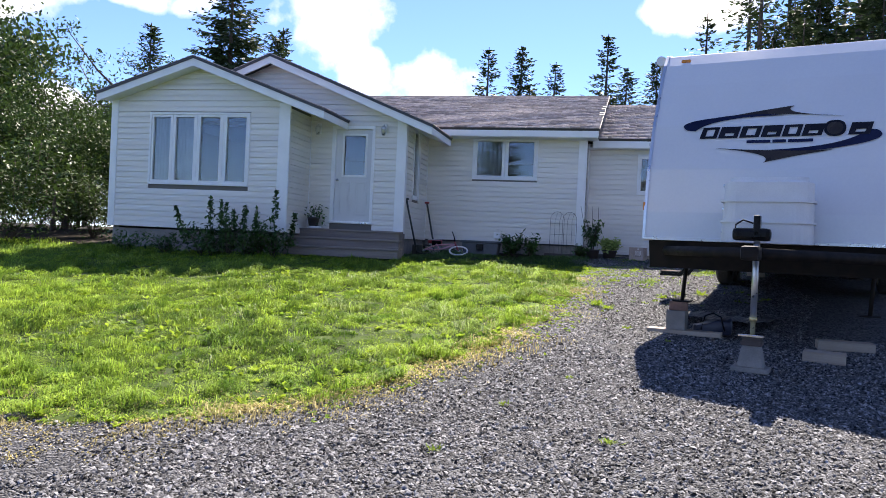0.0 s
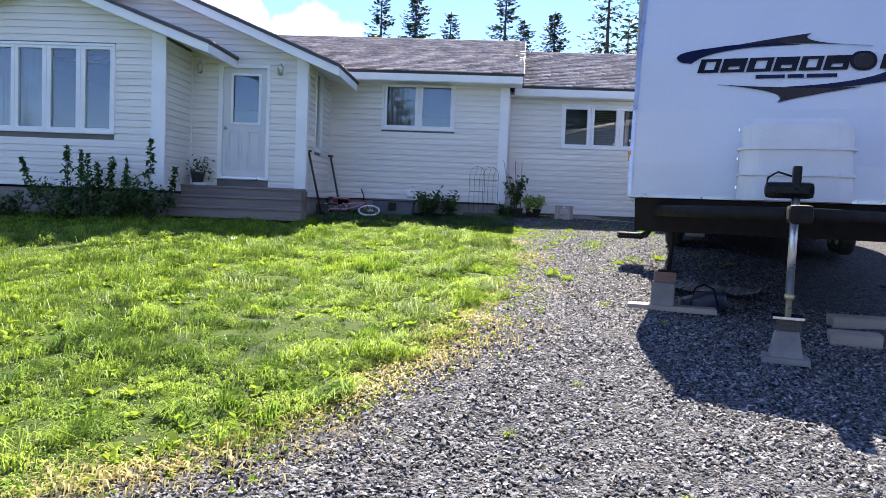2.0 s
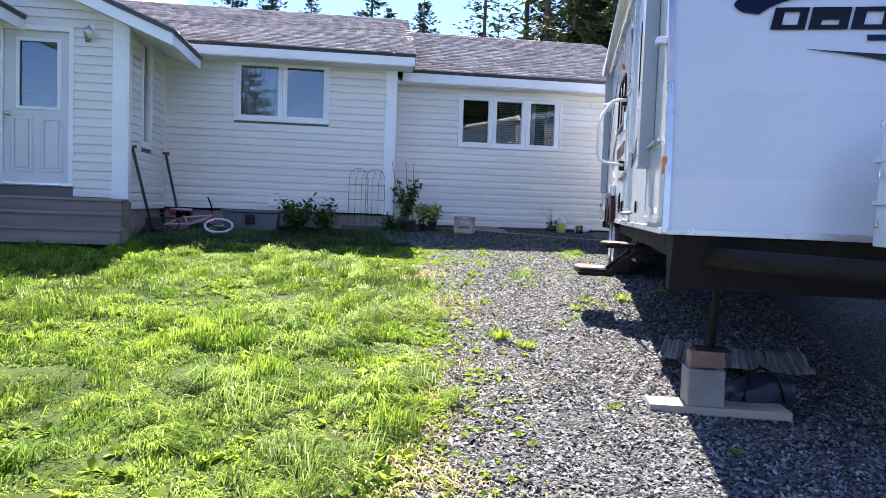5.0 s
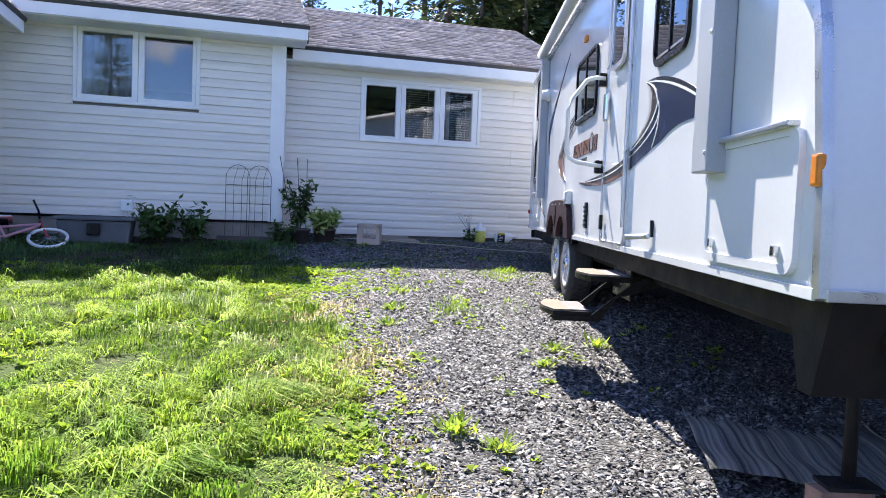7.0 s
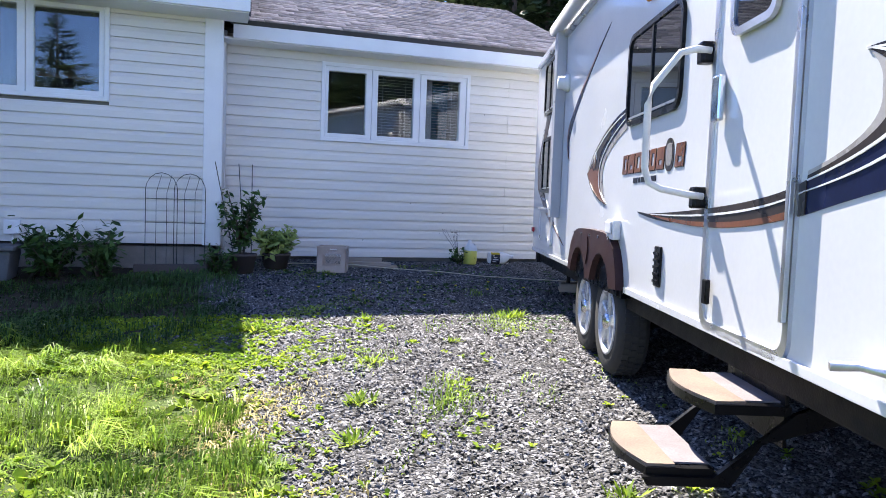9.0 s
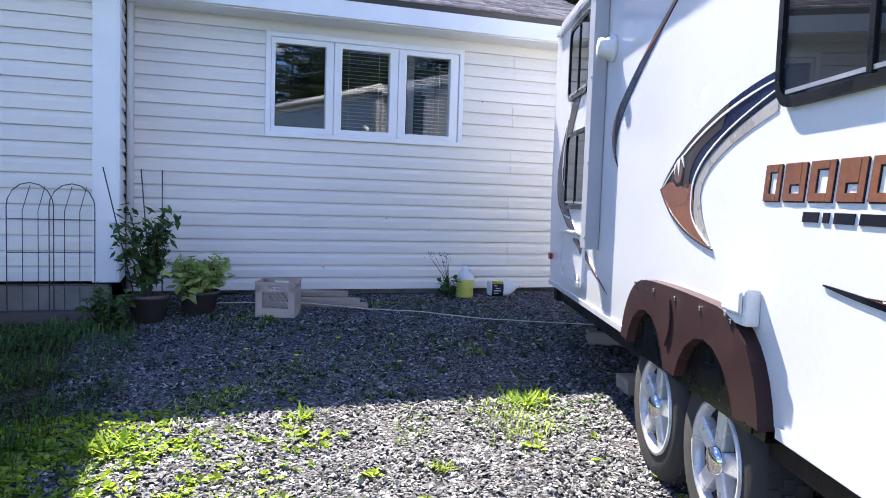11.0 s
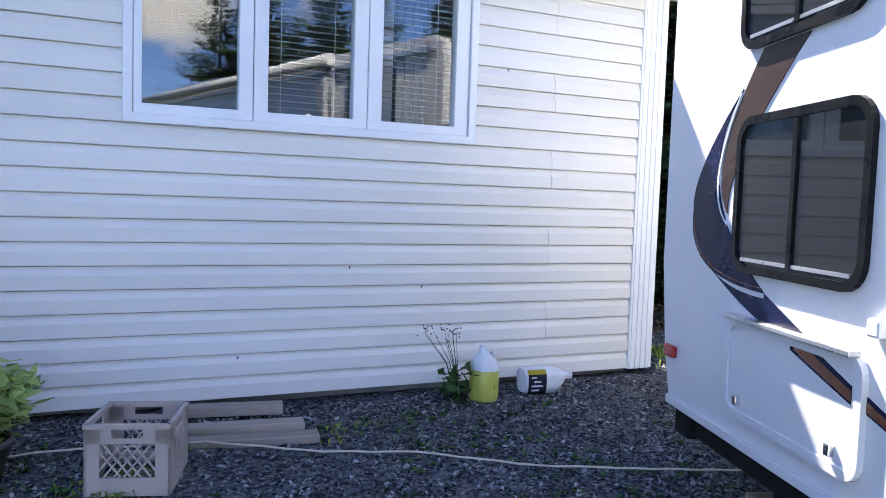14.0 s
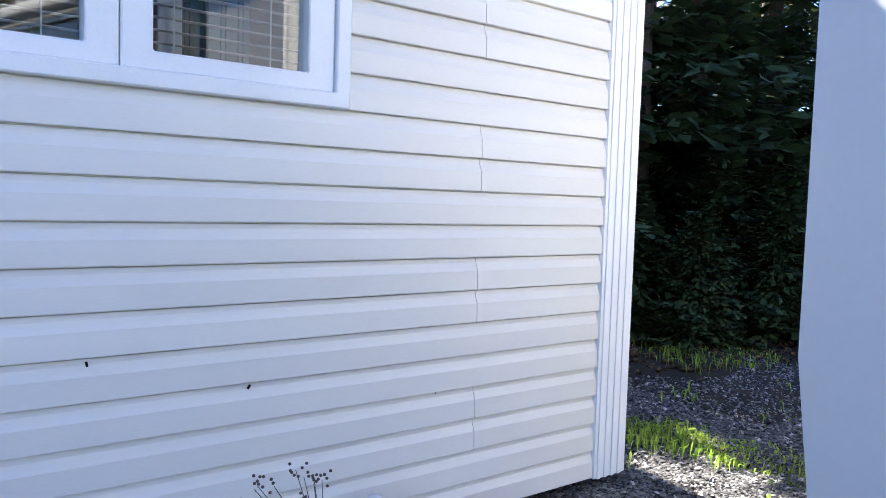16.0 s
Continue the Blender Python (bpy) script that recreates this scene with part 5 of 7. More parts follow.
for s in (2.44, 2.955):
    part("step_bracket", prism([(-0.40, 1.50), (-0.16, 1.50), (0.1, 1.72), (0.28, 1.80), (0.28, 1.70), (0.0, 1.62), (-0.1, 1.47), (-0.38, 1.47)], s, s + 0.022, "xz"), M_BLACK, st)


# ---------- blocks, planks and rug under the trailer ----------
def on_ground(name, label, cat, s, w, turn=0.0, group=""):
    p = at(s, w)
    return thing(name, label, cat, Matrix.Translation((p.x, p.y, float(gz(p.x, p.y)))) @ pose(0, 0, 0, 0, 0, -17.6 + turn), group)


pl = on_ground("plank", "grey weathered plank lying on the gravel", "plank", 0.40, 0.38, 4)
part("plank_board", B(-0.38, 0.38, -0.1, 0.1, 0.0, 0.05, 0.006), M_WOOD, pl)
cbk = on_ground("concrete_block", "grey hollow concrete block standing on a plank", "block", 0.40, 0.30, 3)
part("block_shell", ring(rrect(-0.1, 0.1, -0.1, 0.1, 0.012), rrect(-0.06, 0.06, -0.065, 0.065, 0.012), 0.05, 0.25, "xy"), M_CONC, cbk)
part("block_web", B(-0.06, 0.06, -0.012, 0.012, 0.06, 0.24), M_CONC, cbk)
brk = on_ground("brick", "reddish brick lying on a concrete block", "brick", 0.41, 0.31, 8)
part("brick_body", B(-0.095, 0.095, -0.045, 0.045, 0.25, 0.345, 0.005), M_BRICK, brk)
jb = on_ground("jack_block", "concrete deck block under the tongue jack", "block", -0.95, TW / 2)
bm = B(-0.105, 0.105, -0.105, 0.105, 0.04, 0.225, 0.01)
for v in bm.verts:
    if v.co.z > 0.13:
        v.co.x *= 0.7
        v.co.y *= 0.7
part("deck_block", bm, M_CONC, jb)
part("base_plank", B(-0.15, 0.15, -0.12, 0.12, 0.0, 0.04, 0.006), M_CONC, jb)
part("packer_board", B(-0.085, 0.085, -0.08, 0.08, 0.225, 0.262, 0.004), M_CLAY, jb, "dark packing board")
part("packer_board", B(-0.07, 0.075, -0.08, 0.07, 0.262, 0.30, 0.004), M_CLAY, jb, "dark packing board")
for s, w, l in ((0.45, 1.9, 0.5), (-0.2, 1.75, 0.35), (7.75, 0.45, 0.4), (6.6, 0.35, 0.3)):
    q = on_ground("timber_block", "short offcut of grey timber on the gravel", "timber", s, w, random.uniform(-12, 12), "timber offcuts")
    part("offcut", B(-l / 2, l / 2, -0.1, 0.1, -0.01, 0.09, 0.008), M_WOOD, q)
rug = on_ground("rug", "striped grey outdoor rug folded on the gravel", "rug", 1.60, 0.70, -10)
bm = bmesh.new()
nx_, ny_ = 30, 34
grid = [[bm.verts.new((-0.47 + 0.95 * i / nx_, -0.6 + 1.2 * j / ny_, 0.03 + 0.005 * math.sin(i * 0.9 + 0.3 * j) + 0.008 * math.sin(j * 0.45) + 0.02 * max(0, math.sin(i * 0.2 + 1)))) for i in range(nx_ + 1)] for j in range(ny_ + 1)]
for j in range(ny_):
    for i in range(nx_):
        bm.faces.new((grid[j][i], grid[j][i + 1], grid[j + 1][i + 1], grid[j + 1][i])).smooth = True
bmesh.ops.solidify(bm, geom=bm.faces[:], thickness=0.012)
part("rug_cloth", bm, M_RUG, rug)
bag = on_ground("duffel_bag", "dark navy fabric bag slumped beside the concrete block", "bag", 0.62, 0.63, 12)
bm = B(-0.2, 0.2, -0.12, 0.12, 0.0, 0.17, 0.05)
bmesh.ops.subdivide_edges(bm, edges=bm.edges[:], cuts=2, use_grid_fill=True)
for v in bm.verts:
    k = 0.02 * math.sin(23 * v.co.x + 3) * math.cos(19 * v.co.y) + 0.012 * math.sin(41 * v.co.x + 31 * v.co.z)
    v.co.z = max(0.0, v.co.z * (0.85 + 0.25 * math.sin(6 * v.co.x)) + k * (v.co.z > 0.03))
    v.co.y += 0.6 * k
for f_ in bm.faces:
    f_.smooth = True
part("bag_body", bm, M_NAVYL, bag)
part("bag_strap", T([(-0.12, -0.13, 0.05), (-0.08, -0.10, 0.2), (0.0, -0.06, 0.235), (0.08, -0.10, 0.2), (0.12, -0.13, 0.05)], 0.009, 6), M_BLACK, bag, "black webbing strap")


# ---------- plants ----------
def rot_to(n_, rng):
    """Random upright-ish frames for n_ leaves: two axes each."""
    a = rng.normal(size=(n_, 3))
    a /= np.linalg.norm(a, axis=1)[:, None]
    b = np.cross(a, rng.normal(size=(n_, 3)))
    b /= np.linalg.norm(b, axis=1)[:, None]
    return a, b


def leaves(name, pts, size, material, parent, rng, label="", flat=0.0):
    """Many small folded leaves, four corners each, at pts."""
    n_ = len(pts)
    a, b = rot_to(n_, rng)
    if flat:
        a[:, 2] *= 1 - flat
        a /= np.linalg.norm(a, axis=1)[:, None]
        b = np.cross(np.cross(a, [0, 0, 1.0]), a) * 0 + np.cross(a, np.array([0, 0, 1.0]) + rng.normal(0, 0.35, (n_, 3)))
        b /= np.linalg.norm(b, axis=1)[:, None]
    s = (size * rng.uniform(0.6, 1.35, n_))[:, None]
    v = np.stack([pts - a * s, pts + b * s * 0.45 + a * s * 0.1, pts + a * s, pts - b * s * 0.45 + a * s * 0.1], 1).reshape(-1, 3)
    k = np.arange(n_)[:, None] * 4 + np.array([[0, 1, 2, 3]])
    return raw(name, v, k, material, parent, label)


def spruce(h, spread, seed, sparse=0.0, bare=0.08, label="dark green spruce", fine=0.2, tuft_max=0.75, droopy=0.62, step=0.021, taper=0.85):
    """A conifer: tapered trunk, whorls of drooping boughs, each with tufts of needles."""
    rng = np.random.default_rng(seed)
    t = thing("spruce_tree", label, "tree", group="spruces")
    part("trunk", T([(0, 0, -0.3), (0.02 * h * rng.normal() * 0.2, 0, h * 0.35), (0, 0, h * 0.7), (0, 0, h)], [0.018 * h, 0.013 * h, 0.007 * h, 0.002 * h], 7), M_BARK, t)
    P, A, Bv, S = [], [], [], []
    z = bare * h
    while z < h * 0.985:
        f_ = (z / h)
        L = spread * (1 - f_) ** taper * (0.55 + 0.45 * min(1, f_ / 0.18 + 0.3)) + 0.06
        m = rng.integers(6, 9)
        L *= rng.uniform(0.82, 1.12)
        lop = rng.uniform(0, math.tau)
        for j in range(m):
            if rng.random() < sparse:
                continue
            az = rng.uniform(0, math.tau)
            l = L * rng.uniform(0.55, 1.15) * (1 + 0.22 * math.cos(az - lop))
            up = 0.30 - droopy * (1 - f_)
            d = np.array([math.cos(az), math.sin(az), 0.0])
            sd = np.array([-d[1], d[0], 0.0])
            steps = max(3, int(l / fine))
            for k in range(1, steps + 1):
                q = k / steps
                droop = up * q * l * 0.55 - 0.10 * l * q * q + (0.12 * l * q ** 3)
                c = d * l * q + np.array([0, 0, z + droop])
                wdt = min(tuft_max, 0.36 * l * (1.05 - q) + 0.10) * rng.uniform(0.7, 1.2)
                for sgn in (-1, 1):
                    e = sd * sgn * rng.uniform(0.55, 1.0) + d * rng.uniform(0.25, 0.75) + np.array([0, 0, rng.uniform(-0.55, 0.12)])
                    P.append(c), A.append(e / np.linalg.norm(e) * wdt), Bv.append(d * rng.uniform(0.05, 0.10) + np.array([0, 0, rng.uniform(-0.05, 0.05)])), S.append(0)
                if k == steps:
                    P.append(c), A.append(d * 0.2 + np.array([0, 0, 0.05])), Bv.append(sd * 0.07), S.append(0)
        z += h * step * rng.uniform(0.65, 1.35)
    P, A, Bv = np.array(P), np.array(A), np.array(Bv)
    v = np.stack([P - Bv, P + A * 0.55 - Bv * 0.9 + [0, 0, 0.02], P + A, P + A * 0.42 + Bv * 1.3], 1).reshape(-1, 3)
    raw("crown", v, np.arange(len(P))[:, None] * 4 + np.arange(4)[None, :], M_SPRUCE, t)
    return t


def broadleaf(h, w, seed, n_=5000, leaf=0.07, label="leafy green tree", airy=0.0):
    """A tree with trunk, limbs and clumps of leaves with gaps between."""
    rng = np.random.default_rng(seed)
    t = thing("broadleaf_tree", label, "tree", group="broadleaf trees")
    part("trunk", T([(0, 0, -0.2), (0.05, 0.03, h * 0.3), (0.0, 0.1, h * 0.75)], [0.02 * h, 0.014 * h, 0.006 * h], 7), M_BARK, t)
    tips = []
    for k in range(16):
        z0 = h * rng.uniform(0.18, 0.7)
        az, l = rng.uniform(0, math.tau), w * rng.uniform(0.35, 0.6)
        p = (l * math.cos(az), l * math.sin(az), min(h * 0.97, z0 + l * rng.uniform(0.4, 1.3)))
        part("limb", T([(0, 0.04, z0), (p[0] * 0.5, p[1] * 0.5, z0 + (p[2] - z0) * 0.4), p], [0.008 * h, 0.005 * h, 0.0015 * h], 5), M_BARK, t)
        tips += [np.array(p), np.array([p[0] * 0.6, p[1] * 0.6, z0 + (p[2] - z0) * 0.55])]
    tips.append(np.array([0, 0.1, h * 0.9]))
    per = n_ // len(tips)
    pts = np.concatenate([c + rng.normal(size=(per, 3)) * np.array([1, 1, 0.75]) * w * (0.105 - 0.055 * airy) for c in tips])
    pts = pts[pts[:, 2] > 0.05]
    leaves("crown", pts, leaf, M_BROADLEAF, t, rng)
    return t


def shrub(h, w, seed, n_=900, leaf=0.035, label="", name="shrub", material=None, stems=9, upright=0.5):
    rng = np.random.default_rng(seed)
    t = thing(name, label, "shrub")
    pts = []
    for k in range(stems):
        az, l = rng.uniform(0, math.tau), w * 0.5 * rng.uniform(0.3, 1.0)
        top = np.array([l * math.cos(az), l * math.sin(az), h * rng.uniform(0.6, 1.0)])
        mid = top * np.array([upright, upright, 0.55])
        part("stem", T([(0, 0, -0.05), tuple(mid), tuple(top)], [0.008, 0.006, 0.003], 5), M_BARK, t)
        q = rng.uniform(0.25, 1.05, n_ // stems)[:, None]
        base = np.where(q < 0.5, mid * (q / 0.5), mid + (top - mid) * ((q - 0.5) / 0.5))
        pts.append(base + rng.normal(size=(len(q), 3)) * w * 0.09)
    pts = np.concatenate(pts)
    pts[:, 2] = np.maximum(pts[:, 2], 0.01)
    leaves("foliage", pts, leaf, material or M_SHRUB, t, rng, flat=0.4)
    return t


def put(ob, x, y, s=1.0, turn=None, dz=0.0):
    turn = random.uniform(0, 360) if turn is None else turn
    ob.matrix_basis = Matrix.Translation((x, y, float(gz(x, y)) + dz)) @ pose(0, 0, 0, 0, 0, turn) @ Matrix.Diagonal((s, s, s, 1))
    return ob


def again(ob, x, y, s=1.0, sz=None):
    m = Matrix.Translation((x, y, float(gz(x, y)))) @ pose(0, 0, 0, random.uniform(-2, 2), random.uniform(-2, 2), random.uniform(0, 360)) @ Matrix.Diagonal((s, s, sz or s, 1))
    c = copy_thing(ob, Matrix())
    c.matrix_basis = m
    return c


full = put(spruce(13.2, 4.3, 11, 0.0, 0.05, "tall dark full spruce behind the house", step=0.014, taper=0.72, droopy=0.5), -15.7, 32.3)
slim = put(spruce(10.0, 2.5, 12, 0.10, 0.08, "slim dark spruce with ragged boughs", 0.2, step=0.014, taper=0.75, droopy=0.5), -19.8, 32.1)
thin = put(spruce(9.6, 2.0, 13, 0.42, 0.2, "thin half-bare spruce with a tufted top", step=0.013, taper=0.75), -5.1, 42.3, 1.18)
wood = put(spruce(12.0, 3.2, 14, 0.05, 0.10, "dense dark spruce at the wood's edge", 0.36, 0.95, step=0.024), 9.0, 31.0)
# skyline behind the house
for x, y, s, o in ((-15.9, 36.8, 1.08, slim), (-16.7, 40.8, 1.27, thin), (-3.7, 44.5, 1.19, slim), (-1.9, 46.8, 1.2, thin), (-3.6, 50.6, 1.1, slim), (1.5, 40.9, 1.2, thin),
                   (4.4, 42.9, 1.07, slim), (3.6, 50.9, 1.0, slim), (2.4, 46.9, 1.12, slim), (-1.6, 52.8, 0.95, slim), (-8.0, 52.0, 0.8, slim), (-21.5, 40.0, 0.8, slim)):
    again(o, x, y, s)
# dense wood past the trailer and the wing
for k in range(34):
    x, y = 9.5 + (k % 6) * 3.1 + random.uniform(-1, 1), 25.0 + (k // 6) * 3.4 + random.uniform(-1, 1) + max(0, 3 - (k % 6)) * 1.3
    again(wood, x, y, random.uniform(0.8, 1.12))
for x, y, s in ((6.9, 29.0, 0.95), (8.2, 30.5, 1.0), (5.6, 33.0, 0.85), (9.6, 27.4, 1.0), (7.4, 33.5, 1.05), (11.2, 24.6, 0.9), (10.2, 28.9, 1.1), (8.4, 26.6, 0.95), (16.5, 24.0, 1.0), (15.5, 27.0, 1.0), (18.0, 20.5, 1.05), (13.2, 14.0, 1.0), (15.0, 10.0, 1.1), (17.0, 5.0, 1.0)):
    again(wood, x, y, s)
edge_spruce = put(spruce(9.0, 2.9, 16, 0.25, 0.16, "dark spruce with bare lower trunk at the wood's edge", 0.12, 0.33), 10.2, 21.6)
# the first five, mostly hidden by the wing, are added to shade the gravel
for x, y, s in ((6.9, 22.6, 0.75), (6.4, 24.6, 0.8), (8.0, 25.2, 0.95), (7.3, 26.0, 0.9), (7.9, 23.2, 0.72), (8.6, 21.9, 0.8), (12.3, 22.2, 1.05), (8.9, 23.2, 0.95), (13.5, 19.6, 1.0), (11.3, 24.4, 1.1), (14.8, 22.6, 1.1)):
    again(edge_spruce, x, y, s)
# young spruces and brush at the wood's edge, past the wing's corner
young = put(spruce(2.2, 0.95, 15, 0.0, 0.02, "young dark green spruce in the shade", 0.10, 0.2), 8.3, 23.4)
for x, y, s in ((8.7, 19.7, 0.5), (9.5, 19.4, 0.6), (10.3, 20.7, 0.75), (9.1, 20.9, 0.6), (11.4, 20.3, 0.85), (10.9, 22.1, 1.0), (12.1, 21.1, 1.0), (8.1, 20.7, 0.45), (12.9, 22.8, 1.2), (11.9, 23.4, 1.1), (13.6, 21.4, 1.1), (7.6, 22.3, 0.7), (8.6, 21.4, 0.8), (6.9, 23.3, 0.75), (7.0, 25.2, 1.1), (8.1, 24.9, 1.0), (9.4, 26.6, 1.3), (7.3, 24.6, 0.9), (9.2, 22.2, 1.1), (8.9, 24.4, 1.2), (10.1, 23.4, 0.9), (7.9, 26.2, 1.2), (10.6, 21.2, 1.0), (9.8, 25.6, 1.25), (6.7, 26.4, 0.85), (9.6, 20.1, 0.75), (8.5, 20.3, 0.6), (10.2, 19.9, 0.8), (9.0, 21.2, 0.9), (8.0, 21.4, 0.7)):
    again(young, x, y, s)
for k, (x, y) in enumerate(((8.2, 21.6), (11.2, 22.2), (12.6, 22.6))):
    put(shrub(0.9 + 0.25 * (k % 3), 1.5, 120 + k, 1300, 0.05, "shaded undergrowth bush at the wood's edge", "undergrowth", M_BROADLEAF, 14, 0.7), x, y)
# woods behind the camera, seen in the panes
for k in range(16):
    x, y = -26 + (k % 8) * 7.0 + (3.5 if k > 7 else 0) + random.uniform(-1, 1), (-15 if k < 8 else -21) - random.uniform(0, 4)
    again((wood, wood, slim)[k % 3], x, y, random.uniform(0.52, 0.64))
# far woods closing the plot to the left and behind the house
for k in range(24):
    again((wood, wood, slim)[k % 3], -46 + k * 2.6 + random.uniform(-1, 1), 56 + random.uniform(0, 8) - max(0, 14 - k) * 1.6, random.uniform(0.5, 0.72))
for x, y, s in ((6.1, -10.0, 0.86), (7.6, -11.0, 0.84), (-4.6, -9.5, 0.76), (9.6, -9.5, 0.8), (8.9, -12.5, 0.95), (11.2, -11.0, 0.92), (13.4, -10.0, 0.95), (12.4, -14.0, 1.0), (15.6, -9.0, 0.9), (17.5, -11.5, 1.0)):
    again(full, x, y, s)
# left of the house
for x, y, s in ((-24.0, 27.0, 0.75), (-27.5, 21.0, 0.8), (-29.0, 15.0, 0.8), (-26.0, 10.0, 0.75), (-22.5, 31.0, 0.42), (-30.0, 5.0, 0.8)):
    again(wood, x, y, s)
thick = put(broadleaf(5.4, 5.0, 22, 12000, 0.085, "thick dark-leaved tree at the lawn's edge"), -17.2, 17.6)
leafy_tree = put(broadleaf(6.8, 4.2, 21, 3600, 0.06, "airy broad-leaved tree beside the house", 0.75), -15.0, 24.0)
again(thick, -20.4, 21.8, 1.25)
again(leafy_tree, -19.0, 15.0, 1.0)
again(thick, -14.0, 20.0, 0.7)
again(thick, -20.5, 19.5, 1.0)
again(thick, -16.0, 26.5, 0.9)
again(thick, -23.5, 15.0, 1.0)
again(thick, -12.8, 24.0, 0.75)
again(thick, -18.8, 12.5, 0.7)
again(thick, -11.6, 19.4, 0.55)
for x, y, q in ((-21.5, 22.0, 1.25), (-18.0, 20.0, 0.8), (-15.6, 21.8, 0.7), (-13.2, 21.8, 0.65), (-19.6, 17.2, 0.8), (-24.5, 19.0, 1.2), (-12.4, 17.6, 0.5), (-14.6, 17.4, 0.6)):
    again(thick, x, y, q)
edge_bush = put(shrub(2.3, 2.4, 23, 4200, 0.055, "large leafy bush at the edge of the lawn", "bush", M_BROADLEAF, 22, 0.8), -10.6, 14.3)
for k in range(12):
    again(edge_bush, -11.6 - 1.2 * k, 20.5 + 2.2 * (k % 3) + random.uniform(-0.5, 0.5), random.uniform(0.85, 1.35))
put(shrub(1.5, 2.2, 24, 3500, 0.05, "low leafy bush at the edge of the lawn", "bush", M_BROADLEAF, 18, 0.8), -12.8, 12.9)
put(shrub(1.9, 2.0, 27, 3500, 0.05, "leafy bush beside the house wall", "bush", M_BROADLEAF, 18, 0.8), -10.2, 16.4)


# ---------- beds along the house ----------
def stalk_plant(h, seed, lean=(0.0, 0.0), label="tall leafy stalk in the bed"):
    rng = np.random.default_rng(seed)
    t = thing("tall_weed", label, "plant", group="tall stalks by the bay")
    tip = np.array([lean[0], lean[1], h])
    part("stem", T([(0, 0, -0.03), tuple(tip * 0.5 + [0.01, 0, 0]), tuple(tip)], [0.007, 0.005, 0.002], 5), M_SHRUB, t)
    q = rng.uniform(0.2, 1, 190)[:, None]
    r = rng.normal(size=(190, 3)) * 0.055 * (1.25 - q)
    leaves("foliage", tip * q + r, 0.05, M_SHRUB, t, rng, flat=0.5)
    return t


for k, (x, y, h, lx) in enumerate(((-6.05, 13.95, 0.95, -0.4), (-5.62, 13.9, 1.15, -0.03), (-5.45, 13.98, 1.1, 0.0), (-5.30, 13.85, 1.05, 0.03), (-5.12, 13.95, 0.9, -0.05), (-4.92, 13.9, 1.0, 0.02), (-4.72, 13.95, 0.95, 0.05), (-4.27, 13.85, 1.3, 0.03), (-4.05, 14.0, 0.85, 0.15))):
    put(stalk_plant(h, 40 + k, (lx, 0.02)), x, y, 1.0, 0)
for k, (x, y, h, w) in enumerate(((-5.5, 13.75, 0.55, 0.9), (-4.75, 13.7, 0.5, 0.8), (-6.5, 13.8, 0.4, 0.8), (-4.2, 13.75, 0.55, 0.6), (-7.4, 13.8, 0.35, 0.8), (-5.2, 13.85, 0.75, 0.7), (-4.5, 13.85, 0.7, 0.7), (-5.8, 13.85, 0.6, 0.6))):
    put(shrub(h, w, 60 + k, 500, 0.04, "low leafy clump in the bed by the bay", "bed_plant"), x, y)
put(shrub(0.5, 0.62, 71, 620, 0.05, "dark round-leaved shrub against the main wall", "shrub"), -0.02, 16.85)
put(shrub(0.46, 0.5, 72, 480, 0.05, "dark round-leaved shrub against the main wall", "shrub"), 0.34, 16.9)


def pot(x, y, r, h, label):
    t = thing("plant_pot", label, "pot", Matrix.Translation((x, y, float(gz(x, y)))))
    part("pot_shell", lathe([(r * 0.72, 0), (r * 0.95, h * 0.86), (r, h * 0.86), (r, h), (r * 0.9, h), (r * 0.86, h * 0.8), (0, h * 0.8)], 24), M_CLAY, t)


pot(1.66, 17.12, 0.15, 0.2, "dark plastic plant pot on the ground")
pot(2.02, 17.36, 0.16, 0.17, "wide dark plastic plant pot on the ground")
tom = put(shrub(0.66, 0.5, 73, 620, 0.04, "leggy green plant tied to stakes in a pot", "potted_plant", None, 11, 0.35), 1.66, 17.12, dz=0.14)
for a, b in ((-0.1, -0.2), (0.03, 0.1), (0.12, 0.28)):
    part("stake", T([(a, 0, 0.0), (b - 0.15, 0.02, 0.98)], 0.0045, 6), M_WIRE, tom)
# this plant's leaf colour includes the pale veil of the flare
put(shrub(0.27, 0.5, 74, 760, 0.05, "broad-leaved plant filling a pot, its yellow-green paled as by lens flare", "potted_plant", M_FLARELEAF, 14, 0.75), 2.02, 17.36, dz=0.12)
put(shrub(0.3, 0.35, 75, 260, 0.04, "small weed at the foot of the corner post", "weed_plant", None), 1.42, 16.9)
# wire trellis against the wall, on a dark timber edging
trl = thing("trellis", "dark wire garden trellis with two hoops against the wall", "trellis", Matrix.Translation((0.72, 17.22, 1.66)))
for x0 in (0.0, 0.27):
    w_ = 0.30
    pts = [(x0, 0, 0.0), (x0, 0, 0.75)] + [(x0 + w_ / 2 - w_ / 2 * math.cos(a), 0, 0.75 + 0.17 * math.sin(a)) for a in np.linspace(0.3, math.pi - 0.3, 7)] + [(x0 + w_, 0, 0.75), (x0 + w_, 0, 0)]
    part("hoop", T(pts, 0.004, 5), M_WIRE, trl)
    for k in (1, 2):
        part("upright", T([(x0 + w_ * k / 3, 0, 0), (x0 + w_ * k / 3, 0, 0.72), (x0 + w_ * (0.18 + 0.32 * k), 0, 0.9)], 0.003, 5), M_WIRE, trl)
for z in (0.18, 0.42, 0.66):
    part("crossbar", T([(0, 0.004, z), (0.57, 0.004, z)], 0.003, 5), M_WIRE, trl)
part("edging", B(-0.1, 0.62, -0.1, 0.02, -0.12, 0.0, 0.006), M_CLAY, trl)
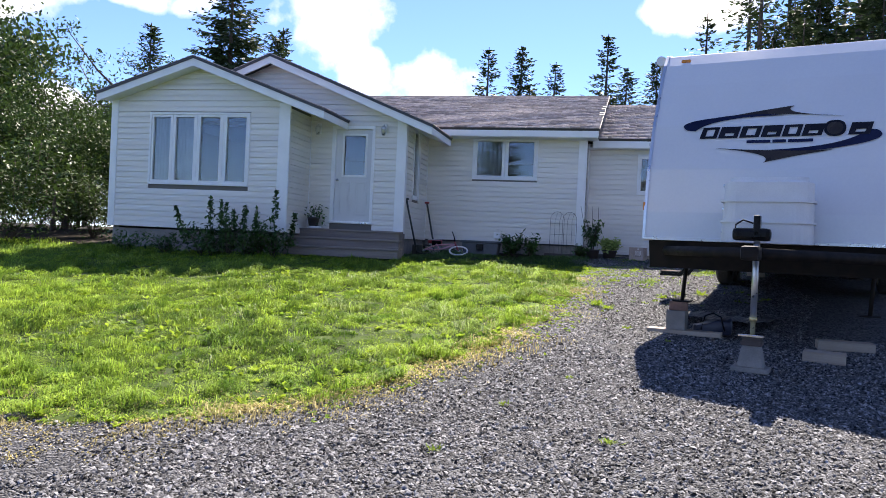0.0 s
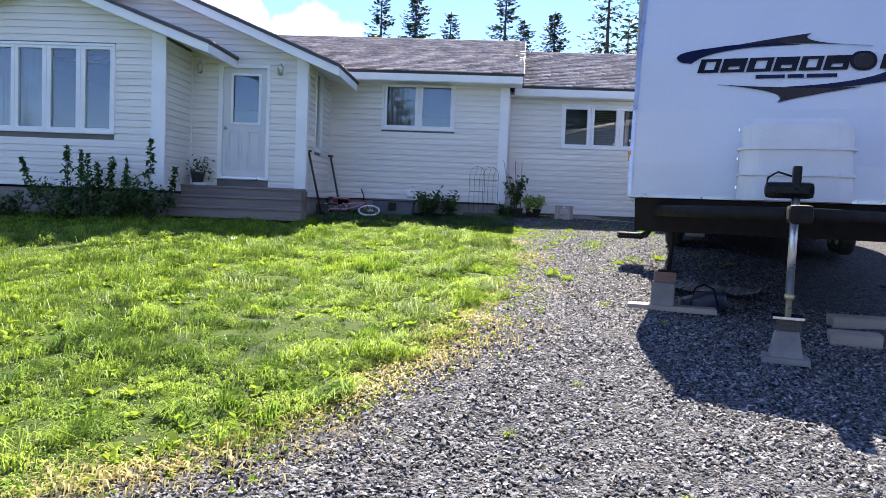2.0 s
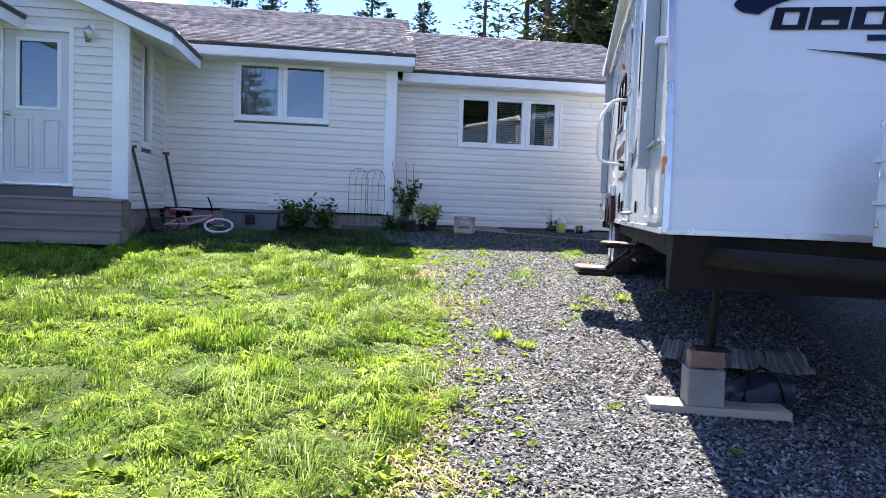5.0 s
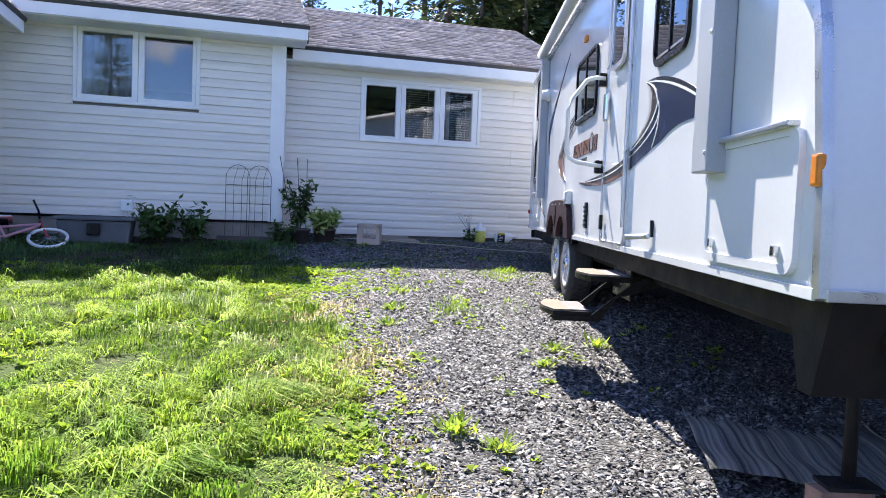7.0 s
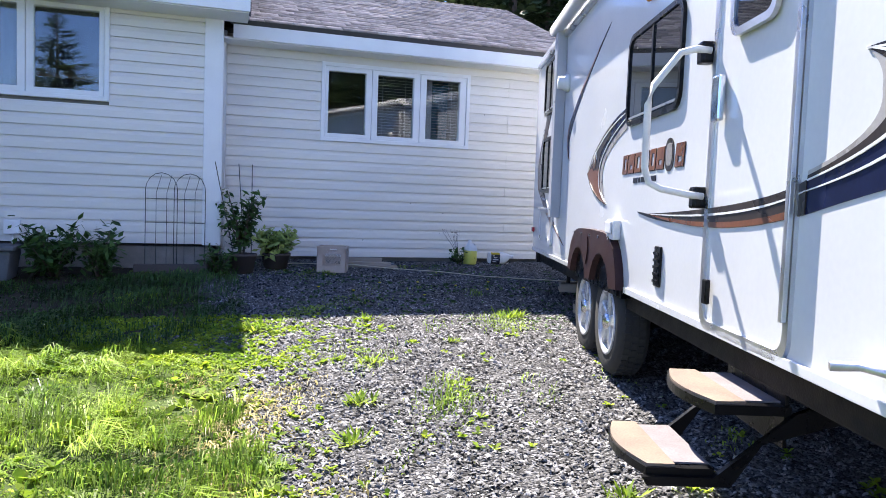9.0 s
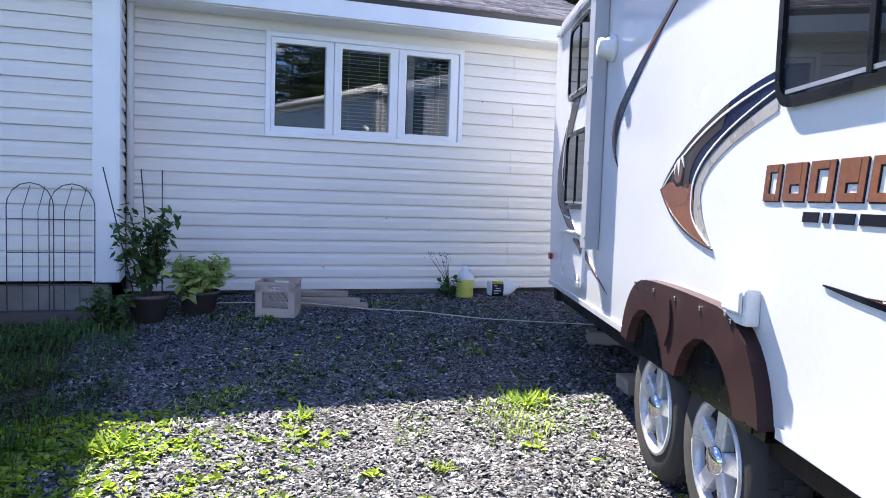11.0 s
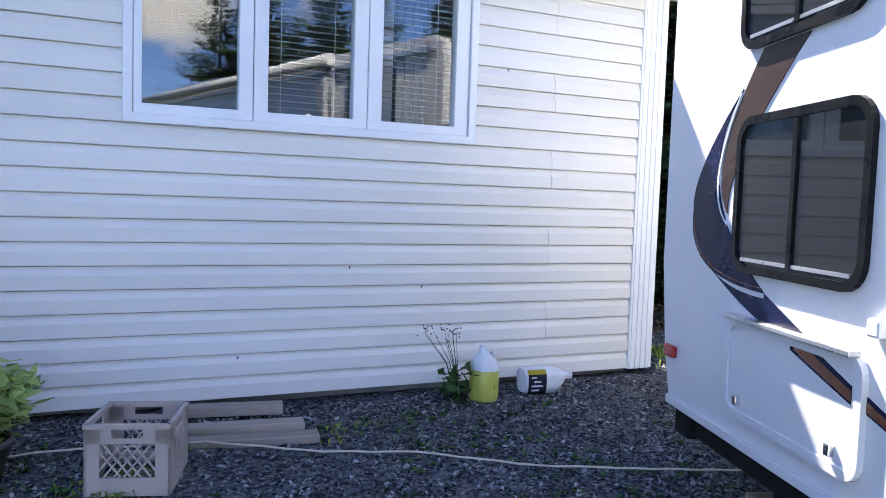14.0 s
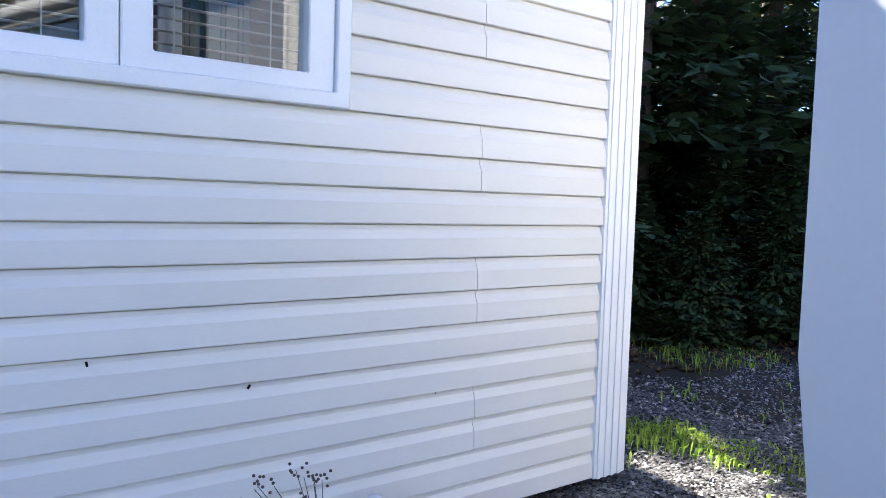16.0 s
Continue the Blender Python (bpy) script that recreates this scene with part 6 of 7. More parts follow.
# box on the wall
ob = thing("wall_outlet", "white weatherproof outlet box on the siding", "outlet", Matrix.Translation((-0.47, 17.33, 2.0)))
part("cover", B(-0.07, 0.07, -0.07, 0.0, -0.07, 0.07, 0.012), M_WHITE, ob)
part("conduit", T([(0.0, -0.02, -0.07), (0.0, -0.02, -0.35)], 0.01, 8), M_WHITE, ob)
# tote
tote = thing("storage_tote", "grey plastic storage tote with lid, on the ground", "tote", Matrix.Translation((-0.72, 16.75, float(gz(-0.7, 16.75)))))
bm = B(-0.40, 0.40, -0.22, 0.22, 0.0, 0.27, 0.03)
for v in bm.verts:
    if v.co.z < 0.1:
        v.co.x *= 0.92
        v.co.y *= 0.9
part("tub", bm, M_TOTE, tote)
part("lid", B(-0.43, 0.43, -0.25, 0.25, 0.27, 0.31, 0.015), M_TOTE, tote)
part("latch", B(-0.07, 0.07, -0.262, -0.22, 0.1, 0.24, 0.01), M_BLACK, tote)
# bucket with red rim, two leaning tools
bk = thing("bucket", "white bucket with a red band beside the steps", "bucket", Matrix.Translation((-1.72, 16.55, float(gz(-1.7, 16.55)))))
part("pail", lathe([(0.11, 0), (0.14, 0.28), (0.15, 0.28), (0.15, 0.31), (0.13, 0.31), (0.12, 0.05), (0, 0.05)], 24), M_POLY, bk)
part("band", lathe([(0.152, 0.22), (0.158, 0.22), (0.162, 0.3), (0.156, 0.3)], 24), M_REDP, bk)
for (x0, z0), (x1, z1), y0, y1, m_, nm, lb in (((-2.15, 2.64), (-1.97, 1.5), 15.62, 16.0, M_WIRE, "rake", "dark-handled rake leaning on the wall"), ((-2.1, 2.66), (-1.78, 1.55), 17.2, 16.85, M_REDP, "shovel", "shovel with a red grip leaning on the wall")):
    t = thing(nm, lb, nm)
    part("handle", T([(x1, y1, z1), (x0, y0, z0)], 0.021, 8), M_WIRE, t)
    part("grip", T([(x0 - 0.05, y0, z0 + 0.02), (x0 + 0.05, y0, z0 + 0.02)], 0.02, 8), m_, t)
    part("blade", B(-0.11, 0.11, -0.012, 0.012, -0.12, 0.12, 0.006, Matrix.Translation((x1, y1, z1 + 0.1)) @ pose(0, 0, 0, 12, 0, 20)), m_, t)


def bicycle():
    t = thing("bicycle", "small child's bicycle in faded pink and white, lying over", "bicycle", Matrix.Translation((-1.45, 15.95, float(gz(-1.4, 15.9)) + 0.05)) @ pose(0, 0, 0, -62, 0, 6))
    for x in (-0.36, 0.36):
        ringp = [(x + 0.19 * math.cos(a), 0, 0.19 + 0.19 * math.sin(a)) for a in np.linspace(0, math.tau, 25)]
        wl_ = part("wheel", T(ringp, 0.018, 6), M_POLY if x > 0 else M_TYRE, t)
        for k in range(6):
            a = k * math.pi / 6
            part("spoke", T([(x + 0.18 * math.cos(a), 0, 0.19 + 0.18 * math.sin(a)), (x - 0.18 * math.cos(a), 0, 0.19 - 0.18 * math.sin(a))], 0.0025, 4), M_STEEL, wl_)
    for a, b in (((-0.36, 0, 0.19), (-0.05, 0, 0.2)), ((-0.05, 0, 0.2), (-0.14, 0, 0.44)), ((-0.05, 0, 0.2), (0.25, 0, 0.45)), ((-0.12, 0, 0.4), (0.26, 0, 0.48)), ((-0.36, 0, 0.19), (-0.13, 0, 0.41))):
        part("frame_tube", T([a, b], 0.016, 8), M_PINK, t)
    part("fork", T([(0.36, 0, 0.19), (0.27, 0, 0.47), (0.24, 0, 0.58)], 0.014, 8), M_REDP, t)
    part("handlebar", T([(0.18, -0.22, 0.64), (0.23, -0.1, 0.6), (0.24, 0.1, 0.6), (0.18, 0.22, 0.64)], 0.012, 8), M_BLACK, t)
    part("seat", B(-0.25, -0.05, -0.06, 0.06, 0.46, 0.51, 0.02), M_BLACK, t)


bicycle()
# porch: lamps, pot, cloth
for x in (-4.06, -2.62):
    l_ = thing("wall_lamp", "clear glass carriage lamp beside the entry door", "lamp", Matrix.Translation((x, W_DOOR - 0.02, 4.1)), "entry lamps")
    part("back_plate", B(-0.05, 0.05, -0.02, 0.0, -0.14, 0.08, 0.008), M_WHITE, l_)
    part("arm", T([(0, -0.02, 0.0), (0, -0.08, 0.05), (0, -0.1, 0.0)], 0.01, 8), M_ALU, l_)
    bm = lathe([(0.035, -0.17), (0.06, -0.04), (0.06, -0.02), (0.02, 0.03), (0.0, 0.035)], 10)
    bmesh.ops.transform(bm, matrix=Matrix.Translation((0, -0.1, 0)), verts=bm.verts[:])
    part("lantern", bm, M_ALU, l_)
pp = thing("flower_pot", "dark flower pot with a wilting plant on the porch", "pot", Matrix.Translation((-4.02, 15.2, 1.962)))
part("pot_shell", lathe([(0.08, 0), (0.12, 0.2), (0.13, 0.2), (0.13, 0.23), (0.11, 0.23), (0.1, 0.18), (0, 0.18)], 20), M_CLAY, pp)
rng_ = np.random.default_rng(81)
leaves("foliage", rng_.normal(size=(160, 3)) * [0.1, 0.1, 0.1] + [0.02, 0, 0.3], 0.04, M_SHRUB, pp, rng_, flat=0.4)
cl = thing("folded_cloth", "small blue and white cloth on the porch", "cloth", Matrix.Translation((-3.93, 15.1, 1.962)))
part("cloth_body", B(-0.12, 0.12, -0.05, 0.05, 0.0, 0.045, 0.016), M_POLY, cl)

# ---------- along the wing wall ----------
cr = thing("milk_crate", "beige plastic milk crate with lattice sides, empty", "crate", Matrix.Translation((2.62, 17.24, float(gz(2.6, 17.2)) + 0.0)) @ pose(0, 0, 0, 0, 0, -16))
a, h = 0.155, 0.275
for k in range(4):
    m = pose(0, 0, 0, 0, 0, 90 * k)
    bm = bmesh.new()
    box(bm, -a, a, -a, -a + 0.008, 0, 0.07)
    box(bm, -a, a, -a, -a + 0.008, h - 0.075, h - 0.055)
    box(bm, -a, a, -a - 0.004, -a + 0.012, h - 0.02, h)
    for s in (-1, 1):
        box(bm, s * a if s < 0 else a - 0.055, s * a + 0.055 if s < 0 else a, -a, -a + 0.008, 0.07, h - 0.02)
        box(bm, s * a if s < 0 else a - 0.1, s * a + 0.1 if s < 0 else a, -a, -a + 0.008, h - 0.055, h - 0.02)
    for j in range(-6, 7):
        for s in (-1, 1):
            x = j * 0.036
            c = Matrix.Translation((x, -a + 0.004, 0.135)) @ pose(0, 0, 0, 0, 38 * s, 0)
            if abs(x) < 0.09:
                box(bm, -0.0035, 0.0035, -0.003, 0.003, -0.078, 0.078, c)
    bmesh.ops.transform(bm, matrix=m, verts=bm.verts[:])
    part("lattice_side", bm, M_CRATE, cr)
part("crate_floor", B(-a + 0.009, a - 0.009, -a + 0.009, a - 0.009, 0.006, 0.014), M_CRATE, cr)
for k, (x0, x1, y, z, hgt) in enumerate(((2.80, 3.40, 17.50, 0.0, 0.036), (2.78, 3.36, 17.63, 0.012, 0.036), (2.75, 3.30, 17.84, 0.02, 0.045))):
    lb = thing("board", "weathered grey board lying by the wing wall", "board", Matrix.Translation(((x0 + x1) / 2, y, float(gz(3, y)) + z - 0.01)) @ pose(0, 0, 0, 0, 0, random.uniform(-9, -3)), "boards by the wing wall")
    part("plank_body", B(-(x1 - x0) / 2, (x1 - x0) / 2, -0.05, 0.05, 0, hgt, 0.004), M_WOOD, lb)
crd = thing("extension_cord", "cream extension cord lying across the gravel", "cord")
pts = [(x, y + 0.012 * math.sin(9 * x), float(gz(x, y)) + 0.028) for x, y in ((1.9, 17.5), (2.3, 17.52), (2.9, 17.47), (3.36, 17.28), (3.78, 17.16), (4.24, 16.9), (4.74, 16.74), (5.1, 16.6), (5.6, 16.5))]
fine_pts = [tuple(Vector(p).lerp(Vector(q), k / 6) + Vector((0, 0.006 * math.sin(k * 2.1 + p[0] * 5), 0))) for p, q in zip(pts, pts[1:]) for k in range(6)]
part("cord_cable", T(fine_pts, 0.005, 6), M_CORD, crd)


def jug(label, fill, m):
    t = thing("jug", label, "jug", m)
    bm = bmesh.new()
    secs = [(0.0, 0.066, 0.066, 0), (0.012, 0.074, 0.074, 0), (0.17, 0.075, 0.075, 0), (0.205, 0.068, 0.070, 0.0), (0.245, 0.044, 0.05, 0.012), (0.272, 0.021, 0.022, 0.02), (0.30, 0.019, 0.019, 0.02)]
    rings = []
    for z, a_, b_, off in secs:
        rings.append([bm.verts.new((off + a_ * math.copysign(abs(math.cos(k * math.tau / 20)) ** 0.7, math.cos(k * math.tau / 20)), b_ * math.copysign(abs(math.sin(k * math.tau / 20)) ** 0.7, math.sin(k * math.tau / 20)), z)) for k in range(20)])
    for i, (q, p) in enumerate(zip(rings, rings[1:])):
        for k in range(20):
            fc = bm.faces.new((q[k], q[(k + 1) % 20], p[(k + 1) % 20], p[k]))
            fc.smooth, fc.material_index = True, 1 if fill and i < 2 else 0
    f0 = bm.faces.new(rings[0][::-1])
    f0.material_index = 1 if fill else 0
    bm.faces.new(rings[-1])
    part("bottle", bm, [M_POLY, M_YELLOW], t)
    part("grip", T([(-0.05, 0, 0.262), (-0.075, 0, 0.24), (-0.082, 0, 0.19), (-0.062, 0, 0.165)], 0.011, 8), M_POLY, t)
    part("cap", lathe([(0.022, 0.296), (0.022, 0.315), (0.0, 0.317)], 16) if not fill else lathe([(0.02, 0.3), (0.02, 0.306), (0.0, 0.307)], 16), M_POLY, t).location.x = 0.02
    return t


g = float(gz(4.4, 17.78))
jug("translucent jug of yellow fluid standing by the wall", True, Matrix.Translation((4.40, 17.76, g - 0.005)) @ pose(0, 0, 0, 2, -4, 200))
j2 = jug("white jug with a yellow and navy label lying on its side", False, Matrix.Translation((4.665, 17.80, g + 0.078)) @ pose(0, 0, 0, 0, 90, -6) @ pose(0, 0, 0, 0, 0, 180))
for zlo, zhi, a0, a1, m_ in ((0.012, 0.125, -75, 30, M_NAVYL), (0.012, 0.125, 30, 62, M_YLABEL)):
    bm = bmesh.new()
    cols = []
    for k in range(9):
        an = radians(90 - a0 - (a1 - a0) * k / 8)
        x_, y_ = 0.0775 * math.copysign(abs(math.cos(an)) ** 0.7, math.cos(an)), 0.0775 * math.copysign(abs(math.sin(an)) ** 0.7, math.sin(an))
        cols.append((bm.verts.new((x_, y_, zlo)), bm.verts.new((x_, y_, zhi))))
    for (p, q), (r, s) in zip(cols, cols[1:]):
        bm.faces.new((p, r, s, q))
    bmesh.ops.solidify(bm, geom=bm.faces[:], thickness=0.0012)
    part("label", bm, m_, j2)
for k, (zl, zh) in enumerate(((0.03, 0.075), (0.03, 0.10), (0.045, 0.09), (0.03, 0.06))):
    part("print_bar", B(-0.045 + 0.024 * k, -0.036 + 0.024 * k, 0.0782, 0.0796, zl, zh), M_POLY, j2)
# dry seed stalk and weeds round the jug
sw = thing("seeding_weed", "branching weed gone to seed by the jug", "weed", Matrix.Translation((4.26, 17.80, g)))
rng_ = np.random.default_rng(91)
heads = bmesh.new()
for k in range(9):
    tip = (-0.02 - 0.2 * rng_.random(), rng_.uniform(-0.05, 0.05), rng_.uniform(0.3, 0.42))
    part("stem", T([(0, 0, 0), (tip[0] * 0.35, tip[1] * 0.4, tip[2] * 0.55), tip], [0.003, 0.002, 0.001], 4), M_WIRE, sw)
    for j in range(4):
        bmesh.ops.create_icosphere(heads, subdivisions=1, radius=0.005, matrix=Matrix.Translation(Vector(tip) + Vector(rng_.normal(size=3)) * 0.02))
tagged(part("seed_heads", heads, M_CLAY, sw), "dry brown seed heads", kind="stuff")
leaves("foliage", rng_.normal(size=(130, 3)) * [0.07, 0.05, 0.05] + [0.0, -0.02, 0.08], 0.035, M_SHRUB, sw, rng_, flat=0.3)
hose = thing("garden_hose", "green garden hose end lying at the wing's corner", "hose")
part("hose_tube", T([(5.72 + 0.12 * math.cos(a), 18.25 + 0.16 * math.sin(a), float(gz(5.7, 18.2)) + 0.02 + 0.02 * a) for a in np.linspace(0, 4.6, 18)], 0.012, 8), M_GREEN, hose)
# flies and specks resting on the siding
for x, z in ((3.68, 2.36), (2.9, 2.55), (3.35, 2.2), (3.9, 1.98), (4.35, 2.62), (2.6, 2.75), (3.1, 1.9), (4.1, 2.25), (4.6, 3.5), (4.75, 2.15)):
    sp = thing("fly", "small dark fly resting on the siding", "fly", Matrix.Translation((x, 17.981, z)) @ pose(0, 0, 0, 0, random.uniform(0, 360), 0), "flies on the siding")
    part("fly_body", B(-0.007, 0.007, -0.004, 0.001, -0.003, 0.003, 0.0012), M_BLACK, sp)
# service wires to the left of the house
wr = thing("service_wires", "two dark overhead service wires", "wire")
for dz in (0, 0.45):
    part("wire", T([(-40, 30, 6.9 + dz), (-24, 24.5, 6.2 + dz), (-8.4, 19.5, 5.0 + dz * 0.2)], 0.012, 5), M_WIRE, wr)


# ---------- grass ----------
def field(x, y, k=1.0):
    """A smooth unevenness between about -1 and 1."""
    return (np.sin(1.9 * k * x + 1.3 * np.sin(1.1 * k * y)) + np.sin(2.7 * k * y + 1.7 * np.sin(0.9 * k * x + 2)) + 0.7 * np.sin(5.3 * k * x - 3.9 * k * y + np.sin(2.3 * k * y))) / 2.7


def cell_random(i, j, k):
    """A steady pseudo-random number between 0 and 1 for each grid cell."""
    v = np.sin(i * 127.1 + j * 311.7 + k * 74.7) * 43758.5453
    return v - np.floor(v)


def blades(name, n_, x0, x1, y0, y1, keep, hgt, width, material, parent, seed, label, lean=0.7, clump=0.0):
    """Grass; with clump (a tuft's size in metres) the blades lie over tuft by tuft, with hollows between."""
    rng = np.random.default_rng(seed)
    x, y = rng.uniform(x0, x1, n_), rng.uniform(y0, y1, n_)
    k = keep(x, y, rng)
    x, y = x[k], y[k]
    m = len(x)
    f_ = field(x, y, 1.3)
    h = hgt * (0.36 + 0.75 * np.clip(f_ + 0.35 * field(x, y, 4.0) + 0.5, 0, 1.6)) * rng.uniform(0.5, 1.25, m)
    az = 2.2 * field(x * 0.7 + 3, y * 0.7, 0.9) + 1.2 * field(x, y, 3.1) + rng.normal(0, 0.9, m)
    ln = np.clip(lean + 0.35 * field(x, y + 5, 2.0) + rng.normal(0, 0.3, m), 0.05, 1.5)
    if clump:
        u, w_ = x / clump + 0.8 * field(x, y, 1.9), y / clump + 0.8 * field(y, x, 2.1)
        i, j = np.floor(u), np.floor(w_)
        du, dw = u - i - 0.3 - 0.4 * cell_random(i, j, 1), w_ - j - 0.3 - 0.4 * cell_random(i, j, 2)
        near = np.clip(1.15 - 1.5 * np.hypot(du, dw), 0.12, 1)
        tall = 0.34 + 1.25 * cell_random(i, j, 3) ** 1.6
        h = hgt * tall * (0.2 + 0.9 * near) * (0.75 + 0.3 * np.clip(f_, -1, 1)) * rng.uniform(0.6, 1.2, m)
        turn = 1.6 * field(x * 0.5 + 3, y * 0.5, 0.9) + 2.2 * (cell_random(i, j, 4) - 0.5)
        gx, gy = 0.8 * np.cos(turn) + 0.9 * du + rng.normal(0, 0.6, m), 0.8 * np.sin(turn) + 0.9 * dw + rng.normal(0, 0.6, m)
        az = np.arctan2(gy, gx)
        ln = np.clip(lean * (0.45 + 0.9 * cell_random(i, j, 5)) + rng.normal(0, 0.2, m), 0.1, 1.9)
    d = np.stack([np.cos(az), np.sin(az), np.zeros(m)], -1)
    sd = np.stack([-d[:, 1], d[:, 0], np.zeros(m)], -1)
    p = np.stack([x, y, gz(x, y) - 0.008], -1)
    up = np.array([0, 0, 1.0])
    w = (width * rng.uniform(0.6, 1.3, m))[:, None]
    mid = p + (up * 0.62 + d * 0.25 * ln[:, None]) * h[:, None]
    tip = p + (up * (1.0 - 0.42 * ln[:, None]) + d * ln[:, None] * 0.85) * h[:, None]
    v = np.stack([p, mid + sd * w, tip, mid - sd * w], 1).reshape(-1, 3)
    return tagged(raw(name, v, np.arange(m)[:, None] * 4 + np.arange(4)[None, :], material, parent), label, "grass", kind="stuff")


lawn_keep = lambda x, y, r: on_lawn(x, y) & (r.random(len(x)) < np.clip(1.25 - 0.045 * (y - 5) - 0.05 * np.clip(-1.5 - x, 0, 12), 0.18, 1))
blades("lawn_grass", 480000, -9.0, 2.0, 4.6, 14.8, lawn_keep, 0.15, 0.0036, M_GRASS, None, 5, "shaggy bright green lawn grass, uncut", 1.0, 0.24)
blades("lawn_grass", 60000, -16.0, -8.5, 4.6, 14.8, lambda x, y, r: on_lawn(x, y), 0.12, 0.008, M_GRASS, None, 6, "shaggy bright green lawn grass, uncut")
edge = lambda x, y, r: (np.abs(x - lawn_edge(y)) < 0.32 * np.abs(r.normal(size=len(x)))) & (y < 14.2) | (np.abs(y - 4.75) < 0.4 * np.abs(r.normal(size=len(x)))) & (x < -0.4)
blades("dry_grass", 270000, -7.0, 2.0, 4.2, 14.4, edge, 0.055, 0.0045, M_DRY, None, 7, "short straw-coloured dry grass at the lawn's edge", 1.0)
patch = lambda x, y, r: (field(x * 1.3 + 2, y * 1.1, 1.5) + 0.25 * r.normal(size=len(x)) > 0.62) & ~on_lawn(x, y)
blades("sparse_grass", 70000, -0.5, 4.2, 12.2, 17.6, lambda x, y, r: patch(x, y, r) & (x < 3.9), 0.06, 0.004, M_GRASS, None, 8, "sparse weeds and grass in the gravel by the wing", 0.9)
# shrub green instead of lawn green: the house's shade is in the blade colour
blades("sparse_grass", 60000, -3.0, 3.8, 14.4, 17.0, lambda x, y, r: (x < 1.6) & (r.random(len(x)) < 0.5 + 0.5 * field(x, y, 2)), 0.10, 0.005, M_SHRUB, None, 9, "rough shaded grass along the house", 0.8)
blades("sparse_grass", 60000, 5.75, 10.5, 17.4, 21.0, lambda x, y, r: r.random(len(x)) < np.clip(1.0 - 3.2 * np.abs(x - 6.35 + 0.4 * (y - 18.1)), 0, 0.7) * (y < 18.8) + np.clip(0.8 - 1.2 * np.hypot(x - 8.3, y - 19.4), 0, 0.1) + 0.05 * (field(x, y, 4.3) > 0.4), 0.10, 0.005, M_GRASS, None, 10, "rough grass past the wing's corner", 0.8)


def leaf_scatter(name, n_, x0, x1, y0, y1, keep, size, material, seed, label):
    """Low broad leaves in rosettes."""
    rng = np.random.default_rng(seed)
    x, y = rng.uniform(x0, x1, n_), rng.uniform(y0, y1, n_)
    k = keep(x, y, rng)
    x, y = x[k], y[k]
    m, per = len(x), 9
    az = rng.uniform(0, math.tau, (m, per))
    l = size * rng.uniform(0.5, 1.3, (m, per))
    el = rng.uniform(0.15, 1.0, (m, per))
    d = np.stack([np.cos(az) * np.cos(el), np.sin(az) * np.cos(el), np.sin(el)], -1) * l[..., None]
    sd = np.stack([-np.sin(az), np.cos(az), np.zeros_like(az)], -1) * (l * 0.26)[..., None]
    p = np.stack([x, y, gz(x, y)], -1)[:, None, :] + np.zeros((m, per, 3))
    v = np.stack([p, p + d * 0.6 + sd, p + d - [0, 0, 0.01], p + d * 0.6 - sd], 2).reshape(-1, 3)
    return tagged(raw(name, v, np.arange(m * per)[:, None] * 4 + np.arange(4)[None, :], material), label, "weeds", kind="stuff")


leaf_scatter("lawn_weeds", 6500, -8.0, 1.9, 4.7, 14.5, lambda x, y, r: on_lawn(x, y) & (field(x, y, 1.1) + 0.5 * r.normal(size=len(x)) > 0.35), 0.07, M_WEED, 15, "broad-leaved dandelion rosettes in the lawn")
leaf_scatter("edge_weeds", 13000, -2.5, 2.4, 4.8, 15.2, lambda x, y, r: np.abs(x - lawn_edge(y) - 0.03) < 0.24 * np.abs(r.normal(size=len(x))), 0.04, M_WEED, 16, "small leafy weeds along the lawn's edge")
# shaded weeds take the dark shrub green, sunny ones M_WEED
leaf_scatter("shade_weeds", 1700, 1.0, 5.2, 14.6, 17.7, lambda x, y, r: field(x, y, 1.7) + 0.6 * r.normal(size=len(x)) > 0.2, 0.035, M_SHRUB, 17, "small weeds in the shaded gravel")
leaf_scatter("sunny_weeds", 8500, 0.2, 2.5, 13.9, 15.25, lambda x, y, r: (r.random(len(x)) < np.clip(1.7 - 0.75 * x, 0.05, 1)) & (field(x * 2.2, y * 2.2, 1.3) + 0.5 * r.normal(size=len(x)) > -0.1), 0.038, M_WEED, 18, "bright leafy weeds taking over the sunny gravel")
leaf_scatter("gravel_weeds", 1500, 1.4, 4.2, 11.0, 15.2, lambda x, y, r: field(x * 1.7 + 1, y * 1.7, 1.9) + 0.3 * r.normal(size=len(x)) > 0.75, 0.045, M_WEED, 20, "pale leafy weeds in the sunny gravel")


leaf_scatter("leaf_litter", 4500, 6.2, 13.0, 18.8, 25.0, lambda x, y, r: y > 18.95 + 0.35 * field(x, y, 1.0), 0.05, M_LITTER, 19, "brown leaf litter at the wood's edge")
blades("tall_tufts", 120000, -8.0, 1.6, 4.9, 14.4, lambda x, y, r: on_lawn(x, y) & (field(x * 1.7, y * 1.7, 1.5) + 0.2 * r.normal(size=len(x)) > 0.55), 0.165, 0.0034, M_GRASS, None, 11, "longer windswept tufts in the lawn", 1.15)


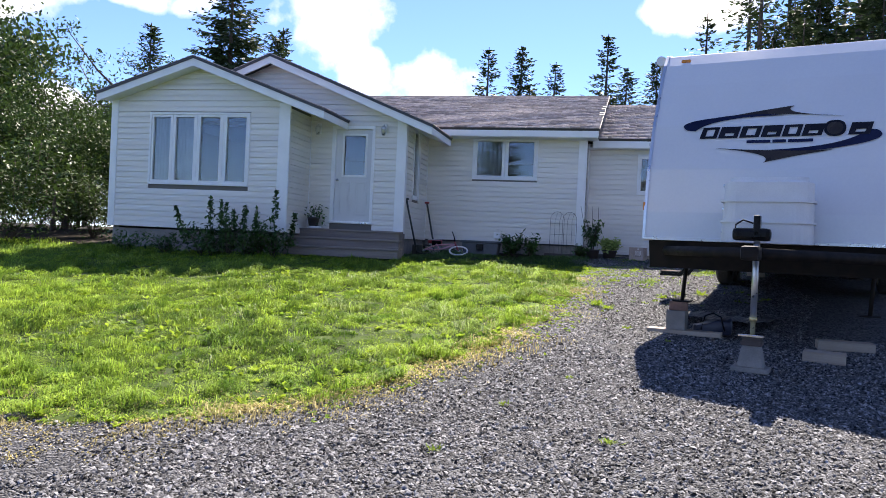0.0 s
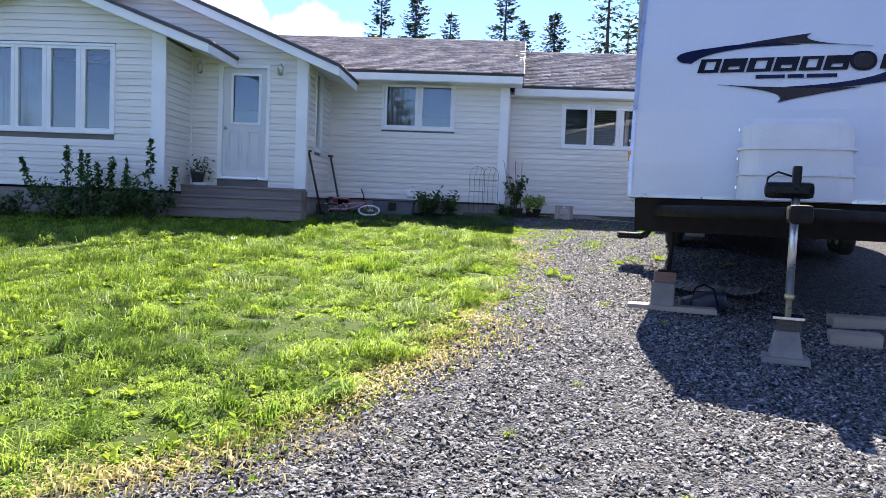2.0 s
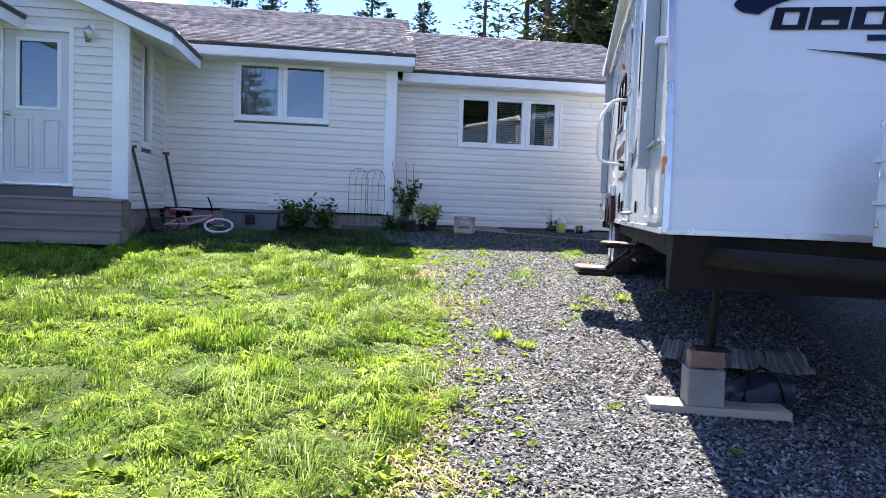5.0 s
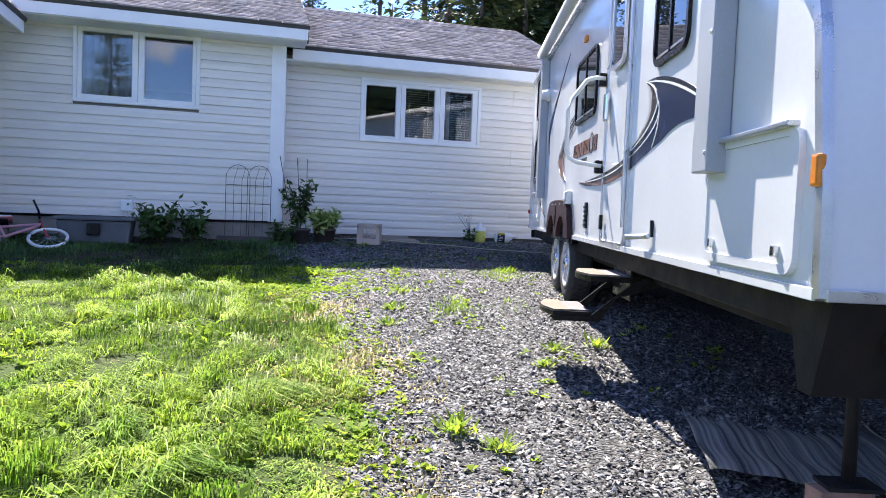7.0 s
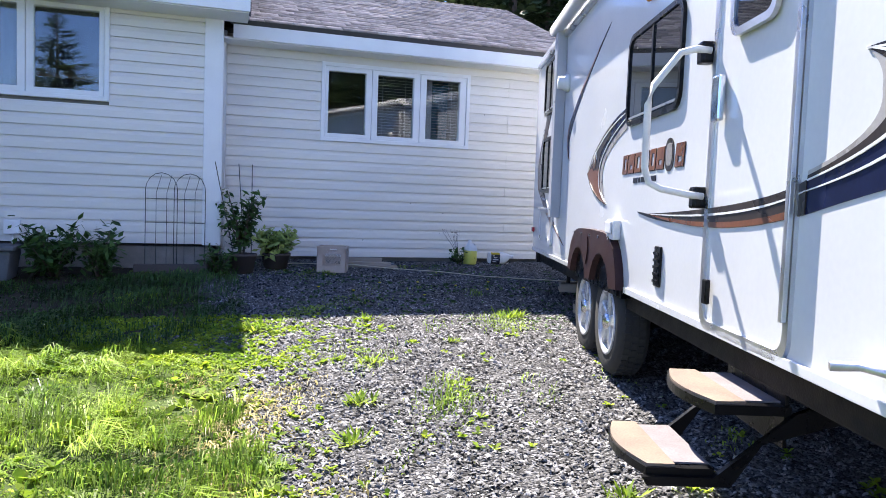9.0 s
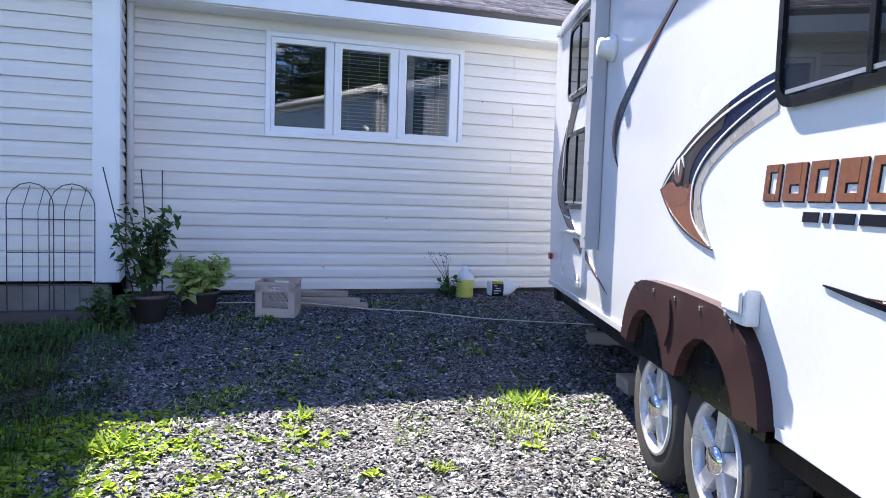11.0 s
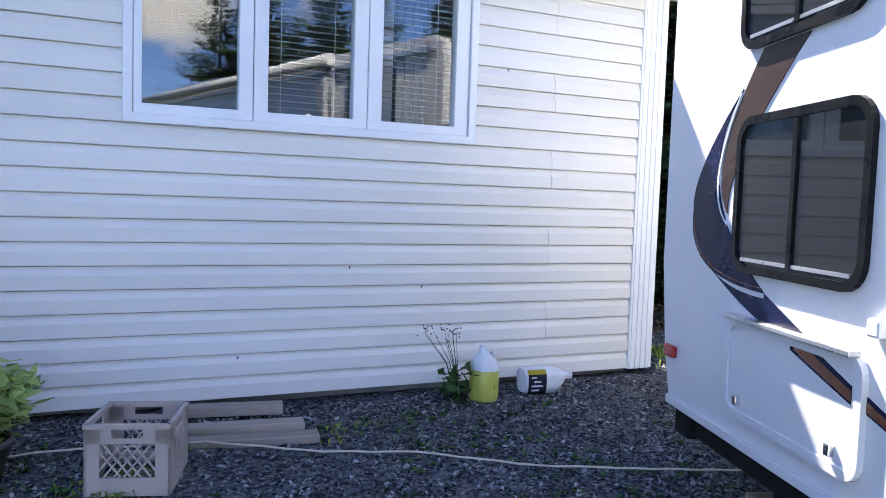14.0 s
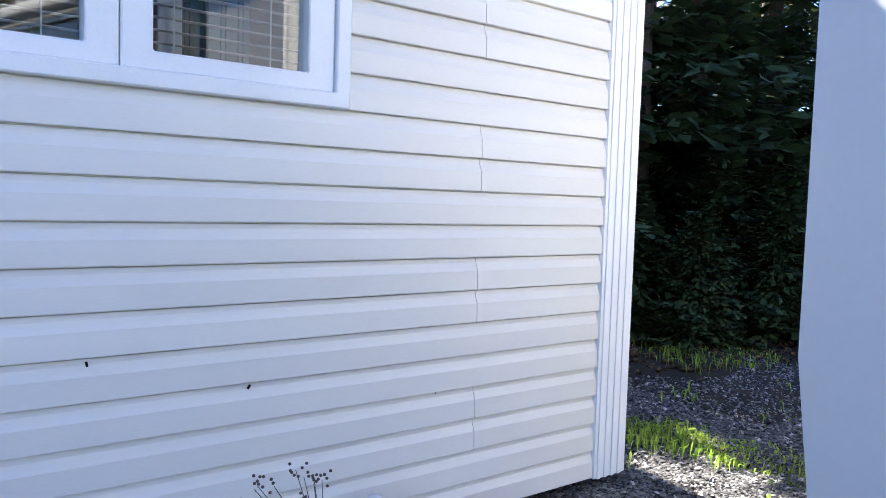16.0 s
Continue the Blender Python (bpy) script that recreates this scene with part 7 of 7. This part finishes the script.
def tuft(x, y, s, seed, material, label, n_=60, flowers=0):
    rng = np.random.default_rng(seed)
    t = thing("weed_tuft", label, "weed", Matrix.Translation((x, y, float(gz(x, y)))), "weed tufts in the gravel")
    az, el, l = rng.uniform(0, math.tau, n_), rng.uniform(0.12, 0.95, n_), s * rng.uniform(0.4, 1.1, n_)
    d = np.stack([np.cos(az) * np.cos(el), np.sin(az) * np.cos(el), np.sin(el)], -1) * l[:, None]
    sd = np.stack([-np.sin(az), np.cos(az), 0 * az], -1) * (l * 0.085)[:, None]
    p = rng.normal(0, s * 0.35, (n_, 3)) * [1, 1, 0]
    v = np.stack([p, p + d * 0.55 + sd, p + d, p + d * 0.55 - sd], 1).reshape(-1, 3)
    raw("foliage", v, np.arange(n_)[:, None] * 4 + np.arange(4)[None, :], material, t)
    for k in range(flowers):
        q = rng.normal(0, s * 0.3, 2)
        part("stalk", T([(q[0], q[1], 0), (q[0] * 1.1, q[1] * 1.1, s * 0.9)], 0.0018, 4), M_SHRUB, t)
        bm = lathe([(0.0, -0.004), (0.012, 0.0), (0.017, 0.006), (0.0, 0.009)], 8)
        bmesh.ops.transform(bm, matrix=Matrix.Translation((q[0] * 1.1, q[1] * 1.1, s * 0.9)), verts=bm.verts[:])
        part("flower", bm, M_FLOWER, t)


for k, (x, y, s) in enumerate(((3.71, 15.0, 0.17), (3.85, 15.05, 0.12), (3.30, 11.95, 0.15), (2.1, 13.2, 0.13), (1.95, 12.7, 0.12), (1.85, 10.6, 0.16), (2.0, 10.4, 0.13), (2.75, 11.6, 0.11), (2.95, 11.9, 0.12),
                              (1.28, 6.17, 0.06), (2.02, 5.55, 0.07), (1.7, 6.9, 0.05), (2.3, 13.9, 0.12), (1.6, 14.8, 0.16), (2.5, 15.0, 0.12), (3.0, 14.3, 0.08), (0.95, 3.7, 0.08), (1.25, 3.55, 0.07), (2.6, 8.6, 0.05), (2.2, 9.2, 0.07), (1.0, 5.2, 0.06), (2.4, 4.6, 0.05))):
    tuft(x, y, 0.8 * s, 300 + k, M_WEED, "bright green weed tuft in the gravel")
# dandelion leaves darkened in colour for the wing's shade
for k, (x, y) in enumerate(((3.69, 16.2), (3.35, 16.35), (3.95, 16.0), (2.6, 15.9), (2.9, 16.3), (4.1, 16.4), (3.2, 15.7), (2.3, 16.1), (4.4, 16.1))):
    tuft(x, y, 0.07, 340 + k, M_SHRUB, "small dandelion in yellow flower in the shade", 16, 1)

# ---------- gravel ----------
STONE = np.array([(1, 0, 0), (0, 1, 0), (-1, 0, 0), (0, -1, 0), (0, 0, 1)], float)
TOPS = np.array([(0, 1, 4), (1, 2, 4), (2, 3, 4), (3, 0, 4)])      # a stone's lower half is sunk in the bed


def gravel(name, n_, x0, x1, y0, y1, keep, r0, r1, seed, label):
    rng = np.random.default_rng(seed)
    x, y = rng.uniform(x0, x1, n_), rng.uniform(y0, y1, n_)
    k = keep(x, y, rng)
    x, y = x[k], y[k]
    m = len(x)
    r = (r0 + (r1 - r0) * rng.random(m) ** 2)[:, None, None]
    base = STONE[None] * rng.uniform(0.55, 1.15, (m, 5, 1)) * np.stack([rng.uniform(0.9, 1.5, m), rng.uniform(0.6, 1.0, m), rng.uniform(0.4, 0.75, m)], -1)[:, None, :] + rng.normal(0, 0.16, (m, 5, 3))
    a, b = rng.uniform(0, math.tau, m), rng.normal(0, 0.45, m)
    ca, sa, cb_, sb = np.cos(a), np.sin(a), np.cos(b), np.sin(b)
    X, Y, Z = base[..., 0], base[..., 1], base[..., 2]
    X, Z = X * cb_[:, None] - Z * sb[:, None], X * sb[:, None] + Z * cb_[:, None]
    v = np.stack([X * ca[:, None] - Y * sa[:, None], X * sa[:, None] + Y * ca[:, None], Z], -1) * r
    v += np.stack([x, y, gz(x, y) + 0.32 * r[:, 0, 0]], -1)[:, None, :]
    return tagged(raw(name, v.reshape(-1, 3), (np.arange(m)[:, None, None] * 5 + TOPS[None]).reshape(-1, 3), M_STONE), label, "gravel", kind="stuff")


drive = lambda x, y, r: ~on_lawn(x, y) & ((x > lawn_edge(np.minimum(y, 14.2)) - 0.25) | (y < 5.3)) & ~((x > 0.7) & (x < 1.5) & (y > 3.4) & (y < 4.0))
gravel("driveway_gravel", 205000, -0.8, 4.9, 3.2, 15.2, lambda x, y, r: drive(x, y, r) & ~(((x - 2.325) * 0.955 - (y - 8.93) * 0.297 > 1.5) & ((x - 2.325) * 0.297 + (y - 8.93) * 0.955 > 1.0)), 0.0095, 0.0185, 31, "loose crushed grey driveway gravel")
gravel("driveway_gravel", 30000, -6.5, 1.0, 1.6, 5.4, drive, 0.009, 0.018, 32, "loose crushed grey driveway gravel")
gravel("wing_gravel", 75000, 1.3, 8.6, 15.0, 20.6, lambda x, y, r: ((y < 17.95) | (x > 5.75)) & ((x < 7.2) | (y > 17.0)) & (y < 19.1 + 0.25 * np.sin(3 * x)), 0.0085, 0.017, 33, "crushed grey gravel along the wing wall")
# the stones nearest the start of the walk, one by one
rng_ = np.random.default_rng(35)
ground_ob = bpy.data.objects["ground"]
kinds = []
for k in range(6):
    bm = bmesh.new()
    bmesh.ops.create_icosphere(bm, subdivisions=1, radius=1)
    sc = Vector((rng_.uniform(0.9, 1.4), rng_.uniform(0.7, 1.0), rng_.uniform(0.45, 0.7)))
    for v in bm.verts:
        v.co = Vector((v.co.x * sc.x, v.co.y * sc.y, v.co.z * sc.z)) * rng_.uniform(0.75, 1.15)
    me = bpy.data.meshes.new("stone")
    bm.to_mesh(me)
    bm.free()
    me.materials.append(M_STONE)
    kinds.append(me)
for k in range(280):
    x, y, r = rng_.uniform(0.3, 2.6), rng_.uniform(3.6, 5.8), rng_.uniform(0.011, 0.020)
    o = new("stone", kinds[k % 6])
    o.parent = ground_ob
    o.matrix_basis = Matrix.Translation((x, y, float(gz(x, y)) + 0.4 * r)) @ pose(0, 0, 0, rng_.uniform(-25, 25), rng_.uniform(-25, 25), rng_.uniform(0, 360)) @ Matrix.Diagonal((r, r, r, 1))
